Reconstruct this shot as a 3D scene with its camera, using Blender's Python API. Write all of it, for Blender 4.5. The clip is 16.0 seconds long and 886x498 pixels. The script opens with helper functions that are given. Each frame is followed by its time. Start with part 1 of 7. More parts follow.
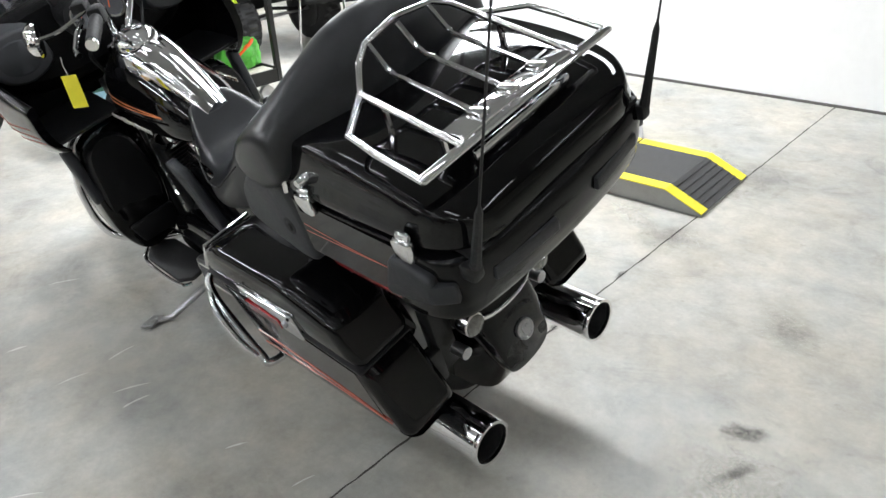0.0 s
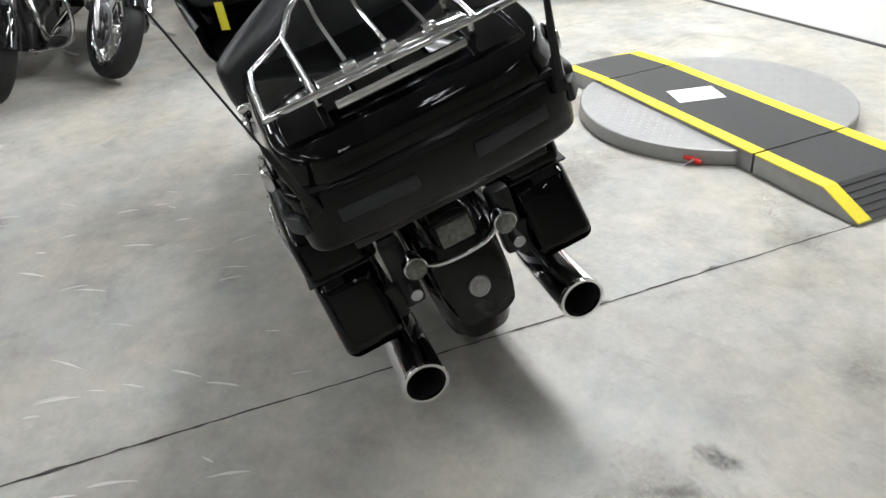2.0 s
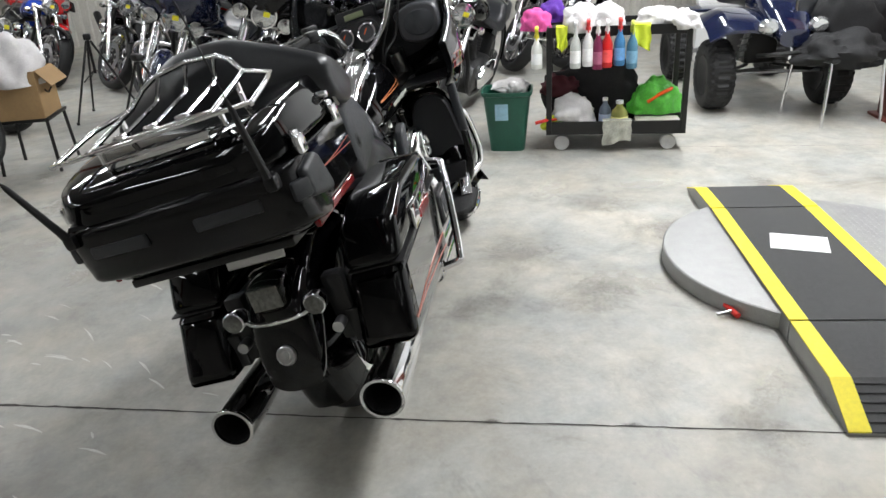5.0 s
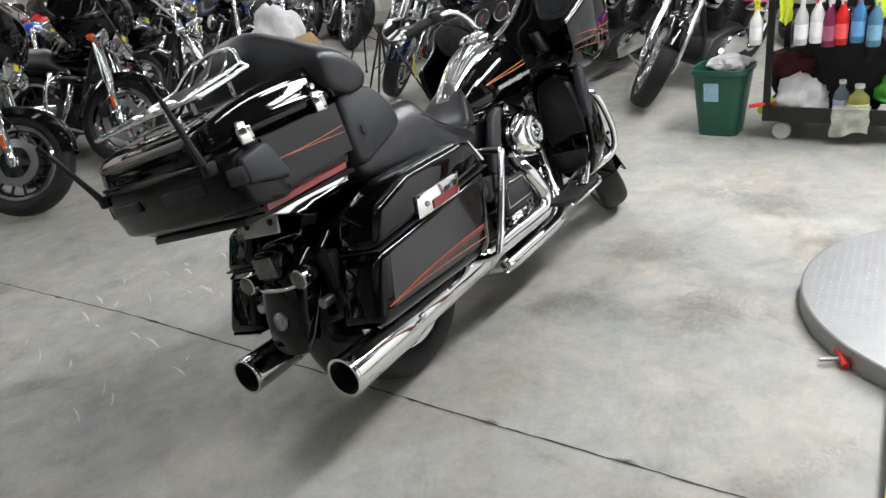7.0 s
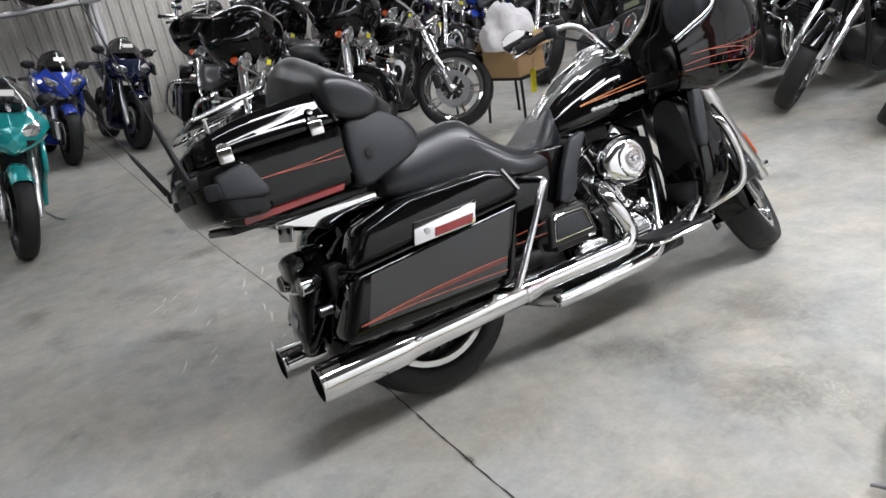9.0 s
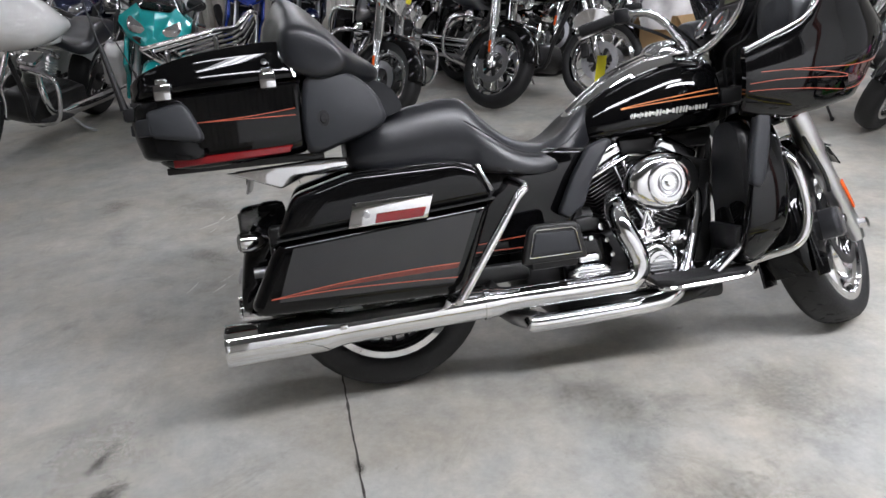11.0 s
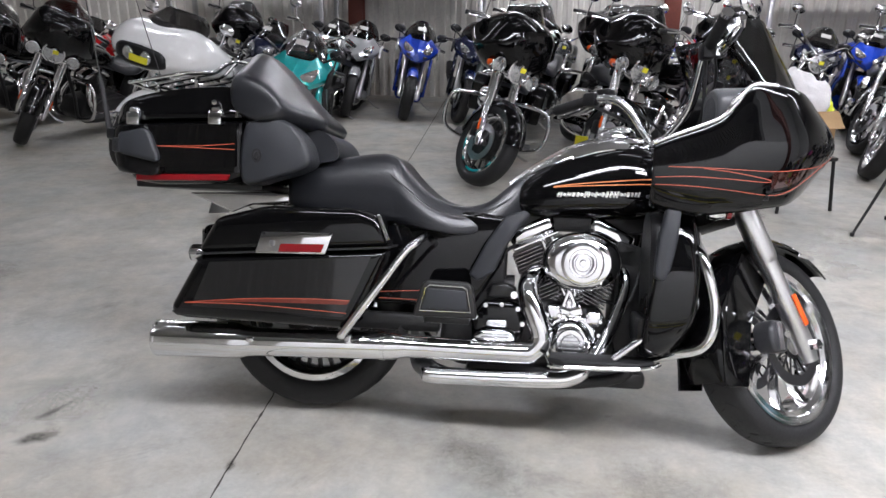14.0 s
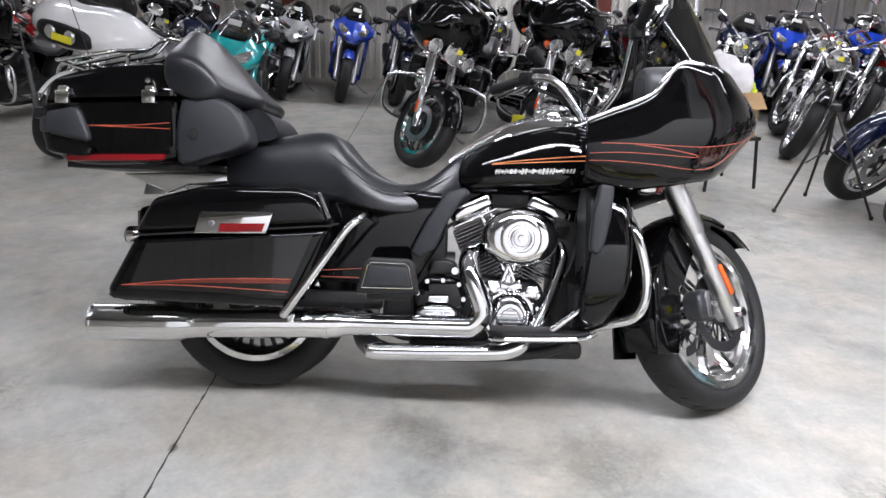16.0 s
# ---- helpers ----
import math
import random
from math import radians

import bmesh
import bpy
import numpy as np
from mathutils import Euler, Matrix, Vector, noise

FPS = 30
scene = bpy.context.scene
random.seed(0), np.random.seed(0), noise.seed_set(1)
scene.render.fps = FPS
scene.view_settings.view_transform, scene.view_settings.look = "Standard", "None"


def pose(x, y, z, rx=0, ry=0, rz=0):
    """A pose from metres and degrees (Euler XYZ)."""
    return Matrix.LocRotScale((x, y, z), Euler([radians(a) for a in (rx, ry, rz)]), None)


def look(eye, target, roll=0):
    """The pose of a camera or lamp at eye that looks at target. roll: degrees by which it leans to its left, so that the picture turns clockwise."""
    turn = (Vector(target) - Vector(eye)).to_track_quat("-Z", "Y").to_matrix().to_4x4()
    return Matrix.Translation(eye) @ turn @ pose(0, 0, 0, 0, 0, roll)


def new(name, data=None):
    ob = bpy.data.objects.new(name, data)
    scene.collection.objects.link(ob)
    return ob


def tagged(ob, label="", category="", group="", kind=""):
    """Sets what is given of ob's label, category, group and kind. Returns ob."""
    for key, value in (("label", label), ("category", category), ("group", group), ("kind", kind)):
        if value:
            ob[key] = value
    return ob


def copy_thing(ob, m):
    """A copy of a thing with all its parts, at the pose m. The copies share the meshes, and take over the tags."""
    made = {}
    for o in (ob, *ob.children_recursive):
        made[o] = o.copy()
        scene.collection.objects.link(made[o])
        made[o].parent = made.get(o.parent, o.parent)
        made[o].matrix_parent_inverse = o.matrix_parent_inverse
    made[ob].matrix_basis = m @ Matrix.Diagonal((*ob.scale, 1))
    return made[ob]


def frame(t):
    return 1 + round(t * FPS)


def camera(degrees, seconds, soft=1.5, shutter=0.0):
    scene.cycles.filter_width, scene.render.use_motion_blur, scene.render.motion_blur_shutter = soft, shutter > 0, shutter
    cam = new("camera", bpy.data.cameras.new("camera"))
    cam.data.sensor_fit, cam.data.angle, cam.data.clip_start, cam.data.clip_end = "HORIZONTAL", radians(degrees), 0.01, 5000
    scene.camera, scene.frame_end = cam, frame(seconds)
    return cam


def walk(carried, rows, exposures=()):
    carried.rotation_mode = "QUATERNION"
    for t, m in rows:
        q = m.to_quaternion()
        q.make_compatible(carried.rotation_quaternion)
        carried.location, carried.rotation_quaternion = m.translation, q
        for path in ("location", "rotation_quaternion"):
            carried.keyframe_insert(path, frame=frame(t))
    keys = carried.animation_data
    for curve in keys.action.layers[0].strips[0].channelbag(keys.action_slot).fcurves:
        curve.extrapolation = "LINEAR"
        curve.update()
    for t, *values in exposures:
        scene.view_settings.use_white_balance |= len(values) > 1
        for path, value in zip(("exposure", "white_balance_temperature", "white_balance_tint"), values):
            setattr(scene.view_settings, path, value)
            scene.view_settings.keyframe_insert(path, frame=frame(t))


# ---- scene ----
from mathutils.bvhtree import BVHTree

cam = camera(62.1, 16.0)
METRES, EYE, TILT, LEAN, TURN = 8.0, 1.5, 0.0, 0.0, 0.0
PATH = [
    (0, (-1.176, 1.65, 1.409), (0.079, 0.425, 0.447), -3.0),
    (0.5, (-1.346, 1.529, 1.42), (0.058, 0.414, 0.534), -3.5),
    (1, (-1.367, 1.332, 1.417), (0.075, 0.403, 0.388), -3.2),
    (1.5, (-1.471, 1.194, 1.405), (0.056, 0.473, 0.333), -4.0),
    (2, (-1.678, 1.009, 1.405), (-0.036, 0.526, 0.371), -5.5),
    (2.5, (-1.703, 0.844, 1.398), (0.047, 0.543, 0.477), -5.1),
    (3, (-1.694, 0.714, 1.421), (0.086, 0.472, 0.542), -2.2),
    (3.2, (-1.756, 0.617, 1.404), (0.062, 0.444, 0.592), -2.0),
    (5.3, (-1.851, -0.329, 1.407), (-0.096, 0.209, 0.613), -5.5),
    (5.5, (-1.833, -0.412, 1.411), (-0.135, 0.295, 0.626), -6.9),
    (6, (-1.702, -0.597, 1.425), (-0.12, 0.251, 0.544), -5.6),
    (6.5, (-1.567, -0.747, 1.415), (-0.032, 0.116, 0.467), -5.6),
    (7, (-1.48, -1.032, 1.413), (-0.031, 0.073, 0.589), -7.5),
    (7.5, (-1.323, -1.185, 1.414), (-0.035, 0.127, 0.627), -10.3),
    (8, (-1.103, -1.303, 1.422), (0.14, 0.018, 0.579), -9.6),
    (8.5, (-0.919, -1.522, 1.411), (0.158, -0.009, 0.671), -9.9),
    (9, (-0.756, -1.621, 1.399), (0.063, 0.044, 0.655), -10.5),
    (9.2, (-0.665, -1.622, 1.406), (0.078, 0.065, 0.63), -9.1),
    (11.3, (0.134, -1.619, 1.331), (0.382, 0.191, 0.517), -5.3),
    (11.5, (0.257, -1.607, 1.322), (0.459, 0.205, 0.5), -7.1),
    (12, (0.54, -1.617, 1.298), (0.596, 0.221, 0.512), -5.5),
    (12.5, (0.623, -1.74, 1.33), (0.618, 0.113, 0.578), -4.4),
    (13, (0.696, -1.791, 1.358), (0.651, 0.11, 0.736), -0.1),
    (13.5, (0.819, -1.763, 1.338), (0.683, 0.132, 0.713), 0.8),
    (14, (0.849, -1.822, 1.349), (0.641, 0.062, 0.71), 0.6),
    (14.5, (0.853, -1.864, 1.351), (0.693, 0.025, 0.715), 1.3),
    (15, (0.862, -1.865, 1.346), (0.739, 0.027, 0.709), 0.8),
    (15.5, (0.854, -1.855, 1.337), (0.778, 0.029, 0.671), 0.9),
    (16, (0.845, -1.86, 1.337), (0.804, 0.022, 0.661), 1.3),
]
EXPO = [(0.0, 0.44, 6350, 10), (1.0, 0.27, 6400, 10), (3.0, 0.05, 6450, 10), (5.5, -0.12, 6450, 10), (8.0, -0.14, 6380, 12), (11.5, -0.12, 6280, 16), (13.0, -0.03, 6250, 17), (14.5, 0.11, 6250, 17), (16.0, 0.13, 6220, 17)]
walk(cam, [(t, look(eye, target, roll)) for t, eye, target, roll in PATH], exposures=EXPO)

# ---- light and exposure ----
world = bpy.data.worlds.new("world")
scene.world = world
world.use_nodes = True
world.node_tree.nodes["Background"].inputs[0].default_value = (0.9, 0.95, 1.0, 1)
world.node_tree.nodes["Background"].inputs[1].default_value = 0.028
scene.view_settings.exposure = 0.0
POWER = 76.0


# ---- materials ----
def mat(name, color, rough=0.5, metal=0.0, var=0.15, scale=8.0, bump=0.0, bscale=200.0, coat=0.0, rvar=0.1, spec=None, coat_ior=1.5):
    """A surface with colour and gloss varied at two scales and fine relief."""
    m = bpy.data.materials.new(name)
    m.use_nodes = True
    nt = m.node_tree
    b = nt.nodes["Principled BSDF"]
    tc = nt.nodes.new("ShaderNodeTexCoord")
    n1, n2 = nt.nodes.new("ShaderNodeTexNoise"), nt.nodes.new("ShaderNodeTexNoise")
    n1.inputs["Scale"].default_value, n1.inputs["Detail"].default_value = scale, 6
    n2.inputs["Scale"].default_value, n2.inputs["Detail"].default_value = scale * 9, 4
    for n in (n1, n2):
        nt.links.new(tc.outputs["Object"], n.inputs["Vector"])
    mx = nt.nodes.new("ShaderNodeMath")
    mx.operation = "MULTIPLY_ADD"
    nt.links.new(n1.outputs["Fac"], mx.inputs[0])
    mx.inputs[1].default_value = 0.7
    nt.links.new(n2.outputs["Fac"], mx.inputs[2])
    ramp = nt.nodes.new("ShaderNodeMapRange")
    ramp.inputs["From Min"].default_value, ramp.inputs["From Max"].default_value = 0.45, 1.25
    ramp.inputs["To Min"].default_value, ramp.inputs["To Max"].default_value = 1 - var, 1 + var
    nt.links.new(mx.outputs[0], ramp.inputs["Value"])
    mul = nt.nodes.new("ShaderNodeVectorMath")
    mul.operation = "SCALE"
    mul.inputs[0].default_value = color[:3]
    nt.links.new(ramp.outputs[0], mul.inputs["Scale"])
    nt.links.new(mul.outputs[0], b.inputs["Base Color"])
    rr = nt.nodes.new("ShaderNodeMapRange")
    rr.inputs["From Min"].default_value, rr.inputs["From Max"].default_value = 0.3, 0.7
    rr.inputs["To Min"].default_value, rr.inputs["To Max"].default_value = max(0.01, rough * (1 - rvar)), min(1, rough * (1 + rvar))
    nt.links.new(n2.outputs["Fac"], rr.inputs["Value"])
    nt.links.new(rr.outputs[0], b.inputs["Roughness"])
    b.inputs["Metallic"].default_value = metal
    b.inputs["Coat Weight"].default_value = coat
    b.inputs["Coat Roughness"].default_value = 0.03
    b.inputs["Coat IOR"].default_value = coat_ior
    if spec is not None:
        b.inputs["Specular IOR Level"].default_value = spec
    if bump:
        n3, bp = nt.nodes.new("ShaderNodeTexNoise"), nt.nodes.new("ShaderNodeBump")
        n3.inputs["Scale"].default_value, n3.inputs["Detail"].default_value = bscale, 3
        nt.links.new(tc.outputs["Object"], n3.inputs["Vector"])
        bp.inputs["Strength"].default_value, bp.inputs["Distance"].default_value = bump, 0.002
        nt.links.new(n3.outputs["Fac"], bp.inputs["Height"])
        nt.links.new(bp.outputs[0], b.inputs["Normal"])
    return m


def glow(name, color, strength):
    m = bpy.data.materials.new(name)
    m.use_nodes = True
    b = m.node_tree.nodes["Principled BSDF"]
    b.inputs["Base Color"].default_value = (*color, 1)
    b.inputs["Emission Color"].default_value = (*color, 1)
    b.inputs["Emission Strength"].default_value = strength
    return m


def clear(name, color, rough=0.05, trans=1.0):
    m = bpy.data.materials.new(name)
    m.use_nodes = True
    b = m.node_tree.nodes["Principled BSDF"]
    b.inputs["Base Color"].default_value = (*color, 1)
    b.inputs["Roughness"].default_value = rough
    b.inputs["Transmission Weight"].default_value = trans
    b.inputs["IOR"].default_value = 1.45
    return m


def concrete():
    """Worn, sealed warehouse concrete: broad clouding, grey-green stains, fine grit, pale scuffs."""
    m = bpy.data.materials.new("concrete")
    m.use_nodes = True
    nt = m.node_tree
    b = nt.nodes["Principled BSDF"]
    geo = nt.nodes.new("ShaderNodeNewGeometry")

    def noi(scale, detail, rough=0.55, dist=0.0):
        n = nt.nodes.new("ShaderNodeTexNoise")
        n.inputs["Scale"].default_value, n.inputs["Detail"].default_value = scale, detail
        n.inputs["Roughness"].default_value, n.inputs["Distortion"].default_value = rough, dist
        nt.links.new(geo.outputs["Position"], n.inputs["Vector"])
        return n.outputs["Fac"]

    def rng(v, a, c, lo, hi):
        r = nt.nodes.new("ShaderNodeMapRange")
        for k, x in (("From Min", a), ("From Max", c), ("To Min", lo), ("To Max", hi)):
            r.inputs[k].default_value = x
        nt.links.new(v, r.inputs["Value"])
        return r.outputs[0]

    def math2(op, u, v):
        n = nt.nodes.new("ShaderNodeMath")
        n.operation = op
        for i, x in enumerate((u, v)):
            if isinstance(x, float):
                n.inputs[i].default_value = x
            else:
                nt.links.new(x, n.inputs[i])
        return n.outputs[0]

    broad = rng(noi(0.8, 6, 0.62, 0.3), 0.32, 0.68, 0.80, 1.10)
    mid = rng(noi(3.2, 8, 0.72, 0.25), 0.3, 0.72, 0.82, 1.12)
    grit = rng(noi(60, 4), 0.3, 0.7, 0.95, 1.05)
    fine = rng(noi(420, 2), 0.3, 0.7, 0.96, 1.04)
    stain = rng(noi(1.9, 8, 0.72, 1.6), 0.54, 0.70, 1.0, 0.74)
    spots = rng(noi(14, 3, 0.5), 0.70, 0.76, 1.0, 0.80)
    val = broad
    blot = rng(noi(9.5, 7, 0.68, 0.2), 0.32, 0.68, 0.84, 1.10)
    for f in (mid, blot, grit, fine, stain, spots):
        val = math2("MULTIPLY", val, f)
    tint = nt.nodes.new("ShaderNodeMix")
    tint.data_type = "RGBA"
    nt.links.new(rng(noi(2.1, 6, 0.65, 0.1), 0.36, 0.64, 0.0, 1.0), tint.inputs["Factor"])
    tint.inputs["A"].default_value, tint.inputs["B"].default_value = (0.46, 0.43, 0.365, 1), (0.40, 0.405, 0.38, 1)
    mul = nt.nodes.new("ShaderNodeVectorMath")
    mul.operation = "SCALE"
    nt.links.new(tint.outputs["Result"], mul.inputs[0])
    nt.links.new(val, mul.inputs["Scale"])
    nt.links.new(mul.outputs[0], b.inputs["Base Color"])
    nt.links.new(rng(noi(5, 6), 0.3, 0.7, 0.38, 0.62), b.inputs["Roughness"])
    bp = nt.nodes.new("ShaderNodeBump")
    bp.inputs["Strength"].default_value, bp.inputs["Distance"].default_value = 0.12, 0.003
    nt.links.new(noi(90, 5), bp.inputs["Height"])
    nt.links.new(bp.outputs[0], b.inputs["Normal"])
    return m


CONCRETE = concrete()
CALIPER = mat("caliper_grey", (0.045, 0.046, 0.05), 0.3, 0.3, 0.1, 30)
PAINT = mat("black_paint", (0.0022, 0.0022, 0.0025), 0.05, 0, 0.3, 3, coat=1.0, spec=0.05, coat_ior=1.38)
CHAR = mat("charcoal_paint", (0.007, 0.007, 0.0075), 0.16, 0.1, 0.25, 400, coat=1.0, spec=0.3)
CHROME = mat("chrome", (0.80, 0.80, 0.81), 0.055, 1.0, 0.03, 6, rvar=0.5)
DARKSTEEL = mat("dark_steel", (0.10, 0.10, 0.105), 0.32, 0.9, 0.2, 60)
STEEL = mat("steel", (0.45, 0.45, 0.46), 0.3, 1.0, 0.15, 30)
ALU = mat("aluminium", (0.66, 0.66, 0.66), 0.30, 1.0, 0.04, 12, rvar=0.05)
POLISHED = mat("polished_alloy", (0.86, 0.86, 0.87), 0.13, 1.0, 0.03, 8, rvar=0.3)
PRISM = mat("prismatic_lens", (0.16, 0.16, 0.145), 0.25, 0.35, 0.9, 110, coat=0.5)
VINYL = mat("black_vinyl", (0.011, 0.012, 0.0145), 0.32, 0, 0.2, 10, bump=0.06, bscale=500, spec=0.55, rvar=0.05)
PLASTIC = mat("black_plastic", (0.007, 0.007, 0.008), 0.42, 0, 0.15, 12, bump=0.2, bscale=900, spec=0.35)
SATIN = mat("satin_black", (0.004, 0.004, 0.0045), 0.16, 0, 0.15, 12, rvar=0.03, spec=0.3)
GREYPLASTIC = mat("grey_plastic", (0.020, 0.022, 0.026), 0.45, 0, 0.15, 12, bump=0.35, bscale=900)
RUBBER = mat("rubber", (0.008, 0.008, 0.0085), 0.62, 0, 0.35, 14, bump=0.5, bscale=160)
FIN = mat("fin_black", (0.004, 0.004, 0.0042), 0.4, 0, 0.3, 40, spec=0.3)
ENGINE = mat("engine_black", (0.018, 0.018, 0.018), 0.42, 0.3, 0.3, 40, bump=0.3, bscale=300)
DARK = mat("dark_void", (0.004, 0.004, 0.004), 0.8)
RED = mat("red_lens", (0.20, 0.005, 0.008), 0.12, 0, 0.15, 40, coat=0.6)
ORANGE = mat("orange_lens", (0.85, 0.12, 0.015), 0.2, 0, 0.1, 40, coat=0.4)
STRIPE = mat("orange_stripe", (0.42, 0.085, 0.045), 0.3, 0, 0.1, 20, coat=0.4)
STRIPE2 = mat("rust_stripe", (0.12, 0.02, 0.012), 0.3, 0, 0.1, 20, coat=0.4)
PALE = mat("pale_lens", (0.62, 0.62, 0.58), 0.18, 0.2, 0.15, 60, coat=0.5)
LENS = mat("lamp_lens", (0.55, 0.56, 0.56), 0.08, 0.75, 0.35, 60, coat=1.0)
YELLOW = mat("yellow_sticker", (0.80, 0.72, 0.03), 0.5, 0, 0.08, 20)
RAMPYEL = mat("safety_yellow", (0.80, 0.67, 0.03), 0.55, 0, 0.12, 9, bump=0.2)
WHITEWALL = mat("white_wall_paint", (0.86, 0.86, 0.85), 0.6, 0, 0.03, 2, bump=0.1, bscale=80)
SHEET = mat("corrugated_sheet", (0.62, 0.60, 0.55), 0.5, 0.1, 0.12, 3)
POST = mat("red_oxide_steel", (0.17, 0.045, 0.03), 0.55, 0, 0.3, 7, bump=0.2)
CEIL = mat("ceiling_panel", (0.26, 0.26, 0.25), 0.85, 0, 0.08, 2)
SMOKE = clear("smoked_screen", (0.16, 0.16, 0.165), 0.02, 1.0)
TUBE = glow("fluorescent_tube", (0.95, 0.98, 1.0), 32.0)
# weaker glow for the short added battens
DIMTUBE = glow("dim_tube", (0.95, 0.97, 1.0), 15.0)
CLOTHGREY = mat("speaker_cloth", (0.045, 0.048, 0.055), 0.7, 0, 0.1, 30, bump=0.3, bscale=900)
POD = mat("grey_pod_plastic", (0.06, 0.062, 0.067), 0.36, 0, 0.1, 12, bump=0.15, bscale=900)


# ---- mesh helpers ----
def link(name, bm, material, parent=None, label="", xf=None, angle=38, flat=False):
    if xf is not None:
        bmesh.ops.transform(bm, matrix=xf, verts=bm.verts)
    bmesh.ops.recalc_face_normals(bm, faces=bm.faces)
    me = bpy.data.meshes.new(name)
    bm.to_mesh(me)
    bm.free()
    if not flat:
        me.shade_smooth()
        me.set_sharp_from_angle(angle=radians(angle))
    for m in material if isinstance(material, (list, tuple)) else [material]:
        me.materials.append(m)
    ob = new(name, me)
    if parent is not None:
        ob.parent = parent
    if label:
        tagged(ob, label)
    return ob


part = link


def thing(name, label, category, m=None, group="", kind=""):
    ob = new(name)
    ob.empty_display_size = 0.1
    if m is not None:
        ob.matrix_world = m
    return tagged(ob, label, category, group, kind)


def V(*a):
    return Vector(a)


def crom(p, n, closed=False):
    """n points along a Catmull-Rom curve through p."""
    p = [Vector(q) for q in p]
    k = len(p)
    out = []
    span = k if closed else k - 1
    for i in range(n):
        u = i * span / (n if closed else n - 1)
        j = min(int(u), span - 1)
        f = u - j
        g = (lambda q: p[q % k]) if closed else (lambda q: p[max(0, min(k - 1, q))])
        a, b, c, d = g(j - 1), g(j), g(j + 1), g(j + 2)
        out.append(0.5 * (2 * b + (c - a) * f + (2 * a - 5 * b + 4 * c - d) * f * f + (3 * b - a - 3 * c + d) * f**3))
    return out


def skin(bm, rings, cap=True, closed_len=False):
    vs = [[bm.verts.new(p) for p in r] for r in rings]
    n = len(vs[0])
    m = len(vs)
    for i in range(m if closed_len else m - 1):
        a, b = vs[i], vs[(i + 1) % m]
        for j in range(n):
            bm.faces.new((a[j], a[(j + 1) % n], b[(j + 1) % n], b[j]))
    if cap and not closed_len:
        bm.faces.new(vs[0][::-1])
        bm.faces.new(vs[-1])
    return bm


def sloft(rings, nring=28, nlen=20, cap=True):
    """A smooth skin over rings of equal point counts, rounded along and across."""
    rr = [crom(r, nring, True) for r in rings]
    cols = [crom([r[j] for r in rr], nlen) for j in range(nring)]
    return skin(bmesh.new(), [[cols[j][i] for j in range(nring)] for i in range(nlen)], cap)


def se(x, cy, cz, hy, hz, e=2.6, top=1.0, n=20):
    """A superellipse ring across the bike at x; top narrows its upper half."""
    out = []
    for i in range(n):
        a = 2 * math.pi * i / n
        c, s = math.cos(a), math.sin(a)
        y, z = math.copysign(abs(c) ** (2 / e), c), math.copysign(abs(s) ** (2 / e), s)
        k = 1 + (top - 1) * (z + 1) / 2
        out.append(V(x, cy + hy * y * k, cz + hz * z))
    return out


def tube(pts, r, n=8, smooth=0, closed=False, bm=None, cap=True):
    bm = bm or bmesh.new()
    p = crom(pts, smooth, closed) if smooth else [Vector(q) for q in pts]
    k = len(p)
    rings, up = [], None
    for i in range(k):
        a, b = (p[i - 1], p[(i + 1) % k]) if closed else (p[max(0, i - 1)], p[min(k - 1, i + 1)])
        t = (b - a).normalized()
        if up is None:
            up = t.orthogonal().normalized()
        up = (up - t * up.dot(t)).normalized()
        s = t.cross(up)
        rad = r[i] if isinstance(r, (list, tuple)) else r
        rings.append([p[i] + rad * (math.cos(2 * math.pi * j / n) * up + math.sin(2 * math.pi * j / n) * s) for j in range(n)])
    return skin(bm, rings, cap, closed)


AX = {"x": Matrix(((0, 0, 1), (1, 0, 0), (0, 1, 0))), "y": Matrix(((1, 0, 0), (0, 0, 1), (0, 1, 0))), "z": Matrix.Identity(3)}


def lathe(prof, c=(0, 0, 0), axis="z", n=28, bm=None, cap=True, rx=1.0, closed=False, rot=None):
    """prof: (radius, height along the axis). rx stretches one cross direction."""
    bm = bm or bmesh.new()
    m = rot or AX[axis]
    rings = []
    for r, h in prof:
        rings.append([Vector(c) + m @ V(r * rx * math.cos(2 * math.pi * j / n), r * math.sin(2 * math.pi * j / n), h) for j in range(n)])
    return skin(bm, rings, cap, closed)


def rbox(c, s, b=0.01, seg=2, rot=None, bm=None):
    t = bmesh.new()
    bmesh.ops.create_cube(t, size=1)
    bmesh.ops.scale(t, vec=s, verts=t.verts)
    if b:
        bmesh.ops.bevel(t, geom=t.edges[:], offset=min(b, min(s) * 0.45), segments=seg, affect="EDGES", profile=0.5)
    m = Matrix.Translation(c) @ (Euler([radians(a) for a in rot]).to_matrix().to_4x4() if rot else Matrix.Identity(4))
    bmesh.ops.transform(t, matrix=m, verts=t.verts)
    return join(bm, t)


def join(bm, t):
    if bm is None:
        return t
    me = bpy.data.meshes.new("scratch")
    t.to_mesh(me)
    t.free()
    bm.from_mesh(me)
    bpy.data.meshes.remove(me)
    return bm


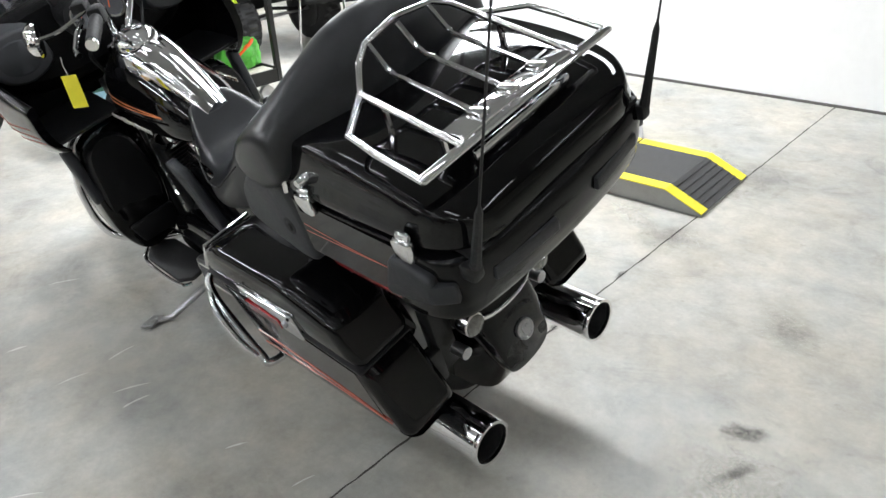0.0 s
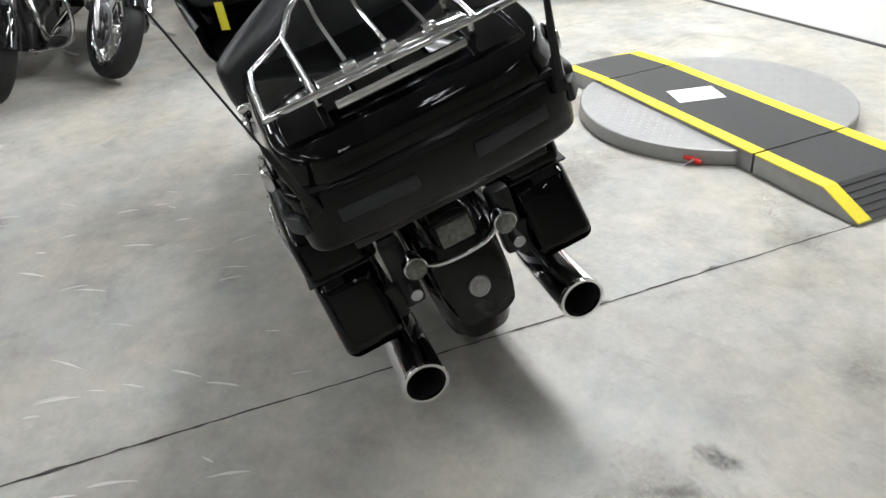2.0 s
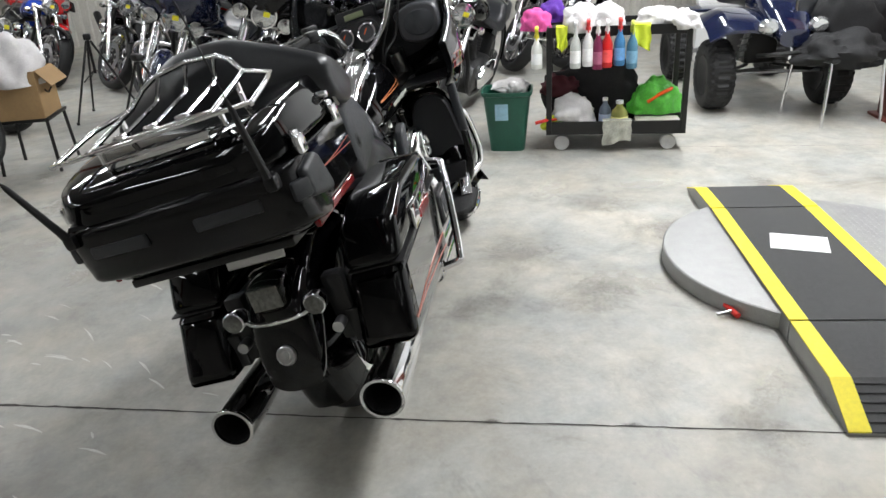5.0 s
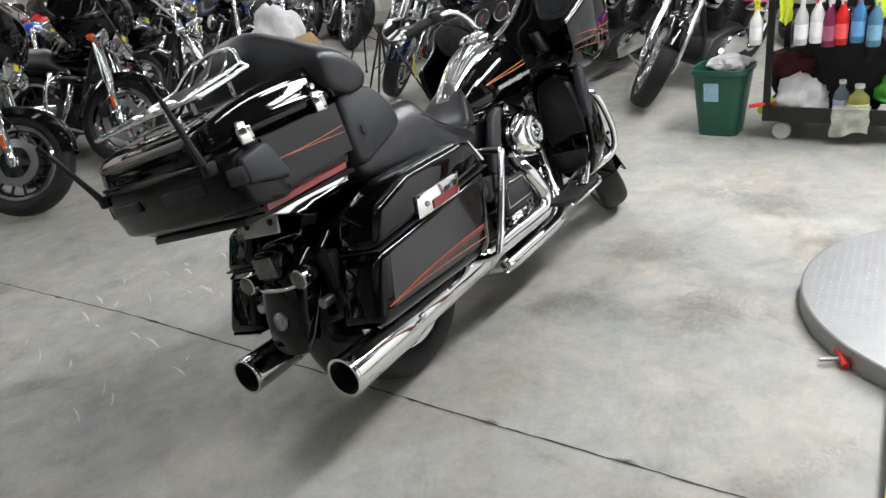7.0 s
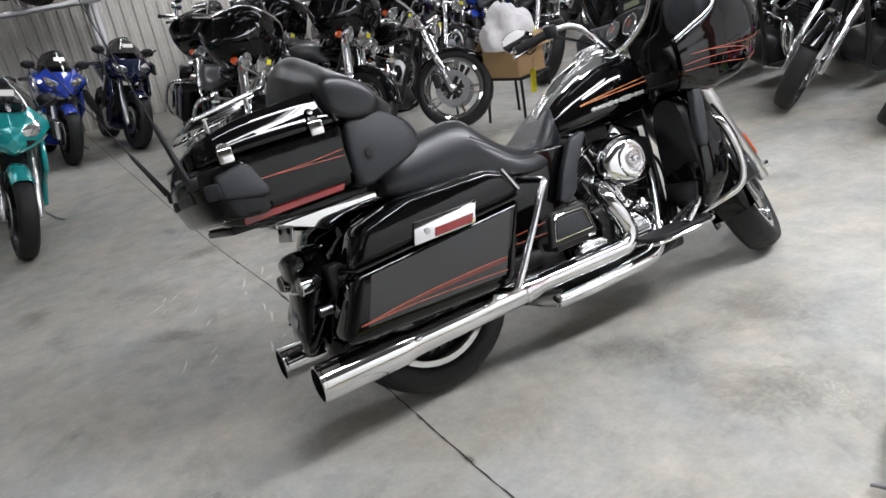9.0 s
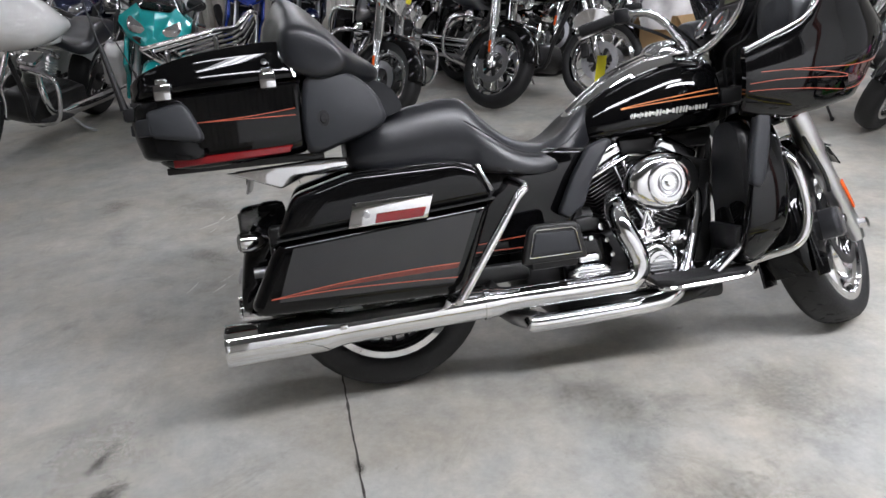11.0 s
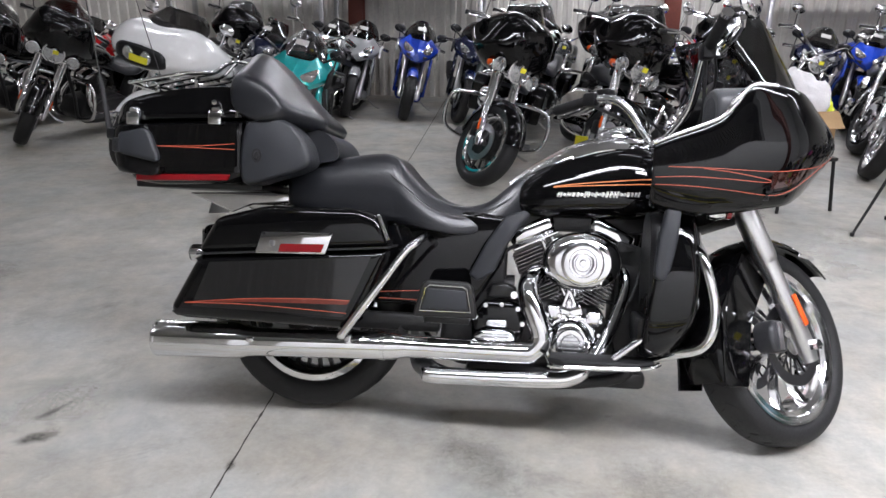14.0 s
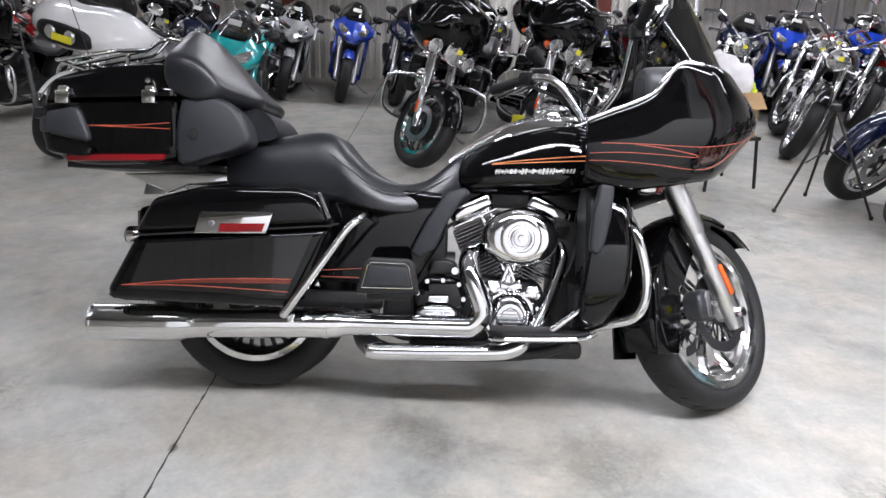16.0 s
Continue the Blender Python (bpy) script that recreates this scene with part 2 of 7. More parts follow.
def plate(poly, y0, y1, b=0.01, seg=3, axis="y", bm=None):
    """A polygon (two coordinates) pushed from y0 to y1 along an axis, edges rounded."""
    t = bmesh.new()
    f = {"y": lambda a, c, h: V(a, h, c), "z": lambda a, c, h: V(a, c, h), "x": lambda a, c, h: V(h, a, c)}[axis]
    skin(t, [[f(a, c, y0) for a, c in poly], [f(a, c, y1) for a, c in poly]])
    bmesh.ops.recalc_face_normals(t, faces=t.faces)
    if b:
        bmesh.ops.bevel(t, geom=t.edges[:], offset=b, segments=seg, affect="EDGES", profile=0.5)
    return join(bm, t)


def cyl(a, b, r, n=16, bm=None, r2=None):
    return tube([a, b], [r, r if r2 is None else r2], n, bm=bm)


MIRROR = Matrix.Diagonal((1, -1, 1, 1))


def tyre_prof(R, rim, w, n=17):
    """Closed tyre section as (radius, offset)."""
    h = (R - rim) / 2
    rc = (R + rim) / 2
    out = []
    for i in range(n):
        a = 2 * math.pi * i / n
        c, s = math.cos(a), math.sin(a)
        out.append((rc + h * math.copysign(abs(c) ** 0.8, c), w / 2 * math.copysign(abs(s) ** 0.75, s)))
    return out


def rim_prof(rim, w):
    return [(rim + 0.008, -w * 0.42), (rim - 0.012, -w * 0.43), (rim - 0.028, -w * 0.3), (rim - 0.034, 0), (rim - 0.028, w * 0.3), (rim - 0.012, w * 0.43), (rim + 0.008, w * 0.42), (rim - 0.004, w * 0.3), (rim - 0.012, 0), (rim - 0.004, -w * 0.3)]


def wheel(name, parent, c, R, rim, w, style, xf=None, rimmat=None, disc=True, n=40):
    """A wheel in the bike's centre plane: tyre with rim, spokes, hub and brake discs under it."""
    rimmat = rimmat or CHROME
    ty = part(name, lathe(tyre_prof(R, rim, w), c, "y", n, closed=True), RUBBER, parent, "black rubber tyre on its wheel", xf)
    part("rim", lathe(rim_prof(rim, w), c, "y", n, closed=True), rimmat, ty, "polished rim", xf)
    part("hub", lathe([(0.02, -0.09), (0.035, -0.085), (0.04, -0.05), (0.03, -0.03), (0.03, 0.03), (0.04, 0.05), (0.035, 0.085), (0.02, 0.09)], c, "y", 16), rimmat, ty, xf=xf)
    bm = bmesh.new()
    cc = Vector(c)

    def spoke(bm):
        """One spoke as a mesh of its own."""
        part("spoke", bm, ENGINE if style == "slot" else rimmat, ty, xf=xf)
        return bmesh.new()
    if style == "blade":
        # flat polished blades sweeping from the hub into a deep bright barrel
        for k in range(9):
            a = 2 * math.pi * k / 9
            rows = []
            for q in range(6):
                f = q / 5
                r, aa, hw = 0.03 + (rim - 0.045) * f, a + 0.45 * f * f, 0.011 + 0.020 * f * f
                d, t = V(math.cos(aa), 0, math.sin(aa)), V(-math.sin(aa), 0, math.cos(aa))
                y = -0.035 - 0.012 * (1 - f)
                rows.append([cc + d * r - t * hw + V(0, y + 0.016, 0), cc + d * r - t * hw * 0.5 + V(0, y, 0), cc + d * r + t * hw * 0.5 + V(0, y, 0), cc + d * r + t * hw + V(0, y + 0.016, 0), cc + d * r + V(0, y + 0.034, 0)])
            bm = spoke(skin(bm, rows))
        barrel = [(rim - 0.002, -w * 0.44), (rim - 0.016, -w * 0.45), (rim - 0.020, -w * 0.36), (rim - 0.036, -w * 0.30), (rim - 0.040, -w * 0.12), (rim - 0.048, -w * 0.05), (rim - 0.048, w * 0.36), (rim - 0.016, w * 0.45), (rim - 0.002, w * 0.44)]
        part("barrel", lathe(barrel, c, "y", n, closed=True), rimmat, ty, "stepped polished rim barrel", xf)
        for y in (-0.078, 0.078):
            di = part("brake_disc", lathe([(0.132, -0.0025), (0.132, 0.0025), (0.098, 0.0025), (0.098, -0.0025)], cc + V(0, y, 0), "y", 40, closed=True), DARKSTEEL, ty, "dark steel brake disc", xf)
            sp = lathe([(0.045, -0.004), (0.045, 0.004), (0.028, 0.004), (0.028, -0.004)], cc + V(0, y, 0), "y", 24, closed=True)
            for k in range(16):
                a = 2 * math.pi * k / 16
                tube([cc + V(0.04 * math.cos(a), y, 0.04 * math.sin(a)), cc + V(0.10 * math.cos(a + 0.12), y, 0.10 * math.sin(a + 0.12))], 0.0032, 5, bm=sp)
            part("disc_carrier", sp, ENGINE, di, "black spoked disc carrier", xf)
    elif style == "mag":
        for k in range(7):
            a = 2 * math.pi * k / 7
            d, s = V(math.cos(a), 0, math.sin(a)), V(-math.sin(a), 0, math.cos(a))
            for side in (-1, 1):
                tube([cc + d * 0.03 + s * side * 0.012, cc + d * rim * 0.45 + s * (side * 0.016 + 0.01), cc + d * rim * 0.75 + s * (side * 0.03 + 0.035), cc + d * (rim - 0.02) + s * (side * 0.055 + 0.06)], [0.013, 0.009, 0.009, 0.012], 6, bm=bm)
            bm = spoke(bm)
    elif style == "wire":
        for k in range(32):
            a = 2 * math.pi * k / 32
            a2 = a + (0.35 if k % 2 else -0.35)
            y = 0.035 if k % 4 < 2 else -0.035
            tube([cc + V(0.035 * math.cos(a), y, 0.035 * math.sin(a)), cc + V((rim - 0.02) * math.cos(a2), 0, (rim - 0.02) * math.sin(a2))], 0.0028, 4, bm=bm)
    elif style == "slot":
        for k in range(28 if n >= 40 else 14):
            a = 2 * math.pi * k / (28 if n >= 40 else 14)
            d, s = V(math.cos(a), 0, math.sin(a)), V(-math.sin(a), 0, math.cos(a))
            tube([cc + d * rim * 0.5, cc + d * (rim - 0.02) + s * 0.012], [0.007, 0.010], 4, bm=bm)
            bm = spoke(bm)
        lathe([(rim * 0.5 + 0.01, -0.03), (rim * 0.5 + 0.01, 0.03), (0.02, 0.025), (0.02, -0.025)], c, "y", 28, bm, closed=True)
    else:
        k0 = 5
        for k in range(k0):
            a = 2 * math.pi * k / k0
            d, s = V(math.cos(a), 0, math.sin(a)), V(-math.sin(a), 0, math.cos(a))
            for side in (-1, 1):
                tube([cc + d * 0.03, cc + d * rim * 0.5 + s * side * 0.018, cc + d * (rim - 0.02) + s * side * 0.035], [0.016, 0.011, 0.012], 6, bm=bm)
            bm = spoke(bm)
    if bm.verts:
        tagged(part("wire_lacing" if style == "wire" else "wheel_disc", bm, ENGINE if style == "slot" else rimmat, ty, xf=xf), kind="stuff" if style == "wire" else "")
    else:
        bm.free()
    if disc:
        for y in (-0.075, 0.075):
            part("brake_disc", lathe([(0.145, -0.0025), (0.145, 0.0025), (0.095, 0.0025), (0.095, -0.0025)], cc + V(0, y, 0), "y", 32, closed=True), STEEL, ty, "drilled steel brake disc", xf)
            star = []
            for k in range(24):
                a, r = 2 * math.pi * k / 24, (0.1 if k % 4 < 2 else 0.05)
                star.append((cc.x + r * math.cos(a), cc.z + r * math.sin(a)))
            part("disc_carrier", plate(star, cc.y + y - 0.004, cc.y + y + 0.004, 0), ENGINE, ty, xf=xf, flat=True)
    return ty


def arc_shell(c, r, w, a0, a1, drop, n=22, m=9, th=0.004):
    """A mudguard: a bowed strip round a wheel from angle a0 to a1 (degrees, 0 ahead, 90 up), its sides drawn in by drop."""
    rings = []
    for i in range(n):
        a = radians(a0 + (a1 - a0) * i / (n - 1))
        d = V(math.cos(a), 0, math.sin(a))
        o, q = [], []
        for j in range(m):
            u = -1 + 2 * j / (m - 1)
            rr = r - drop * abs(u) ** 3.2
            o.append(Vector(c) + d * rr + V(0, w / 2 * math.copysign(abs(u) ** 0.85, u), 0))
            q.append(Vector(c) + d * (rr - th) + V(0, (w / 2 - th) * math.copysign(abs(u) ** 0.85, u), 0))
        rings.append(o + q[::-1])
    return skin(bmesh.new(), rings)


# ---- the hall ----
X0, X1, Y1 = -8.0, 9.0, 9.2
WALL_A = radians(4.2)                       # the white wall runs slightly askew


def wall_y(x):
    return -2.52 + (x - 3.55) * math.tan(WALL_A)


ground = tagged(part("floor", plate([(X0 - 0.2, -7.2), (X1 + 0.2, -7.2), (X1 + 0.2, Y1 + 0.3), (X0 - 0.2, Y1 + 0.3)], -0.12, 0, 0, axis="z"), CONCRETE, flat=True), "worn grey sealed concrete floor with scuffs and stains", "floor", kind="structure")


def joint(name, pts, w):
    """A saw-cut joint with chipped, wandering edges, a dark groove filled with dirt."""
    rng = random.Random(4)
    bm = bmesh.new()
    p = []
    for a, b in zip(pts, pts[1:]):
        n = max(2, int((Vector(b) - Vector(a)).length / 0.03))
        p += [Vector(a).lerp(Vector(b), i / n) for i in range(n)]
    p.append(Vector(pts[-1]))
    rows = []
    for i, q in enumerate(p):
        t = (p[min(i + 1, len(p) - 1)] - p[max(i - 1, 0)]).normalized()
        s = V(-t.y, t.x, 0)
        k = w * (0.5 + 0.7 * rng.random() + (0.9 if rng.random() < 0.05 else 0))
        q = q + s * rng.uniform(-0.002, 0.002)
        rows.append((bm.verts.new(q + s * k + V(0, 0, 0.0012)), bm.verts.new(q - s * k + V(0, 0, 0.0012))))
    for (a, b), (c, d) in zip(rows, rows[1:]):
        bm.faces.new((a, b, d, c))
    return tagged(part(name, bm, mat("joint_dirt", (0.055, 0.05, 0.045), 0.9, 0, 0.4, 30), flat=True), "dark dirty saw-cut joint in the concrete floor", "floor joint", kind="structure")


joint("floor_joint", [V(-0.32, 9.0, 0), V(-0.11, 2.78, 0), V(-0.035, 1.75, 0), V(0, 0, 0), V(0.015, -0.42, 0), V(0.033, -1.0, 0), V(0.10, wall_y(0.1), 0)], 0.0035)
joint("floor_joint_cross", [V(3.0, -2.6, 0), V(3.0, 0, 0)], 0.0012)


def stain_mat(name, color, strength, rough=0.55):
    """A soiled film that thins out raggedly towards its edge."""
    m = bpy.data.materials.new(name)
    m.use_nodes = True
    nt = m.node_tree
    b = nt.nodes["Principled BSDF"]
    b.inputs["Base Color"].default_value, b.inputs["Roughness"].default_value = (*color, 1), rough
    tc, ln, n1, n2 = nt.nodes.new("ShaderNodeTexCoord"), nt.nodes.new("ShaderNodeVectorMath"), nt.nodes.new("ShaderNodeTexNoise"), nt.nodes.new("ShaderNodeTexNoise")
    ln.operation = "LENGTH"
    geo = nt.nodes.new("ShaderNodeNewGeometry")
    n1.inputs["Scale"].default_value, n1.inputs["Detail"].default_value, n1.inputs["Roughness"].default_value = 14, 6, 0.7
    n2.inputs["Scale"].default_value, n2.inputs["Detail"].default_value = 70, 4
    for n in (n1, n2):
        nt.links.new(geo.outputs["Position"], n.inputs["Vector"])
    nt.links.new(tc.outputs["Object"], ln.inputs[0])
    sub = nt.nodes.new("ShaderNodeMath")
    sub.operation = "MULTIPLY_ADD"
    nt.links.new(n1.outputs["Fac"], sub.inputs[0])
    sub.inputs[1].default_value = 1.3
    nt.links.new(ln.outputs["Value"], sub.inputs[2])
    edge = nt.nodes.new("ShaderNodeMapRange")
    edge.interpolation_type = "SMOOTHSTEP"
    for k, x in (("From Min", 0.75), ("From Max", 1.45), ("To Min", strength), ("To Max", 0.0)):
        edge.inputs[k].default_value = x
    nt.links.new(sub.outputs[0], edge.inputs["Value"])
    mul = nt.nodes.new("ShaderNodeMath")
    mul.operation = "MULTIPLY"
    nt.links.new(edge.outputs[0], mul.inputs[0])
    nt.links.new(n2.outputs["Fac"], mul.inputs[1])
    nt.links.new(mul.outputs[0], b.inputs["Alpha"])
    return m


def patch(name, c, rx, ry, rot, material, label, z=0.0014):
    """A flat stain on the concrete."""
    bm = bmesh.new()
    bm.faces.new([bm.verts.new((math.cos(2 * math.pi * i / 32), math.sin(2 * math.pi * i / 32), 0)) for i in range(32)])
    ob = tagged(part(name, bm, material, flat=True), label, "stain", kind="structure")
    ob.matrix_world = Matrix.Translation((c[0], c[1], z)) @ Matrix.Rotation(rot, 4, "Z") @ Matrix.Diagonal((rx, ry, 1, 1))
    return ob


# walls
tagged(part("wall_south", plate([(-0.45, wall_y(-0.45)), (3.55, wall_y(3.55)), (3.55, wall_y(3.55) - 0.15), (-0.45, wall_y(-0.45) - 0.15)], 0, 2.0, 0, axis="z"), WHITEWALL, flat=True), "plain bright white painted wall", "wall", kind="structure")
# low dark strip for the joint line where wall meets floor
tagged(part("baseboard", plate([(-0.45, wall_y(-0.45)), (3.55, wall_y(3.55)), (3.55, wall_y(3.55) + 0.012), (-0.45, wall_y(-0.45) + 0.012)], 0.0, 0.014, 0, axis="z"), mat("dark_joint_line", (0.10, 0.095, 0.09), 0.8, 0, 0.3, 20), flat=True), "thin dark joint line at the foot of the white wall", "baseboard", kind="structure")
tagged(part("wall_stub", plate([(6.05, -3.4), (6.2, -3.4), (6.2, -1.5), (6.05, -1.5)], 0, 4.6, 0, axis="z"), WHITEWALL, flat=True), "off-white wall behind the doorway", "wall", kind="structure")
tagged(part("wall_recess", plate([(3.55, -3.55), (6.2, -3.55), (6.2, -3.4), (3.55, -3.4)], 0, 4.6, 0, axis="z"), WHITEWALL, flat=True), "off-white wall of the recess", "wall", kind="structure")


def corrugated(name, a, b, h, label):
    """A ribbed steel sheet wall from a to b."""
    a, b = V(*a, 0), V(*b, 0)
    t = (b - a).normalized()
    s = V(-t.y, t.x, 0)
    L = (b - a).length
    bm = bmesh.new()
    rows, x, k = [], 0.0, 0
    while x < L:
        for dx, d in ((0, 0), (0.06, 0), (0.075, 0.03), (0.135, 0.03), (0.15, 0)):
            q = a + t * (x + dx) + s * d
            rows.append((bm.verts.new(q), bm.verts.new(q + V(0, 0, h))))
        x += 0.15
    for (p, q), (r, u) in zip(rows, rows[1:]):
        if (p.co - r.co).length > 1e-5:
            bm.faces.new((p, r, u, q))
    r = bmesh.ops.extrude_face_region(bm, geom=bm.faces[:])
    bmesh.ops.translate(bm, vec=s * -0.01, verts=[v for v in r["geom"] if isinstance(v, bmesh.types.BMVert)])
    return tagged(part(name, bm, SHEET, flat=True), label, "wall", kind="structure")


corrugated("wall_north", (X1, Y1), (X0, Y1), 4.6, "pale grey ribbed steel sheet wall")
corrugated("wall_far_south", (X0, -7.0), (X1, -7.0), 4.6, "dim ribbed steel sheet wall beyond the partition")
corrugated("wall_east", (X1, -7.0), (X1, Y1), 4.6, "pale grey ribbed steel sheet wall")
corrugated("wall_west", (X0, Y1), (X0, -7.0), 4.6, "pale grey ribbed steel sheet wall")
tagged(part("ceiling", plate([(X0 - 0.2, -7.2), (X1 + 0.2, -7.2), (X1 + 0.2, Y1 + 0.3), (X0 - 0.2, Y1 + 0.3)], 4.6, 4.7, 0, axis="z"), CEIL, flat=True), "pale flat warehouse ceiling", "ceiling", kind="structure")
tagged(part("trim", rbox((0, Y1 - 0.05, 1.9), (16.8, 0.06, 0.09), 0.004), STEEL), "grey steel rail along the sheet wall", "trim", kind="structure")


def post(x, y, rz, h=4.6):
    """A rolled steel column: two flanges and a web, with a base plate."""
    t = thing("steel_column", "red-oxide painted steel column at the wall", "column", pose(x, y, 0, 0, 0, rz), kind="structure")
    for dy in (-0.1, 0.1):
        part("flange", rbox((0, dy, h / 2), (0.2, 0.014, h), 0.002), POST, t)
    part("web", rbox((0, 0, h / 2), (0.012, 0.186, h), 0), POST, t)
    part("base_plate", rbox((0, 0, 0.01), (0.3, 0.3, 0.02), 0.003), POST, t)
    return t


for x in (-6.0, -1.62, 2.76, 7.14):
    post(x, Y1 - 0.2, 0)
post(3.68, -2.53, 4)

# ---- ceiling lights ----
def light_strip(x, y, rz, power, L=2.4, z=4.2, lit=True):
    t = thing("ceiling_light", "twin-tube fluorescent batten under the ceiling", "ceiling light", pose(x, y, z, 0, 0, rz), "fluorescent battens")
    part("housing", plate([(-0.05, 0.0), (0.05, 0.0), (0.09, -0.06), (-0.09, -0.06)], -L / 2, L / 2, 0.004, 1), WHITEWALL, t)
    for dx in (-0.05, 0.05):
        part("tube", cyl((dx, -L / 2 + 0.03, -0.085), (dx, L / 2 - 0.03, -0.085), 0.013 if lit else 0.009, 10), TUBE if lit or L > 2 else DIMTUBE, t)
    for dy in (-0.8, 0.8):
        part("rod", cyl((0, dy, 0), (0, dy, 4.6 - z), 0.006, 6), STEEL, t)
    if not lit:
        return t
    d = bpy.data.lights.new("batten", "AREA")
    d.shape, d.size, d.size_y, d.energy, d.color = "RECTANGLE", 0.25, L, power, (0.97, 0.985, 1.0)
    lamp = new("batten_lamp", d)
    lamp.matrix_world = pose(x, y, z - 0.12, 0, 0, rz)
    return t


for x, y, k, z in ((0.2, -1.75, 0.38, 4.2), (3.2, -1.4, 1.5, 3.4), (1.5, -1.3, 0.84, 3.8)):
    light_strip(x, y, 90, POWER * k, z=z)
for x, y, k in ((6.2, -1.0, 0.7), (3.9, 3.2, 0.18), (-2.9, 4.9, 0.05), (6.3, 3.6, 0.8), (0.8, 7.4, 0.7), (4.8, 7.4, 1.0), (-3.6, 7.6, 0.45)):
    light_strip(x, y, 90, POWER * k)
for x, y in ((2.6, 5.8), (4.6, 5.2)):
    light_strip(x, y, 90, 0, lit=False)
# short weak battens out of view, added to reflect as streaks in gloss paint
for x, y in ((0.9, 1.3), (1.9, 0.6), (3.5, 1.7), (1.6, 2.7), (-3.6, 0.6), (-1.6, 0.9), (-3.4, 2.3), (-1.2, 2.5), (-4.9, 1.5), (0.2, 3.6), (-2.9, -0.7), (-5.4, -0.6), (-4.0, -2.2)):
    light_strip(x, y, 90, 0, 1.2, lit=False)



# ---- the platform with its rubber ramp ----
DIAMOND = mat("tread_plate", (0.34, 0.34, 0.335), 0.48, 0.75, 0.15, 20, bump=0.3)


def platform():
    """A round tread-plate turntable with a rubber-topped ramp across it."""
    t = thing("turntable", "round aluminium tread-plate turntable lying on the concrete", "turntable", pose(1.187, -1.276, 0, 0, 0, 3.8))
    part("deck", lathe([(0.0, 0.072), (0.631, 0.072), (0.637, 0.068), (0.637, 0.004), (0.62, 0.0), (0.0, 0.0)], (0, 0, 0), "z", 96, cap=False), DIAMOND, t, "raised-diamond tread plate", angle=30)
    rng = random.Random(2)
    bm = bmesh.new()
    for i in range(-24, 25):
        for j in range(-24, 25):
            x, y = i * 0.027, j * 0.027
            if x * x + y * y < 0.618**2 and abs(y - 0.12) > 0.24:
                a = radians(45 if (i + j) % 2 else -45)
                d, s = V(math.cos(a), math.sin(a), 0), V(-math.sin(a), math.cos(a), 0)
                c = V(x, y, 0.0718)
                vs = [bm.verts.new(c + d * 0.0105), bm.verts.new(c + s * 0.003), bm.verts.new(c - d * 0.0105), bm.verts.new(c - s * 0.003), bm.verts.new(c + V(0, 0, 0.0013))]
                for k in range(4):
                    bm.faces.new((vs[k], vs[(k + 1) % 4], vs[4]))
    tagged(part("treads", bm, DIAMOND, t, flat=True), kind="stuff")
    bm = bmesh.new()
    for i in range(150):
        a = 2 * math.pi * i / 150
        for z in (0.02, 0.045):
            b = a + (0.02 if z > 0.03 else 0)
            c = V(0.637 * math.cos(b), 0.637 * math.sin(b), z)
            n, s = V(math.cos(b), math.sin(b), 0), V(-math.sin(b), math.cos(b), 0)
            k = 1 if (i % 2) else -1
            e = (s + V(0, 0, k)).normalized()
            f = (s - V(0, 0, k)).normalized()
            vs = [bm.verts.new(c + e * 0.009), bm.verts.new(c + f * 0.003), bm.verts.new(c - e * 0.009), bm.verts.new(c - f * 0.003), bm.verts.new(c + n * 0.0015)]
            for q in range(4):
                bm.faces.new((vs[q], vs[(q + 1) % 4], vs[4]))
    tagged(part("rim_treads", bm, DIAMOND, t, flat=True), kind="stuff")
    part("lock_lever", tube([(-0.44, 0.455, 0.03), (-0.45, 0.50, 0.022), (-0.46, 0.53, 0.02)], 0.006, 8), STEEL, t)
    part("lever_grip", tube([(-0.40, 0.485, 0.03), (-0.435, 0.47, 0.025), (-0.47, 0.455, 0.018)], 0.012, 10), mat("red_grip", (0.75, 0.03, 0.02), 0.4), t, "red plastic lever grip")
    return t


platform()
RAMPTOP = mat("black_grit_rubber", (0.055, 0.055, 0.055), 0.85, 0, 0.25, 60, bump=0.8, bscale=350)


def ramp():
    """The straight run: a middle deck and two sloping ends, yellow edge bands, tread-plate flanks."""
    t = thing("ramp", "black grit ramp with yellow edges over the turntable", "ramp", pose(1.10, -1.195, 0, 0, 0, 3.8))
    H, W, BAND, A, B = 0.085, 0.245, 0.062, 0.545, 1.07
    secs = {"mid_deck": [(-A, H), (A, H)], "near_ramp": [(-B - 0.0, 0.012), (-0.90, H), (-A - 0.012, H)], "far_ramp": [(A + 0.012, H), (0.90, H * 0.8), (B, 0.012)]}
    for name, prof in secs.items():
        poly = prof + [(prof[-1][0], 0.002), (prof[0][0], 0.002)]
        base = part(name, plate(poly, -W, W, 0), DIAMOND, t, "aluminium tread-plate flanks", flat=True)
        up = [(x, z + 0.004) for x, z in prof] + [(x, z + 0.0005) for x, z in prof[::-1]]
        part("grit_mat", plate(up, -W + BAND, W - BAND, 0), RAMPTOP, base, "black anti-slip grit surface", flat=True)
        up = [(x, z + 0.0055) for x, z in prof] + [(x, z + 0.0005) for x, z in prof[::-1]]
        for s in (-1, 1):
            part("edge_band", plate(up, s * (W - BAND), s * (W + 0.002), 0), RAMPYEL, base, "scuffed yellow safety band", flat=True)
    for k in range(5):
        x = -B + 0.03 + 0.03 * k
        z = 0.012 + (x + B) / (B - 0.90) * (H - 0.012)
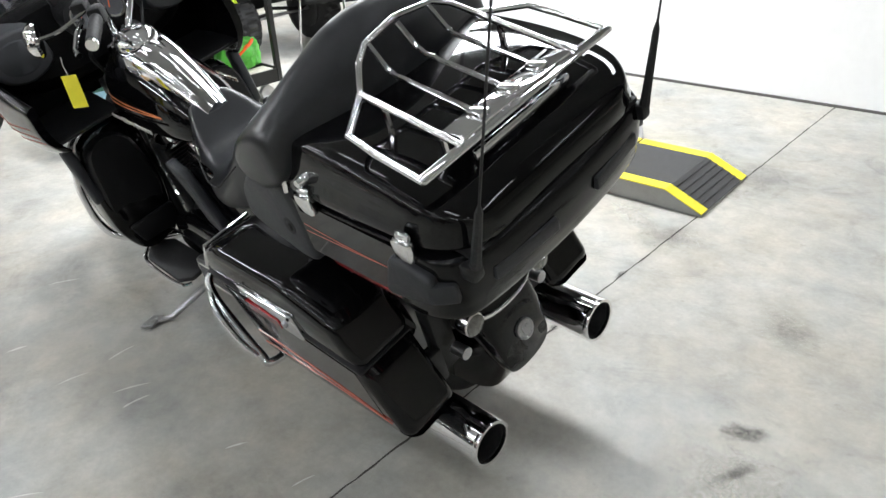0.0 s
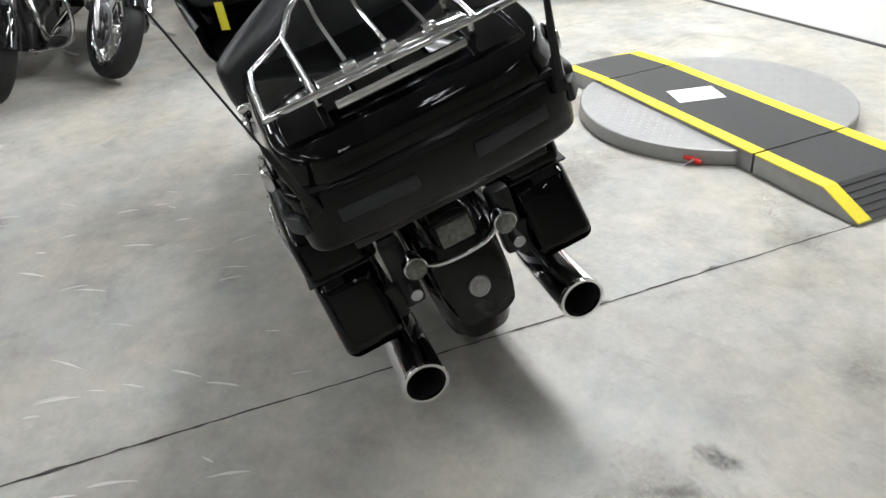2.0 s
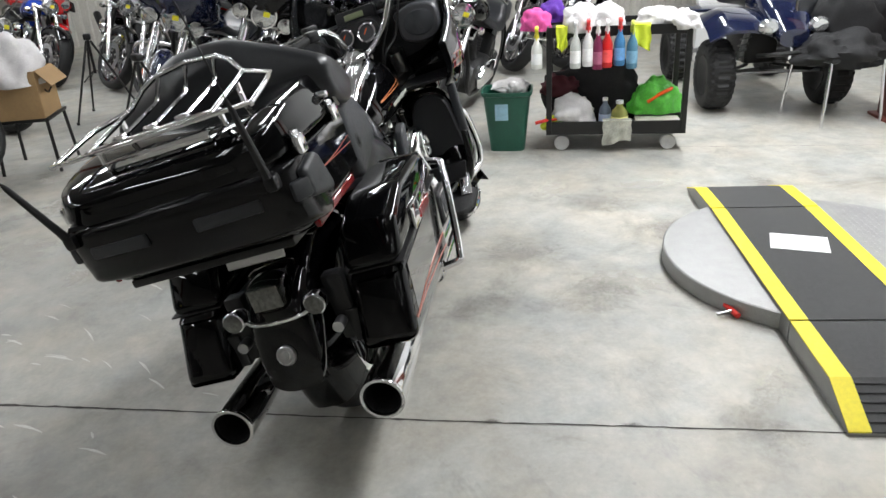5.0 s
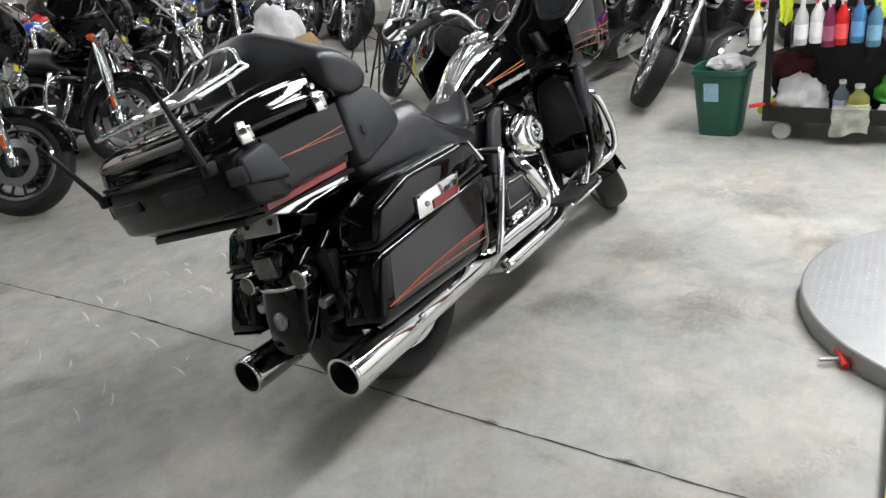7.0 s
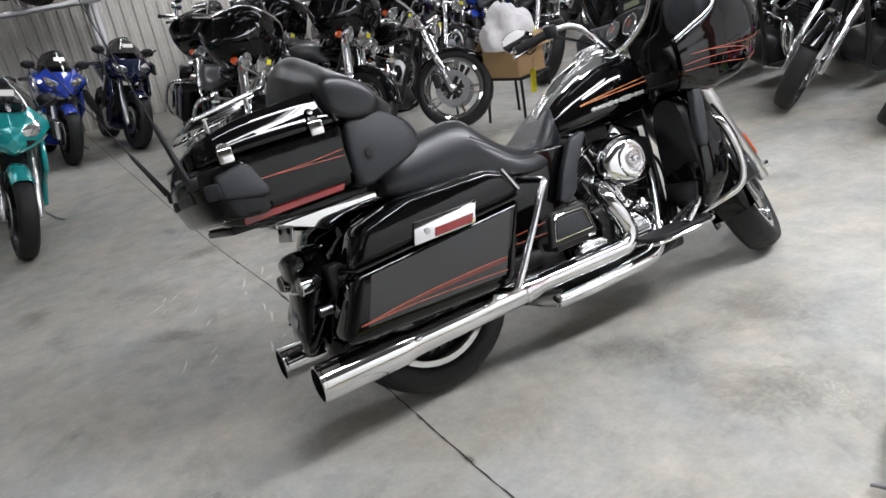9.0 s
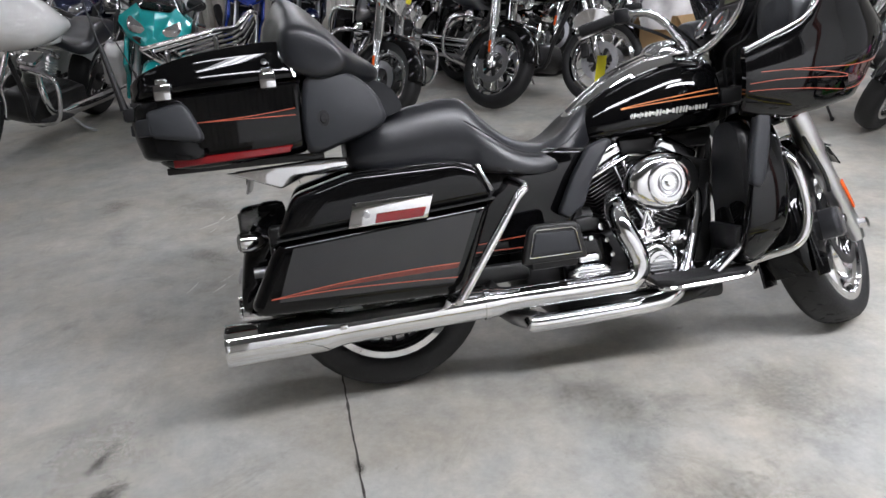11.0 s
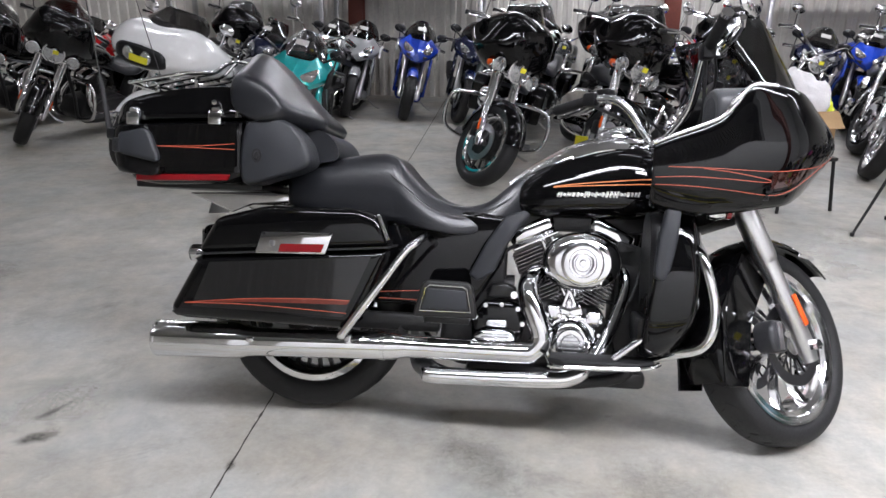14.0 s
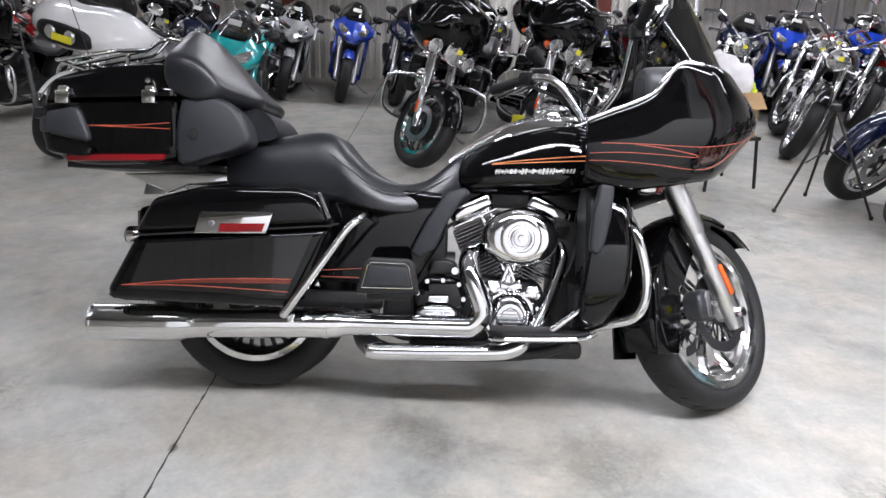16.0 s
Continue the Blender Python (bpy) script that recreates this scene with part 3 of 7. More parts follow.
        part("grip_rib", rbox((x, 0, z + 0.006), (0.008, 2 * (W - BAND), 0.004), 0.001, 1, (0, -24, 0)), RAMPTOP, t)
    return t


ramp()
tagged(part("paper_sheet", rbox((1.22, -1.20, 0.0905), (0.17, 0.23, 0.0008), 0, rot=(0, 0, -12)), mat("paper", (0.8, 0.8, 0.8), 0.8, 0, 0.04)), "plain white sheet of paper lying on the ramp", "paper")


# ---- the black touring motorcycle ----
LEAN_B, HEAD_B = 15.6, 0.3
bike = thing("touring_motorcycle", "black touring motorcycle with trunk and saddlebags leaning on its side stand", "motorcycle", pose(0.16, 0.405, 0, 0, 0, HEAD_B) @ pose(0, 0, 0, -LEAN_B) @ Matrix.Diagonal((1.004, 1, 1, 1)))

# steered front end: turned about the raked head axis through the axle
AXLE = V(1.526, 0, 0.303)
STEER = Matrix.Translation(V(-0.015, -0.024, -0.014)) @ Matrix.Translation(AXLE) @ Matrix.Rotation(radians(41), 4, V(-0.448, 0, 0.894)) @ Matrix.Translation(-AXLE)


def open_tube(pts, r, n):
    return tube(pts, r, n, cap=False)


def both(name, make, material, parent, label="", xf=None, **k):
    """The right-hand part and its mirror image."""
    out = []
    for m in (Matrix.Identity(4), MIRROR):
        bm = make()
        out.append(part(name, bm, material, parent, label, (xf @ m) if xf is not None else m, **k))
    return out


# wheels
rear = wheel("rear_wheel", bike, (0, 0, 0.318), 0.318, 0.215, 0.17, "slot", rimmat=CHROME)
front = wheel("front_wheel", bike, AXLE, 0.318, 0.244, 0.13, "blade", STEER, POLISHED, False, 64)


def tread_cuts(R, w, c, n, seed):
    """Shallow slanting grooves of a road tyre as slim dark blades just proud of the rubber."""
    bm = bmesh.new()
    for k in range(n):
        a = 2 * math.pi * k / n
        for s in (-1, 1):
            pts = []
            for q in range(4):
                u = 0.12 + 0.24 * q
                aa = a + s * 0.03 + 0.10 * q / 3
                y = s * w / 2 * u
                r = R - (0.5 * w * (1 - math.sqrt(max(0, 1 - (u * 0.93) ** 2)))) * 0.62 + 0.0006
                pts.append(Vector(c) + V(r * math.cos(aa), y, r * math.sin(aa)))
            tube(pts, 0.0022, 3, bm=bm)
    return bm


tagged(part("tread_pattern", tread_cuts(0.318, 0.13, AXLE, 30, 1), DARK, front, xf=STEER), kind="stuff")

# mudguards
part("front_mudguard", arc_shell(AXLE, 0.358, 0.182, 45, 200, 0.035, 34, 13), PAINT, bike, "gloss black front mudguard", STEER)
both("mudguard_skirt", lambda: plate([(AXLE.x - 0.355, 0.165), (AXLE.x - 0.25, 0.165), (AXLE.x - 0.2, 0.36), (AXLE.x - 0.1, 0.5), (AXLE.x - 0.2, 0.58), (AXLE.x - 0.33, 0.4)], -0.089, -0.082, 0.002, 1), PAINT, bike, xf=STEER)
both("guard_badge", lambda: rbox((AXLE.x + 0.13, -0.0925, AXLE.z + 0.295), (0.085, 0.004, 0.012), 0.002, 1, (0, 4, 0)), CHROME, bike, "small chrome script bar", STEER)
part("rear_mudguard", arc_shell((0, 0, 0.318), 0.362, 0.205, 60, 205, 0.11, 34, 13), PAINT, bike, "gloss black rear mudguard")
part("mudguard_tail", sloft([se(-0.30, 0, 0.52, 0.098, 0.10, 2.5), se(-0.36, 0, 0.46, 0.098, 0.12, 2.5), se(-0.405, 0, 0.40, 0.092, 0.11, 2.5), se(-0.43, 0, 0.345, 0.078, 0.05, 2.5)], 28, 14), PAINT, bike, "rounded gloss black fender tip")
part("fender_badge", lathe([(0, -0.004), (0.011, -0.004), (0.013, -0.001), (0.021, -0.001), (0.023, -0.004), (0.027, -0.002), (0.028, 0.006), (0, 0.006)], (0, 0, 0), "x", 28, cap=False), STEEL, bike, "round chrome fender medallion", Matrix.Translation((-0.434, 0.0, 0.408)) @ Matrix.Rotation(radians(15), 4, "Y"))


# fork
def fork(s):
    y = s * 0.118
    d = V(-0.448, 0, 0.894)
    a = AXLE + V(0.005, y, -0.01)
    leg = part("fork_leg", tube([a - d * 0.05, a, a + d * 0.2, a + d * 0.45], [0.022, 0.03, 0.031, 0.031], 18), ALU, bike, "polished fork lower leg", STEER)
    part("fork_cover", tube([a + d * 0.29, a + d * 0.31, a + d * 0.66, a + d * 0.67], [0.033, 0.037, 0.037, 0.03], 18), ALU, bike, "satin steel fork tube cover", STEER)
    part("fork_reflector", rbox(a + d * 0.12 + V(0.008, s * 0.033, 0), (0.022, 0.006, 0.105), 0.004, 2, (0, -26.6, 0)), ORANGE, leg, "amber side reflector", STEER)
    part("axle_nut", lathe([(0, -0.02), (0.018, -0.02), (0.018, 0.016), (0.01, 0.022), (0, 0.022)], a + V(0, s * 0.03, 0), "y", 6, cap=False), CHROME, leg, xf=STEER)
    cz = AXLE.z
    cal = part("brake_caliper", plate([(AXLE.x - 0.170, cz - 0.01), (AXLE.x - 0.150, cz - 0.035), (AXLE.x - 0.095, cz - 0.035), (AXLE.x - 0.080, cz + 0.02), (AXLE.x - 0.095, cz + 0.065), (AXLE.x - 0.150, cz + 0.065), (AXLE.x - 0.170, cz + 0.04)], y * 0.5, y * 1.10, 0.014), CALIPER, bike, "dark grey four-piston brake caliper", STEER)
    part("caliper_rib", rbox((AXLE.x - 0.127, y * 1.11, cz + 0.015), (0.022, 0.006, 0.085), 0.003, 2), STEEL, cal, "brighter machined rib", STEER)
    part("caliper_bolt", lathe([(0, 0), (0.014, 0), (0.014, 0.008 * s), (0, 0.008 * s)], (AXLE.x - 0.10, y * 1.10, cz + 0.02), "y", 12, cap=False), CHROME, cal, xf=STEER)


for s in (-1, 1):
    fork(s)
part("brake_hose", tube([(1.355, -0.1, 0.72), (1.335, -0.125, 0.58), (1.385, -0.13, 0.48), (1.415, -0.12, 0.42)], 0.006, 6, 20), RUBBER, bike, xf=STEER)
part("triple_clamp", rbox((1.29, 0, 0.79), (0.09, 0.30, 0.05), 0.015, 2, (0, -26, 0)), ENGINE, bike, xf=STEER)
part("fork_nacelle", rbox((1.315, 0, 0.74), (0.10, 0.22, 0.12), 0.02), PLASTIC, bike, xf=STEER)


# engine
def engine():
    cr = part("crankcase", plate([(0.60, 0.20), (1.02, 0.19), (1.06, 0.26), (1.0, 0.40), (0.80, 0.42), (0.62, 0.40), (0.56, 0.30)], -0.115, 0.12, 0.025), ENGINE, bike, "black crankcase")
    part("cam_cover", plate([(0.825, 0.205), (0.955, 0.205), (1.0, 0.265), (0.985, 0.33), (0.95, 0.372), (0.84, 0.372), (0.81, 0.33), (0.80, 0.26)], -0.138, -0.11, 0.013, 4), CHROME, cr, "chrome cam cover")
    part("cover_dome", lathe([(0.050, -0.170), (0.060, -0.168), (0.070, -0.160), (0.076, -0.148), (0.079, -0.135), (0.05, -0.135)], (0.895, 0, 0.287), "y", 40, closed=True), CHROME, cr, "rounded shoulder of the cam cover")
    tc = part("timer_cover", lathe([(0, -0.180), (0.030, -0.180), (0.033, -0.177), (0.046, -0.177), (0.050, -0.172), (0.054, -0.155), (0.056, -0.14), (0, -0.14)], (0.895, 0, 0.287), "y", 36, cap=False), POLISHED, cr, "round satin chrome timer cover")
    for k in range(7):
        part("timer_fin", rbox((0.895, -0.1805, 0.287 + (k - 3) * 0.012), (0.084 - 0.009 * (k - 3) ** 2, 0.004, 0.0035), 0.001, 1), STEEL, tc)
    for k in range(8):
        a = 2 * math.pi * k / 8 + 0.3
        part("case_bolt", lathe([(0, -0.153), (0.007, -0.153), (0.007, -0.143), (0, -0.143)], (0.90 + 0.095 * math.cos(a), 0, 0.292 + 0.082 * math.sin(a)), "y", 8, cap=False), CHROME, cr)
    for x, z in ((0.835, 0.392), (0.972, 0.378)):
        tp = part("tappet_block", plate([(x - 0.020, z - 0.034), (x + 0.018, z - 0.036), (x + 0.030, z - 0.005), (x + 0.022, z + 0.016), (x - 0.022, z + 0.016), (x - 0.030, z - 0.005)], -0.160, -0.10, 0.010), CHROME, cr, "chrome tappet block")
        for q in (-0.02, 0.02):
            part("case_bolt", lathe([(0, -0.167), (0.006, -0.167), (0.006, -0.158), (0, -0.158)], (x + q, 0, z - 0.016), "y", 8, cap=False), CHROME, tp)
    part("gearbox", plate([(0.44, 0.22), (0.66, 0.20), (0.68, 0.40), (0.62, 0.45), (0.46, 0.44)], -0.11, 0.11, 0.02), ENGINE, bike, "black gearbox")
    UP = Matrix.Translation((0, 0, 0.024))
    gc = part("gearbox_cover", plate([(0.562, 0.245), (0.725, 0.245), (0.745, 0.33), (0.715, 0.385), (0.60, 0.39), (0.555, 0.335)], -0.155, -0.10, 0.014), PAINT, bike, "black gearbox side cover with bright bolts", xf=UP)
    pad = part("cover_pad", plate([(0.572, 0.240), (0.708, 0.240), (0.714, 0.282), (0.69, 0.300), (0.595, 0.300), (0.568, 0.283)], -0.200, -0.15, 0.013), CHROME, gc, "ribbed chrome pad", xf=UP)
    for k in range(5):
        part("cover_rib", rbox((0.641, -0.2005, 0.250 + 0.0095 * k), (0.105 - 0.004 * k, 0.005, 0.0048), 0.002, 1), CHROME, pad, xf=UP)
    part("pad_step", rbox((0.645, -0.165, 0.318), (0.075, 0.03, 0.026), 0.008, 3), CHROME, gc, "chrome step above the pad", xf=UP)
    for x, z in ((0.572, 0.335), (0.605, 0.374), (0.66, 0.378), (0.715, 0.366), (0.732, 0.318), (0.725, 0.262)):
        part("cover_bolt", lathe([(0, -0.166), (0.008, -0.166), (0.008, -0.153), (0, -0.153)], (x, 0, z), "y", 8, cap=False), CHROME, gc, xf=UP)
    part("clutch_release", plate([(0.605, 0.395), (0.70, 0.395), (0.71, 0.43), (0.67, 0.445), (0.62, 0.44)], -0.14, -0.1, 0.01), ENGINE, gc, xf=UP)
    part("clutch_fitting", cyl((0.70, -0.13, 0.405), (0.70, -0.165, 0.41), 0.012, 10), CHROME, gc, xf=UP)
    part("starter", cyl((0.56, -0.06, 0.45), (0.70, -0.06, 0.45), 0.04), ENGINE, bike)
    part("primary_case", plate([(0.45, 0.22), (0.95, 0.20), (1.05, 0.27), (1.02, 0.38), (0.9, 0.42), (0.5, 0.41), (0.42, 0.32)], 0.11, 0.20, 0.03), PAINT, bike, "black primary drive case")
    part("derby_cover", lathe([(0, 0.212), (0.06, 0.212), (0.07, 0.204), (0.074, 0.19), (0, 0.19)], (0.57, 0, 0.31), "y", 32, cap=False), CHROME, bike, "round chrome clutch cover")
    for k, ang in enumerate((-24, 24)):
        m = Matrix.Translation((0.89, 0, 0.335)) @ Matrix.Rotation(radians(ang), 4, "Y")
        c = part("cylinder", lathe([(0.055, 0.0), (0.055, 0.24)], (0, 0, 0), "z", 24), ENGINE, bike, "black finned cylinder", m)
        for q in range(20):
            z = 0.055 + 0.0118 * q
            r = 0.086 if q < 12 else 0.093
            part("fin", rbox((0, 0, z), (2 * r * 1.02, 2 * r * 0.95, 0.0044), 0.0015, 1), FIN, c, "", m)
            part("fin_edge", rbox((0, -r * 0.95, z + 0.0012), (2 * r * 0.98, 0.0012, 0.0012), 0, 1), STEEL, c, "machined bright fin edge", m)
        part("rocker_box", rbox((0, 0, 0.333), (0.165, 0.185, 0.062), 0.022, 3), CHROME, c, "chrome rocker cover", m)
        part("rocker_base", rbox((0, 0, 0.298), (0.172, 0.188, 0.014), 0.005, 1), CHROME, c, "", m)
        part("pushrod_cover", cyl((0.0 + (0.03 if k == 0 else -0.03), -0.105, 0.03), (0.02 if k == 0 else -0.02, -0.095, 0.29), 0.0105, 12), CHROME, c, "chrome pushrod tube", m)
        part("pushrod_cover", cyl((0.045 if k == 0 else -0.045, -0.11, 0.03), (0.055 if k == 0 else -0.055, -0.095, 0.29), 0.0105, 12), CHROME, c, "chrome pushrod tube", m)
        part("lifter_block", rbox((0.03 if k == 0 else -0.03, -0.115, 0.035), (0.07, 0.03, 0.035), 0.008), CHROME, c, "", m)
    AC = (0.921, 0, 0.548)
    ac = part("air_cleaner", lathe([(0, -0.206), (0.060, -0.206), (0.076, -0.201), (0.089, -0.189), (0.0955, -0.173), (0.0965, -0.158), (0.089, -0.14), (0, -0.14)], AC, "y", 64, cap=False, rx=1.38), CHROME, bike, "oval chrome air cleaner cover")
    part("cleaner_disc", lathe([(0, -0.2135), (0.024, -0.2135), (0.027, -0.2105), (0.043, -0.2105), (0.046, -0.2165), (0.060, -0.217), (0.068, -0.2135), (0.071, -0.206), (0.071, -0.200), (0, -0.200)], AC, "y", 56, cap=False), POLISHED, ac, "round stepped centre of the cover")
    part("cleaner_bolt", lathe([(0, -0.228), (0.010, -0.227), (0.013, -0.213), (0, -0.213)], AC, "y", 12, cap=False), CHROME, ac)
    part("cleaner_ring", lathe([(0.030, -0.2125), (0.034, -0.214), (0.037, -0.2125), (0.037, -0.209), (0.030, -0.209)], AC, "y", 40, closed=True), STEEL, ac, "engraved ring round the bolt")
    part("cleaner_base", lathe([(0, -0.142), (0.085, -0.142), (0.085, -0.11), (0, -0.11)], AC, "y", 28, cap=False, rx=1.3), PAINT, ac)
    part("coil_cover", plate([(1.035, 0.545), (1.10, 0.53), (1.115, 0.60), (1.05, 0.62)], -0.10, -0.02, 0.008), ENGINE, bike)
    part("oil_cooler", rbox((1.13, 0, 0.27), (0.05, 0.2, 0.12), 0.01), ENGINE, bike)
    both("frame_tube", lambda: tube([(1.28, -0.05, 0.82), (1.2, -0.1, 0.55), (1.12, -0.13, 0.28), (1.02, -0.14, 0.17), (0.5, -0.14, 0.16), (0.3, -0.15, 0.3)], 0.019, 10, 26), ENGINE, bike, "black frame downtube")
    part("backbone", tube([(1.3, 0, 0.86), (0.9, 0, 0.72), (0.5, 0, 0.66), (0.2, 0, 0.62), (-0.2, 0, 0.62)], 0.03, 10, 16), ENGINE, bike)
    both("side_cover", lambda: plate([(0.21, 0.385), (0.56, 0.385), (0.66, 0.54), (0.69, 0.68), (0.50, 0.70), (0.26, 0.66)], -0.165, -0.12, 0.02, 3), PAINT, bike, "gloss black side cover")
    part("tank_tunnel", rbox((0.92, 0, 0.68), (0.50, 0.14, 0.08), 0.02), ENGINE, bike, "black frame cover under the tank")
    # plain black block added so the floor doesn't show through ahead of the cylinders
    part("regulator", rbox((1.09, 0, 0.43), (0.10, 0.20, 0.34), 0.015), ENGINE, bike, "black filler block ahead of the engine")
    # plain block added in place of the black parts that close the mid-frame gap
    part("battery_box", rbox((0.50, 0, 0.53), (0.34, 0.20, 0.30), 0.02), ENGINE, bike, "black filler block between the side covers")
    both("heat_deflector", lambda: plate([(0.545, 0.495), (0.575, 0.475), (0.632, 0.51), (0.665, 0.585), (0.715, 0.66), (0.745, 0.69), (0.725, 0.705), (0.66, 0.685), (0.60, 0.60)], -0.205, -0.17, 0.010), GREYPLASTIC, bike, "matt black mid-frame air deflector")
    part("oil_filter", cyl((1.10, 0, 0.22), (1.19, 0, 0.22), 0.038, 20), CHROME, bike, "chrome oil filter")
    part("belly", rbox((0.85, 0, 0.17), (0.62, 0.24, 0.06), 0.02), ENGINE, bike)
    both("axle_cover", lambda: lathe([(0, -0.15), (0.02, -0.148), (0.03, -0.12), (0, -0.12)], (0, 0, 0.318), "y", 16, cap=False), CHROME, bike)
    both("swingarm", lambda: rbox((0.2, -0.125, 0.325), (0.5, 0.04, 0.06), 0.015), ENGINE, bike)
    both("shock", lambda: cyl((0.02, -0.14, 0.34), (0.12, -0.14, 0.55), 0.028), ENGINE, bike)
    part("gear_rod", tube([(1.12, 0.2, 0.32), (0.7, 0.19, 0.33)], 0.005, 6), CHROME, bike)
    for k, pts in enumerate([[(1.05, -0.06, 0.60), (1.14, -0.1, 0.5), (1.15, -0.1, 0.36), (1.10, -0.1, 0.25)], [(0.76, -0.04, 0.60), (0.68, -0.08, 0.58), (0.60, -0.1, 0.5), (0.58, -0.08, 0.4)], [(1.0, -0.05, 0.42), (1.08, -0.12, 0.42), (1.12, -0.1, 0.5), (1.16, -0.06, 0.66)]]):
        part("wiring", tube(pts, 0.007, 6, 16), RUBBER, bike)


engine()

# exhaust
both("muffler", lambda: open_tube([(0.40, -0.222, 0.262), (0.34, -0.222, 0.262), (0.30, -0.224, 0.261), (-0.14, -0.225, 0.250), (-0.17, -0.225, 0.2495), (-0.20, -0.225, 0.249), (-0.450, -0.225, 0.2455), (-0.464, -0.225, 0.245)], [0.036, 0.037, 0.045, 0.047, 0.050, 0.058, 0.060, 0.060], 28), CHROME, bike, "long polished chrome muffler")
both("tailpipe_lip", lambda: lathe([(0.060, 0.0), (0.0615, -0.006), (0.060, -0.012), (0.052, -0.012), (0.052, 0.0), (0.056, 0.004)], (-0.462, -0.225, 0.245), "x", 32, cap=False, closed=True), CHROME, bike, "chrome tailpipe rim")
# near-black lining a short way into each pipe
both("tailpipe_bore", lambda: lathe([(0.0, 0.16), (0.051, 0.16), (0.051, 0.0), (0.0495, 0.0), (0.0495, 0.155), (0, 0.155)], (-0.464, -0.225, 0.245), "x", 28, cap=False), DARK, bike, "dark inside of the pipe")
both("muffler_clamp", lambda: lathe([(0.044, -0.008), (0.049, -0.007), (0.049, 0.007), (0.044, 0.008)], (0.27, -0.224, 0.2605), "x", 28, closed=True), CHROME, bike)
both("muffler_bolt", lambda: rbox((-0.15, -0.273, 0.264), (0.022, 0.012, 0.016), 0.005, 2), CHROME, bike)
part("rear_header", tube([(0.83, 0.0, 0.50), (0.79, -0.08, 0.505), (0.752, -0.165, 0.480), (0.750, -0.208, 0.435), (0.78, -0.222, 0.365), (0.795, -0.222, 0.31), (0.765, -0.222, 0.268), (0.70, -0.222, 0.262), (0.40, -0.222, 0.262)], 0.036, 20, 48), CHROME, bike, "bent chrome exhaust header shield")
part("front_header", tube([(1.03, -0.04, 0.56), (1.075, -0.09, 0.51), (1.065, -0.12, 0.43), (1.02, -0.15, 0.32), (0.96, -0.185, 0.23), (0.90, -0.205, 0.19), (0.80, -0.21, 0.178), (0.46, -0.21, 0.172), (0.42, -0.205, 0.176)], [0.022] * 26 + [0.028] * 22, 18, 48), CHROME, bike, "chrome front header and crossover shield")
part("crossover", tube([(0.44, -0.2, 0.175), (0.38, -0.12, 0.19), (0.34, 0.1, 0.22), (0.33, 0.222, 0.262)], 0.03, 14, 20), STEEL, bike)


# saddlebags
def saddlebag(s):
    m = Matrix.Diagonal((1, s, 1, 1)) @ Matrix.Translation((0, 0.020 if s > 0 else 0, 0))
    body = part("saddlebag", plate([(-0.392, 0.352), (-0.36, 0.332), (0.18, 0.322), (0.205, 0.345), (0.298, 0.575), (-0.287, 0.532), (-0.30, 0.525)], 0.185, 0.345, 0.032, 5), PAINT, bike, "gloss black hard saddlebag", m)
    part("bag_lid", plate([(-0.300, 0.536), (0.302, 0.580), (0.262, 0.672), (0.20, 0.692), (-0.08, 0.690), (-0.24, 0.648)], 0.180, 0.350, 0.026, 4), PAINT, body, "domed gloss black bag lid", m)
    part("lid_seam", plate([(-0.294, 0.531), (0.300, 0.576), (0.300, 0.581), (-0.294, 0.536)], 0.19, 0.3515, 0, 1), RUBBER, body, "", m, flat=True)
    part("two_tone_panel", plate([(-0.31, 0.372), (0.165, 0.362), (0.245, 0.548), (-0.255, 0.510)], 0.344, 0.3458, 0, 1), CHAR, body, "charcoal two-tone panel", m, flat=True)
    part("hinge_trim", tube([(0.262, 0.335, 0.672), (0.294, 0.345, 0.600)], 0.006, 8), CHROME, body, "chrome lid edge trim", m)
    part("hinge_trim", tube([(0.252, 0.20, 0.682), (0.262, 0.335, 0.672)], 0.005, 8), CHROME, body, "chrome lid edge trim", m)
    lt = part("bag_latch", plate([(-0.108, 0.545), (0.108, 0.549), (0.130, 0.614), (-0.088, 0.612)], 0.346, 0.360, 0.004, 2), CHROME, body, "chrome latch cover", m)
    part("latch_reflector", plate([(-0.035, 0.552), (0.096, 0.555), (0.106, 0.580), (-0.028, 0.577)], 0.360, 0.364, 0.001, 1), RED, lt, "red reflector strip", m)
    part("latch_lock", lathe([(0, 0.366), (0.008, 0.366), (0.010, 0.36), (0, 0.36)], (-0.055, 0, 0.577), "y", 12, cap=False), STEEL, lt, "", m)
    for x in (-0.083, 0.122):
        part("latch_screw", lathe([(0, 0.363), (0.004, 0.363), (0.004, 0.36), (0, 0.36)], (x, 0, 0.607 if x < 0 else 0.613), "y", 8, cap=False), DARK, lt, "", m)
    for pts in ([(-0.33, 0.382), (-0.15, 0.402), (0.05, 0.412), (0.184, 0.413)], [(-0.33, 0.382), (-0.15, 0.386), (0.05, 0.380), (0.174, 0.374)]):
        part("pinstripe", tube([V(x, 0.3468, z) for x, z in pts], 0.0017, 4, 16), STRIPE, body, "orange pinstripe", m)
    part("stripe_fill", plate([(-0.33, 0.382), (-0.15, 0.400), (0.05, 0.410), (0.184, 0.411), (0.176, 0.40), (-0.1, 0.395)], 0.3455, 0.3466, 0, 1), STRIPE2, body, "rust flame fill", m, flat=True)
    rail = [(0.36, 0.22, 0.535), (0.355, 0.33, 0.53), (0.325, 0.362, 0.505), (0.26, 0.372, 0.43), (0.19, 0.372, 0.335), (0.165, 0.36, 0.308), (0.16, 0.22, 0.30)]
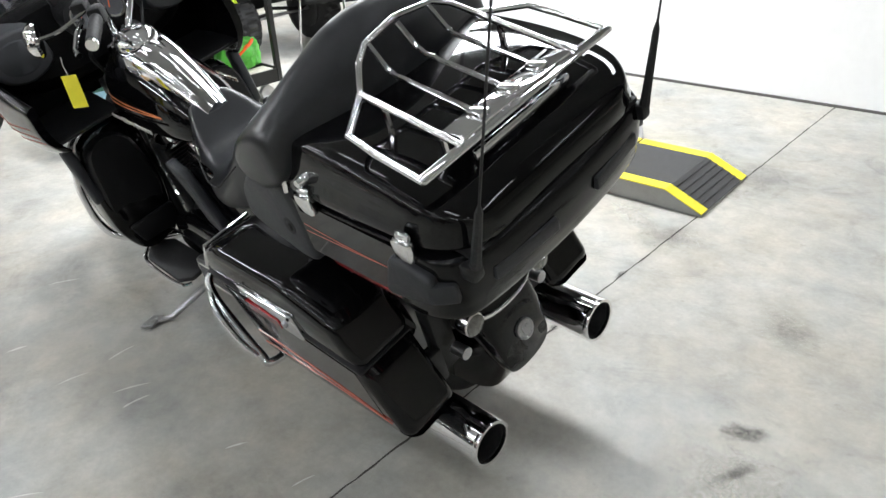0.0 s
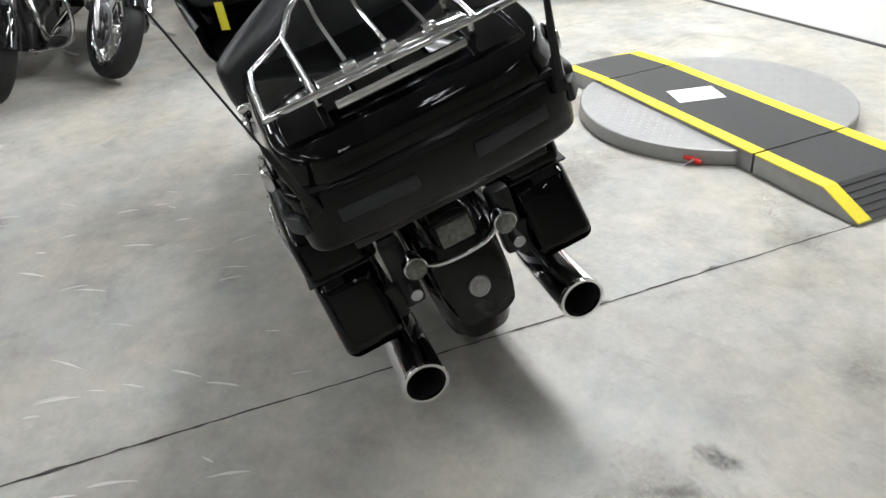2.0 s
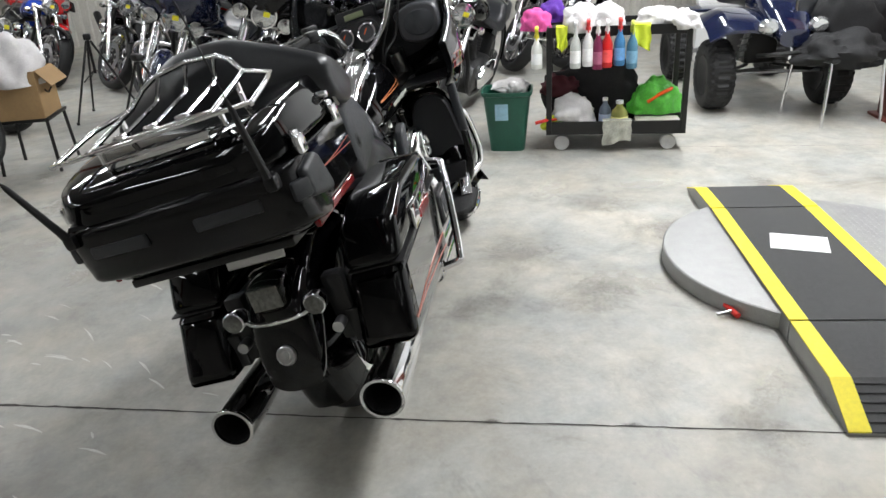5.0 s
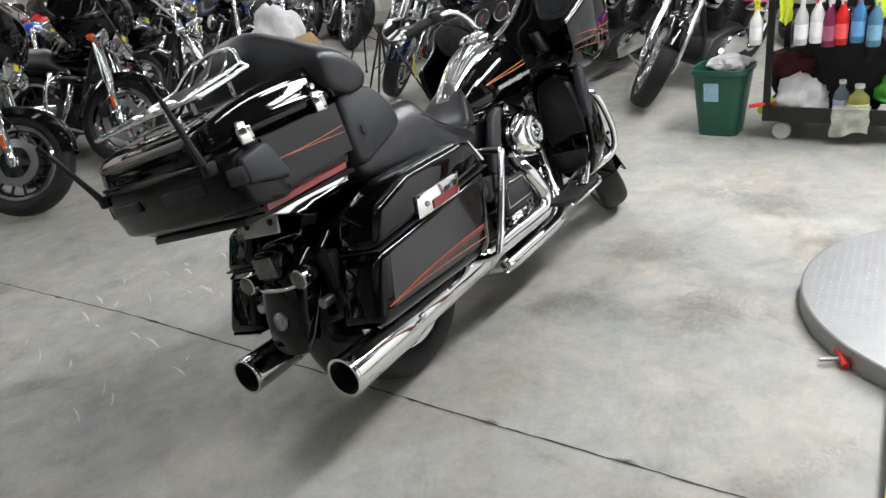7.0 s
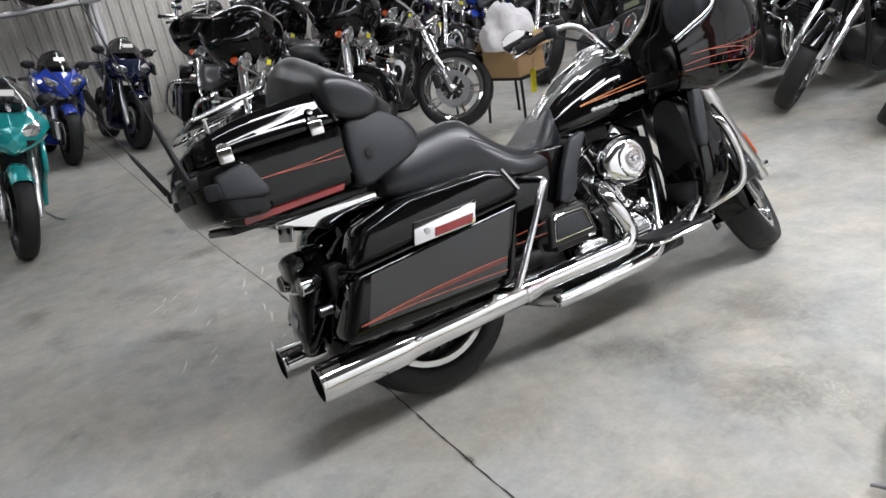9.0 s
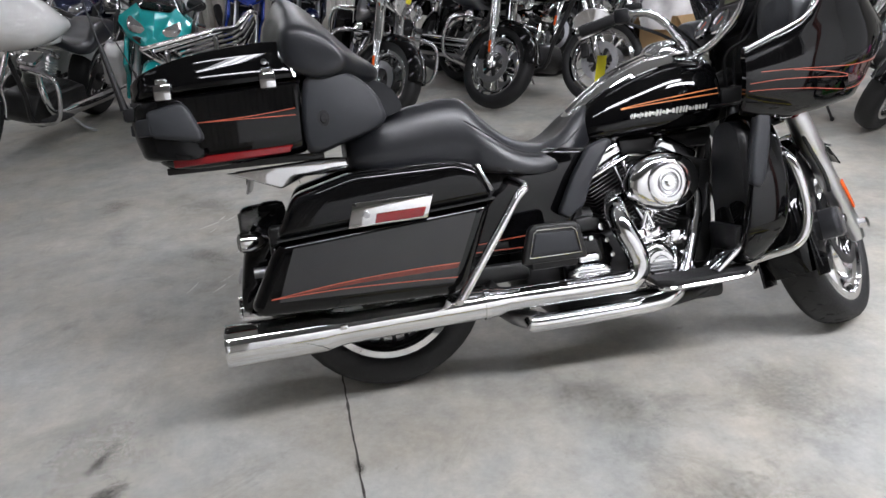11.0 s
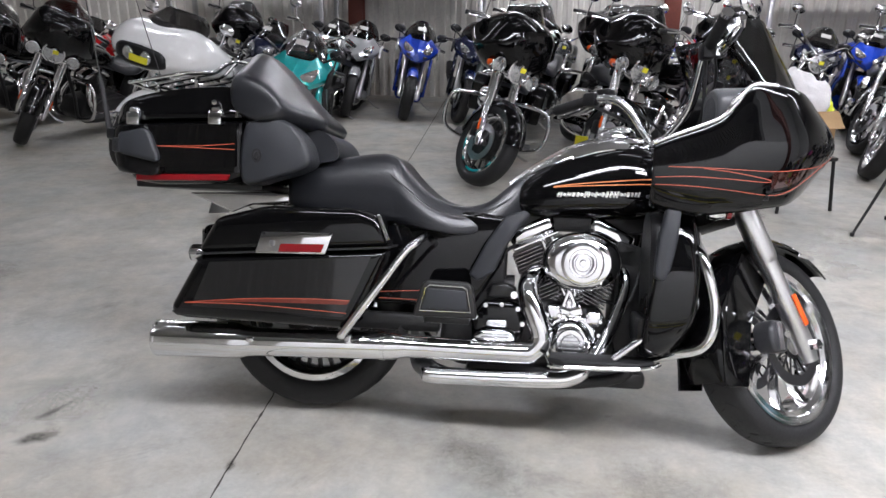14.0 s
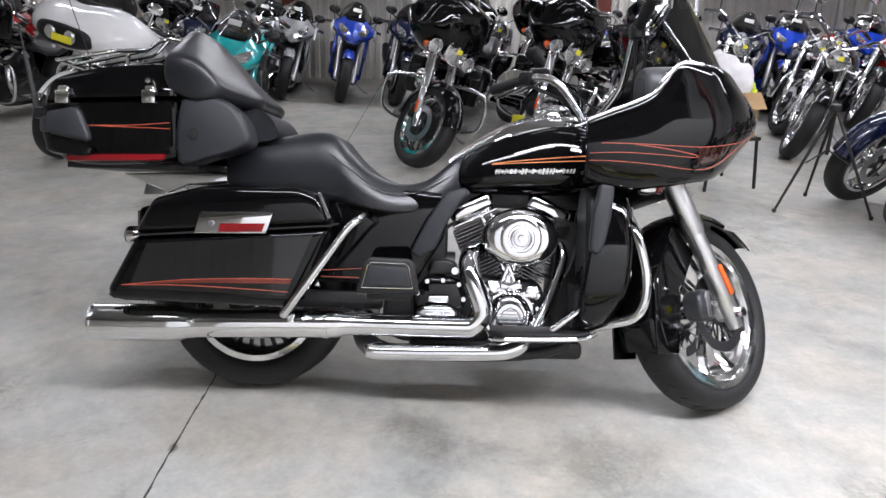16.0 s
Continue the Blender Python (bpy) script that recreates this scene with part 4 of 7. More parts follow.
    g = part("bag_guard", tube(rail if s > 0 else [(0.395, 0.20, 0.612), (0.392, 0.35, 0.60), (0.355, 0.372, 0.57), (0.27, 0.378, 0.455), (0.185, 0.378, 0.335), (0.165, 0.36, 0.308), (0.16, 0.22, 0.30)], 0.0125, 12, 40), CHROME, bike, "chrome saddlebag guard bar", m)
    if s > 0:
        part("guard_loop", tube([(0.335, 0.355, 0.512), (0.29, 0.388, 0.475), (0.235, 0.392, 0.39), (0.19, 0.382, 0.338)], 0.011, 10, 24), CHROME, g, "chrome lower loop", m)
    part("bag_mount", rbox((0.0, 0.175, 0.5), (0.4, 0.03, 0.05), 0.01), ENGINE, bike, "", m)
    part("rear_bracket", rbox((-0.315, 0.175, 0.40), (0.03, 0.04, 0.10), 0.006), ENGINE, bike, "", m)
    return body


saddlebag(-1)
saddlebag(1)
both("stripe_tail", lambda: tube([(0.24, -0.1665, 0.425), (0.34, -0.1668, 0.432), (0.48, -0.1665, 0.440)], 0.0016, 4, 12), STRIPE, bike)
both("stripe_tail", lambda: tube([(0.24, -0.1665, 0.405), (0.34, -0.1668, 0.404), (0.48, -0.1665, 0.402)], 0.0016, 4, 12), STRIPE, bike)

# seat
def seat_ring(x, zb, zt, hw, drop=0.03):
    """Flat-bottomed, pillow-topped section."""
    h = zt - zb
    return [V(x, y * hw, zb + h * f - (drop if abs(y) > 0.9 else 0)) for y, f in ((-0.86, 0), (-1.0, 0.35), (-0.98, 0.72), (-0.80, 0.95), (-0.45, 1.0), (0, 0.985), (0.45, 1.0), (0.80, 0.95), (0.98, 0.72), (1.0, 0.35), (0.86, 0), (0, 0))]


seat = part("seat", sloft([seat_ring(-0.075, 0.72, 0.79, 0.13, 0), seat_ring(-0.06, 0.69, 0.825, 0.165), seat_ring(0.06, 0.665, 0.848, 0.175), seat_ring(0.20, 0.65, 0.872, 0.180), seat_ring(0.275, 0.645, 0.865, 0.185), seat_ring(0.33, 0.64, 0.808, 0.195), seat_ring(0.41, 0.63, 0.742, 0.20), seat_ring(0.50, 0.62, 0.712, 0.185), seat_ring(0.59, 0.635, 0.725, 0.155), seat_ring(0.67, 0.67, 0.785, 0.115), seat_ring(0.715, 0.70, 0.812, 0.085), seat_ring(0.73, 0.725, 0.80, 0.06, 0)], 36, 60), VINYL, bike, "moulded black vinyl two-up seat", angle=80)
both("seat_seam", lambda: tube([(0.27, -0.186, 0.80), (0.34, -0.196, 0.750), (0.42, -0.2005, 0.70), (0.52, -0.182, 0.68), (0.60, -0.152, 0.70), (0.68, -0.11, 0.745)], 0.0022, 5, 24), RUBBER, seat, "stitched welt")

# fuel tank
TANK = ((0.70, (0.745, 0.10, 0.058, 2.6, 0.8)), (0.78, (0.768, 0.138, 0.088, 2.8, 0.68)), (0.90, (0.793, 0.158, 0.113, 2.8, 0.64)), (1.02, (0.810, 0.165, 0.130, 2.8, 0.66)), (1.12, (0.810, 0.16, 0.124, 2.8, 0.68)), (1.18, (0.808, 0.135, 0.105, 2.6, 0.72)))
tank = part("fuel_tank", sloft([se(x, 0, *q) for x, q in ((0.655, (0.735, 0.05, 0.03, 2.4, 0.8)),) + TANK + ((1.198, (0.80, 0.10, 0.075, 2.4, 0.8)),)], 40, 40), PAINT, bike, "teardrop gloss black fuel tank", angle=80)
con = part("tank_console", sloft([[V(x, y * w, z + d) for y, d in ((-1.15, -0.045), (-1.0, -0.004), (-0.72, 0.008), (-0.5, 0.009), (0, 0.020), (0.5, 0.009), (0.72, 0.008), (1.0, -0.004), (1.15, -0.045), (0, -0.05))] for x, z, w in ((0.668, 0.782, 0.040), (0.74, 0.835, 0.052), (0.84, 0.892, 0.062), (0.94, 0.930, 0.072), (1.03, 0.946, 0.078), (1.12, 0.940, 0.062), (1.155, 0.922, 0.04))], 30, 30), CHROME, bike, "chrome tank console")
part("fuel_cap", lathe([(0, 0.05), (0.03, 0.047), (0.05, 0.034), (0.058, 0.016), (0.06, 0.0), (0.05, -0.02), (0, -0.02)], (0, 0, 0), "z", 32, cap=False), CHROME, con, "domed chrome fuel cap", Matrix.Translation((1.035, 0, 0.950)) @ Matrix.Rotation(radians(-8), 4, "Y") @ Matrix.Diagonal((1.2, 1.2, 0.85, 1)))


TANKSTRIPE = mat("bright_orange_stripe", (0.72, 0.24, 0.09), 0.3, 0, 0.1, 20, coat=0.4)


def tank_decor(s):
    """A row of small bright strokes in place of the maker's script, and the flame stripes above it."""
    rng = random.Random(3)
    m = Matrix.Diagonal((1, s, 1, 1))
    bars = part("tank_badge", rbox((0.964, 0.1625, 0.763), (0.275, 0.003, 0.006), 0.002, 1, (0, -1.5, 0)), CHROME, tank, "plain bright badge strip", m)
    x = 0.83
    while x < 1.095:
        w = rng.uniform(0.004, 0.011)
        part("badge_stroke", rbox((x + w / 2, 0.1645, 0.763 + (x - 0.965) * 0.03), (w, 0.003, 0.015 + rng.uniform(-0.005, 0.007)), 0.0015, 1, (0, 20, 0)), PALE, bars, "", m)
        x += w + 0.0035
    for a, b, mt in (((0.818, 0.785), (1.17, 0.820), TANKSTRIPE), ((0.818, 0.783), (1.17, 0.803), TANKSTRIPE)):
        pts = []
        for i in range(12):
            f = i / 11
            x, z = a[0] + (b[0] - a[0]) * f, a[1] + (b[1] - a[1]) * f ** 0.8
            pts.append((x, z))
        part("pinstripe", tube([V(x, tank_y(x, z) + 0.0012, z) for x, z in pts], 0.0022, 4), mt, tank, "orange pinstripe", m)


def tank_y(x, z):
    """Half width of the tank's skin at x and z."""
    keys = [(x, hy, cz, hz, top) for x, (cz, hy, hz, e, top) in TANK]
    for k, l in zip(keys, keys[1:]):
        if k[0] <= x <= l[0]:
            f = (x - k[0]) / (l[0] - k[0])
            hy, cz, hz, top = (k[i] + (l[i] - k[i]) * f for i in range(1, 5))
            u = max(-1, min(1, (z - cz) / hz))
            return hy * (1 - abs(u) ** 2.8) ** (1 / 2.8) * (1 + (top - 1) * (u + 1) / 2)
    return 0.1


tank_decor(-1)
tank_decor(1)


# trunk
def trunk():
    def ring(x, z0, z1, hw, hw2):
        e = []
        for y, f in ((-1, 0.12), (-1, 0.5), (-1, 0.88), (-0.93, 1.0), (-0.5, 1.0), (0, 1.0), (0.5, 1.0), (0.93, 1.0), (1, 0.88), (1, 0.5), (1, 0.12), (0.9, 0), (0.5, 0), (0, 0), (-0.5, 0), (-0.9, 0)):
            e.append(V(x, y * (hw + (hw2 - hw) * f), z0 + (z1 - z0) * f))
        return e
    base = part("trunk_base", sloft([ring(-0.575, 0.82, 0.915, 0.17, 0.20), ring(-0.565, 0.785, 0.925, 0.215, 0.25), ring(-0.53, 0.755, 0.93, 0.25, 0.285), ring(-0.45, 0.745, 0.936, 0.268, 0.296), ring(-0.30, 0.75, 0.942, 0.275, 0.30), ring(-0.19, 0.757, 0.946, 0.275, 0.30), ring(-0.165, 0.765, 0.944, 0.265, 0.29)], 44, 34), PAINT, bike, "gloss black trunk box")
    lid = part("trunk_lid", sloft([ring(-0.605, 0.925, 0.965, 0.20, 0.19), ring(-0.59, 0.93, 0.985, 0.25, 0.235), ring(-0.54, 0.936, 1.01, 0.29, 0.27), ring(-0.45, 0.942, 1.035, 0.300, 0.275), ring(-0.33, 0.946, 1.052, 0.304, 0.272), ring(-0.22, 0.95, 1.058, 0.304, 0.268), ring(-0.17, 0.952, 1.045, 0.298, 0.265), ring(-0.16, 0.955, 1.03, 0.285, 0.26)], 44, 34), PAINT, base, "gloss black trunk lid")
    part("lid_gasket", plate([(-0.598, 0.921), (-0.16, 0.943), (-0.16, 0.952), (-0.598, 0.931)], -0.255, 0.255, 0, 1), RUBBER, base, flat=True)
    both("two_tone_panel", lambda: plate([(-0.46, 0.795), (-0.178, 0.805), (-0.178, 0.938), (-0.46, 0.925)], -0.2995, -0.292, 0, 1), PAINT, base, "gloss black side panel", flat=True)
    both("pinstripe", lambda: tube([(-0.435, -0.2985, 0.862), (-0.30, -0.299, 0.866), (-0.182, -0.2985, 0.876)], 0.0017, 4, 12), STRIPE, base, "orange pinstripe")
    both("pinstripe", lambda: tube([(-0.435, -0.2985, 0.862), (-0.30, -0.299, 0.860), (-0.182, -0.2985, 0.858)], 0.0017, 4, 12), STRIPE, base, "orange pinstripe")
    # wrap-round lamp pod of dull plastic across the back
    part("lamp_pod", sloft([[V(x, y, z) for x, z in ((f, 0.918), (xr + 0.03, 0.926), (xr + 0.004, 0.918), (xr - 0.002, 0.89), (xr, 0.855), (xr + 0.008, 0.815), (xr + 0.03, 0.778), (f + 0.03, 0.775), (f + 0.02, 0.84))] for y, xr, f in ((-0.300, -0.528, -0.47), (-0.294, -0.560, -0.46), (-0.266, -0.592, -0.46), (-0.20, -0.610, -0.53), (-0.10, -0.618, -0.53), (0, -0.621, -0.53), (0.10, -0.618, -0.53), (0.20, -0.610, -0.53), (0.266, -0.592, -0.46), (0.294, -0.560, -0.46), (0.300, -0.528, -0.47))], 40, 48), SATIN, base, "satin black wrap-around lamp housing", angle=40)
    both("side_lamp", lambda: rbox((-0.56, -0.292, 0.862), (0.05, 0.03, 0.045), 0.008, 2, (0, 0, -35)), GREYPLASTIC, base, "smoked side lamp")
    both("pod_wing", lambda: plate([(-0.55, 0.835), (-0.43, 0.81), (-0.418, 0.825), (-0.45, 0.905), (-0.47, 0.918), (-0.555, 0.90)], -0.318, -0.288, 0.012), GREYPLASTIC, base, "grey plastic lamp wing")
    for y in (-0.14, 0.14):
        part("tail_lens", rbox((-0.615, y, 0.862), (0.014, 0.16, 0.03), 0.005, 2, (0, 0, -6 if y > 0 else 6)), GREYPLASTIC, base, "dark smoked tail lamp lens")
    both("red_reflector", lambda: plate([(-0.51, 0.752), (-0.21, 0.762), (-0.20, 0.782), (-0.51, 0.774)], -0.283, -0.268, 0.003, 1), RED, base, "long red side reflector")
    for x, z in ((-0.505, 0.945), (-0.242, 0.952)):
        def latch():
            bm = rbox((x, -0.307, z), (0.043, 0.02, 0.042), 0.006, 2)
            return rbox((x, -0.302, z + 0.026), (0.03, 0.014, 0.018), 0.004, 1, None, bm)
        both("trunk_latch", latch, CHROME, base, "square chrome draw latch")
    both("lock_knob", lambda: lathe([(0, -0.312), (0.008, -0.311), (0.011, -0.30), (0.011, -0.285), (0, -0.285)], (-0.245, 0, 1.0), "y", 14, cap=False), CHROME, lid)
    part("lid_trim", rbox((-0.535, 0, 1.027), (0.012, 0.27, 0.022), 0.005, 2), CHROME, lid, "chrome bar across the lid")
    both("side_trim", lambda: tube([(-0.175, -0.302, 0.955), (-0.178, -0.290, 1.02), (-0.183, -0.275, 1.055)], 0.006, 8), CHROME, lid, "chrome edge trim")
    # luggage rack
    r = 0.0068
    part("rack_frame", tube([(-0.545, -0.258, 1.062), (-0.44, -0.255, 1.083), (-0.370, -0.248, 1.097), (-0.312, -0.16, 1.116), (-0.285, -0.125, 1.150), (-0.27, -0.09, 1.168), (-0.262, 0, 1.178), (-0.27, 0.09, 1.168), (-0.285, 0.125, 1.150), (-0.312, 0.16, 1.116), (-0.370, 0.248, 1.097), (-0.44, 0.255, 1.083), (-0.545, 0.258, 1.062)], r, 10), CHROME, lid, "bent chrome luggage rack frame")
    part("rack_rear_bar", rbox((-0.542, 0, 1.064), (0.022, 0.525, 0.010), 0.004, 2), CHROME, lid, "flat chrome rear rack bar")
    part("rack_plate", rbox((-0.512, 0, 1.070), (0.055, 0.30, 0.008), 0.003, 2), CHROME, lid, "polished rack plate")
    for y in (-0.16, 0.16):
        part("rack_bar", tube([(-0.542, y, 1.066), (-0.312, y, 1.116)], r, 10), CHROME, lid)
    for y in (-0.082, 0.0, 0.082):
        part("rack_bar", tube([(-0.527, y, 1.072), (-0.325, y, 1.112), (-0.305, y, 1.124), (-0.268, y * 0.98, 1.168)], r * 0.8, 8), CHROME, lid)
        part("rack_clip", rbox((-0.512, y, 1.077), (0.035, 0.03, 0.014), 0.005, 2), CHROME, lid)
    for y in (-0.20, 0.20):
        for x in (-0.50, -0.37):
            part("rack_foot", cyl((x, y * 0.8, 1.03), (x, y * 0.8, 1.07 if x < -0.4 else 1.10), 0.007, 8), CHROME, lid)
    # aerials
    for s in (-1, 1):
        a = V(-0.612, s * 0.258, 0.915)
        up = V(-0.20, -0.02, 1).normalized() if s < 0 else V(-0.42, 0.13, 1).normalized()
        an = part("aerial", tube([a, a + up * 0.02, a + up * 0.16, a + up * 0.18, a + up * 0.62], [0.011, 0.0095, 0.0065, 0.0022, 0.0015], 8), RUBBER, bike, "black whip aerial with thick sleeve")
        part("aerial_mount", rbox(a + V(0.02, 0, -0.015), (0.05, 0.03, 0.035), 0.008), PLASTIC, an)
    # passenger backrest with wings, arm rests with speakers
    mid = [(-0.245, 1.03), (-0.246, 1.125), (-0.205, 1.202), (-0.155, 1.205), (-0.08, 1.150), (0.0, 1.072), (0.065, 1.012), (0.088, 0.975), (0.06, 0.948), (-0.06, 0.945), (-0.17, 0.96)]
    q = [(-0.23, 1.03), (-0.23, 1.10), (-0.195, 1.162), (-0.15, 1.172), (-0.07, 1.118), (0.0, 1.05), (0.08, 0.998), (0.095, 0.968), (0.06, 0.945), (-0.06, 0.945), (-0.16, 0.96)]
    w = [(-0.19, 1.01), (-0.195, 1.06), (-0.18, 1.09), (-0.14, 1.095), (-0.08, 1.075), (-0.03, 1.035), (-0.012, 1.0), (-0.025, 0.975), (-0.06, 0.962), (-0.11, 0.962), (-0.16, 0.98)]
    e = [(-0.16, 1.02), (-0.16, 1.045), (-0.15, 1.06), (-0.125, 1.062), (-0.09, 1.05), (-0.06, 1.03), (-0.05, 1.01), (-0.06, 0.995), (-0.08, 0.985), (-0.11, 0.985), (-0.14, 1.0)]
    part("backrest", sloft([[V(-0.2 + (x + 0.2) * (0.88 if x > -0.2 else 1.0), y, z - 0.012) for x, z in p] for y, p in ((-0.318, e), (-0.305, w), (-0.24, [((a[0] + b[0]) / 2, (a[1] + b[1]) / 2) for a, b in zip(w, q)]), (-0.16, q), (-0.07, mid), (0.07, mid), (0.16, q), (0.24, [((a[0] + b[0]) / 2, (a[1] + b[1]) / 2) for a, b in zip(w, q)]), (0.305, w), (0.318, e))], 34, 48), VINYL, base, "padded black vinyl wrap-around backrest", angle=80)
    part("lumbar_pad", sloft([[V(x, y, z) for x, z in ((-0.08, 0.83), (-0.09, 0.92), (-0.01, 0.942), (0.06, 0.935), (0.105, 0.892), (0.10, 0.842))] for y in (-0.17, -0.165, -0.1, 0.1, 0.165, 0.17)], 26, 14), VINYL, base, "lower backrest pad", angle=80)
    both("armrest", lambda: sloft([[V(cx + (x - cx) * k, y, cz + (z - cz) * k) for x, z in ((-0.162, 0.762), (-0.148, 0.952), (-0.04, 0.957), (0.02, 0.915), (0.05, 0.862), (0.046, 0.812), (-0.06, 0.772))] for cx, cz in ((-0.06, 0.86),) for y, k in ((-0.298, 0.86), (-0.292, 0.95), (-0.275, 1.0), (-0.20, 1.0), (-0.17, 0.97))], 30, 12), GREYPLASTIC, base, "dull black speaker pod and arm rest", angle=60)
    both("speaker_jack", lambda: lathe([(0, -0.303), (0.010, -0.303), (0.014, -0.299), (0.022, -0.299), (0.024, -0.294), (0, -0.294)], (-0.112, 0, 0.842), "y", 18, cap=False, rx=0.72), RUBBER, base, "small oval socket cover")
    # bracket, plate and lamps behind
    both("trunk_bracket", lambda: plate([(-0.42, 0.722), (-0.12, 0.735), (-0.07, 0.73), (-0.065, 0.70), (-0.12, 0.69), (-0.20, 0.69), (-0.27, 0.662)], -0.135, -0.115, 0.005), CHROME, bike, "polished trunk mount bracket")
    part("trunk_floor", rbox((-0.33, 0, 0.745), (0.42, 0.44, 0.02), 0.004), ENGINE, bike)


trunk()

# tail lamps
part("number_plate_bracket", rbox((-0.365, 0, 0.685), (0.008, 0.17, 0.062), 0.003, 1, (0, 14, 0)), ALU, bike, "bare number plate bracket")
both("bracket_hole", lambda: lathe([(0, 0.004), (0.010, 0.004), (0.010, -0.004), (0, -0.004)], (-0.3685, -0.055, 0.69), "x", 12, cap=False), DARK, bike)
tl = part("tail_lamp", sloft([se(-0.30, 0, 0.57, 0.055, 0.05, 3), se(-0.36, 0, 0.57, 0.06, 0.05, 3), se(-0.40, 0, 0.568, 0.056, 0.045, 3), se(-0.41, 0, 0.567, 0.04, 0.03, 3)], 24, 12), SMOKE, bike, "smoked tail lamp")
part("tail_lamp_base", rbox((-0.315, 0, 0.57), (0.08, 0.125, 0.11), 0.02), PAINT, bike)
part("tail_lamp_reflector", rbox((-0.409, 0, 0.568), (0.010, 0.085, 0.062), 0.004), PRISM, tl, "grey prismatic lens")
part("signal_bar", tube([(-0.375, -0.12, 0.528), (-0.385, -0.095, 0.505), (-0.40, -0.06, 0.497), (-0.405, 0, 0.495), (-0.40, 0.06, 0.497), (-0.385, 0.095, 0.505), (-0.375, 0.12, 0.528)], 0.0075, 10, 30), CHROME, bike, "curved chrome indicator bar")
both("rear_indicator", lambda: lathe([(0, -0.028), (0.022, -0.028), (0.030, -0.022), (0.031, 0.0), (0.024, 0.03), (0.01, 0.045), (0, 0.047)], (-0.383, -0.121, 0.520), "x", 24, cap=False), CHROME, bike, "chrome bullet indicator")
both("indicator_lens", lambda: lathe([(0, -0.034), (0.02, -0.033), (0.0265, -0.028), (0.0265, -0.024), (0, -0.024)], (-0.383, -0.121, 0.520), "x", 20, cap=False), PRISM, bike, "grey prismatic indicator lens")
both("side_reflector_stub", lambda: lathe([(0, -0.02), (0.016, -0.02), (0.016, 0.02), (0, 0.02)], (-0.36, -0.145, 0.43), "x", 12, cap=False), STEEL, bike)
both("tail_bracket", lambda: rbox((-0.30, -0.15, 0.46), (0.05, 0.06, 0.2), 0.012), ENGINE, bike)

# boards, stand, lever
both("passenger_board", lambda: plate([(0.375, 0.372), (0.585, 0.372), (0.568, 0.468), (0.55, 0.482), (0.42, 0.484), (0.402, 0.472)], -0.315, -0.288, 0.008), ENGINE, bike, "folded passenger footboard")
both("board_trim", lambda: tube([(0.398, -0.317, 0.392), (0.564, -0.317, 0.392), (0.551, -0.317, 0.458), (0.537, -0.317, 0.468), (0.43, -0.317, 0.470), (0.415, -0.317, 0.460)], 0.003, 6, closed=True), CHROME, bike, "chrome board edging")
both("board_pad", lambda: plate([(0.405, 0.398), (0.556, 0.398), (0.544, 0.456), (0.422, 0.460)], -0.320, -0.314, 0.003), GREYPLASTIC, bike)
both("board_hinge", lambda: rbox((0.485, -0.25, 0.365), (0.15, 0.09, 0.03), 0.008), ENGINE, bike)
both("rider_board", lambda: plate([(0.83, -0.20), (1.10, -0.20), (1.16, -0.235), (1.155, -0.285), (1.10, -0.32), (0.86, -0.325), (0.815, -0.29)], 0.248, 0.268, 0.007, 2, "z"), RUBBER, bike, "long black rider footboard")
both("board_rail", lambda: tube([(0.82, -0.30, 0.244), (0.87, -0.33, 0.246), (1.10, -0.327, 0.252), (1.17, -0.285, 0.262)], 0.007, 8, 20), CHROME, bike, "chrome footboard rail")
part("brake_pedal", tube([(1.0, -0.16, 0.22), (1.05, -0.20, 0.27), (1.09, -0.25, 0.315)], 0.009, 8, 14), CHROME, bike)
part("pedal_pad", rbox((1.07, -0.285, 0.308), (0.125, 0.05, 0.014), 0.005, 2, (0, -38, 0)), POLISHED, bike, "bright brake pedal pad")
part("pedal_pad", rbox((1.17, 0.265, 0.335), (0.05, 0.06, 0.014), 0.004, 2, (0, -35, 0)), RUBBER, bike)
STAND = [V(0.87, 0.14, 0.20), V(0.88, 0.27, 0.160), V(0.905, 0.40, 0.128), V(0.945, 0.455, 0.138)]
part("side_stand", tube(STAND, [0.013, 0.012, 0.010, 0.009], 10), STEEL, bike, "bright steel side stand, extended")
part("stand_foot", rbox(STAND[-1], (0.05, 0.075, 0.010), 0.003, 1, (15.6, 0, 30)), STEEL, bike)


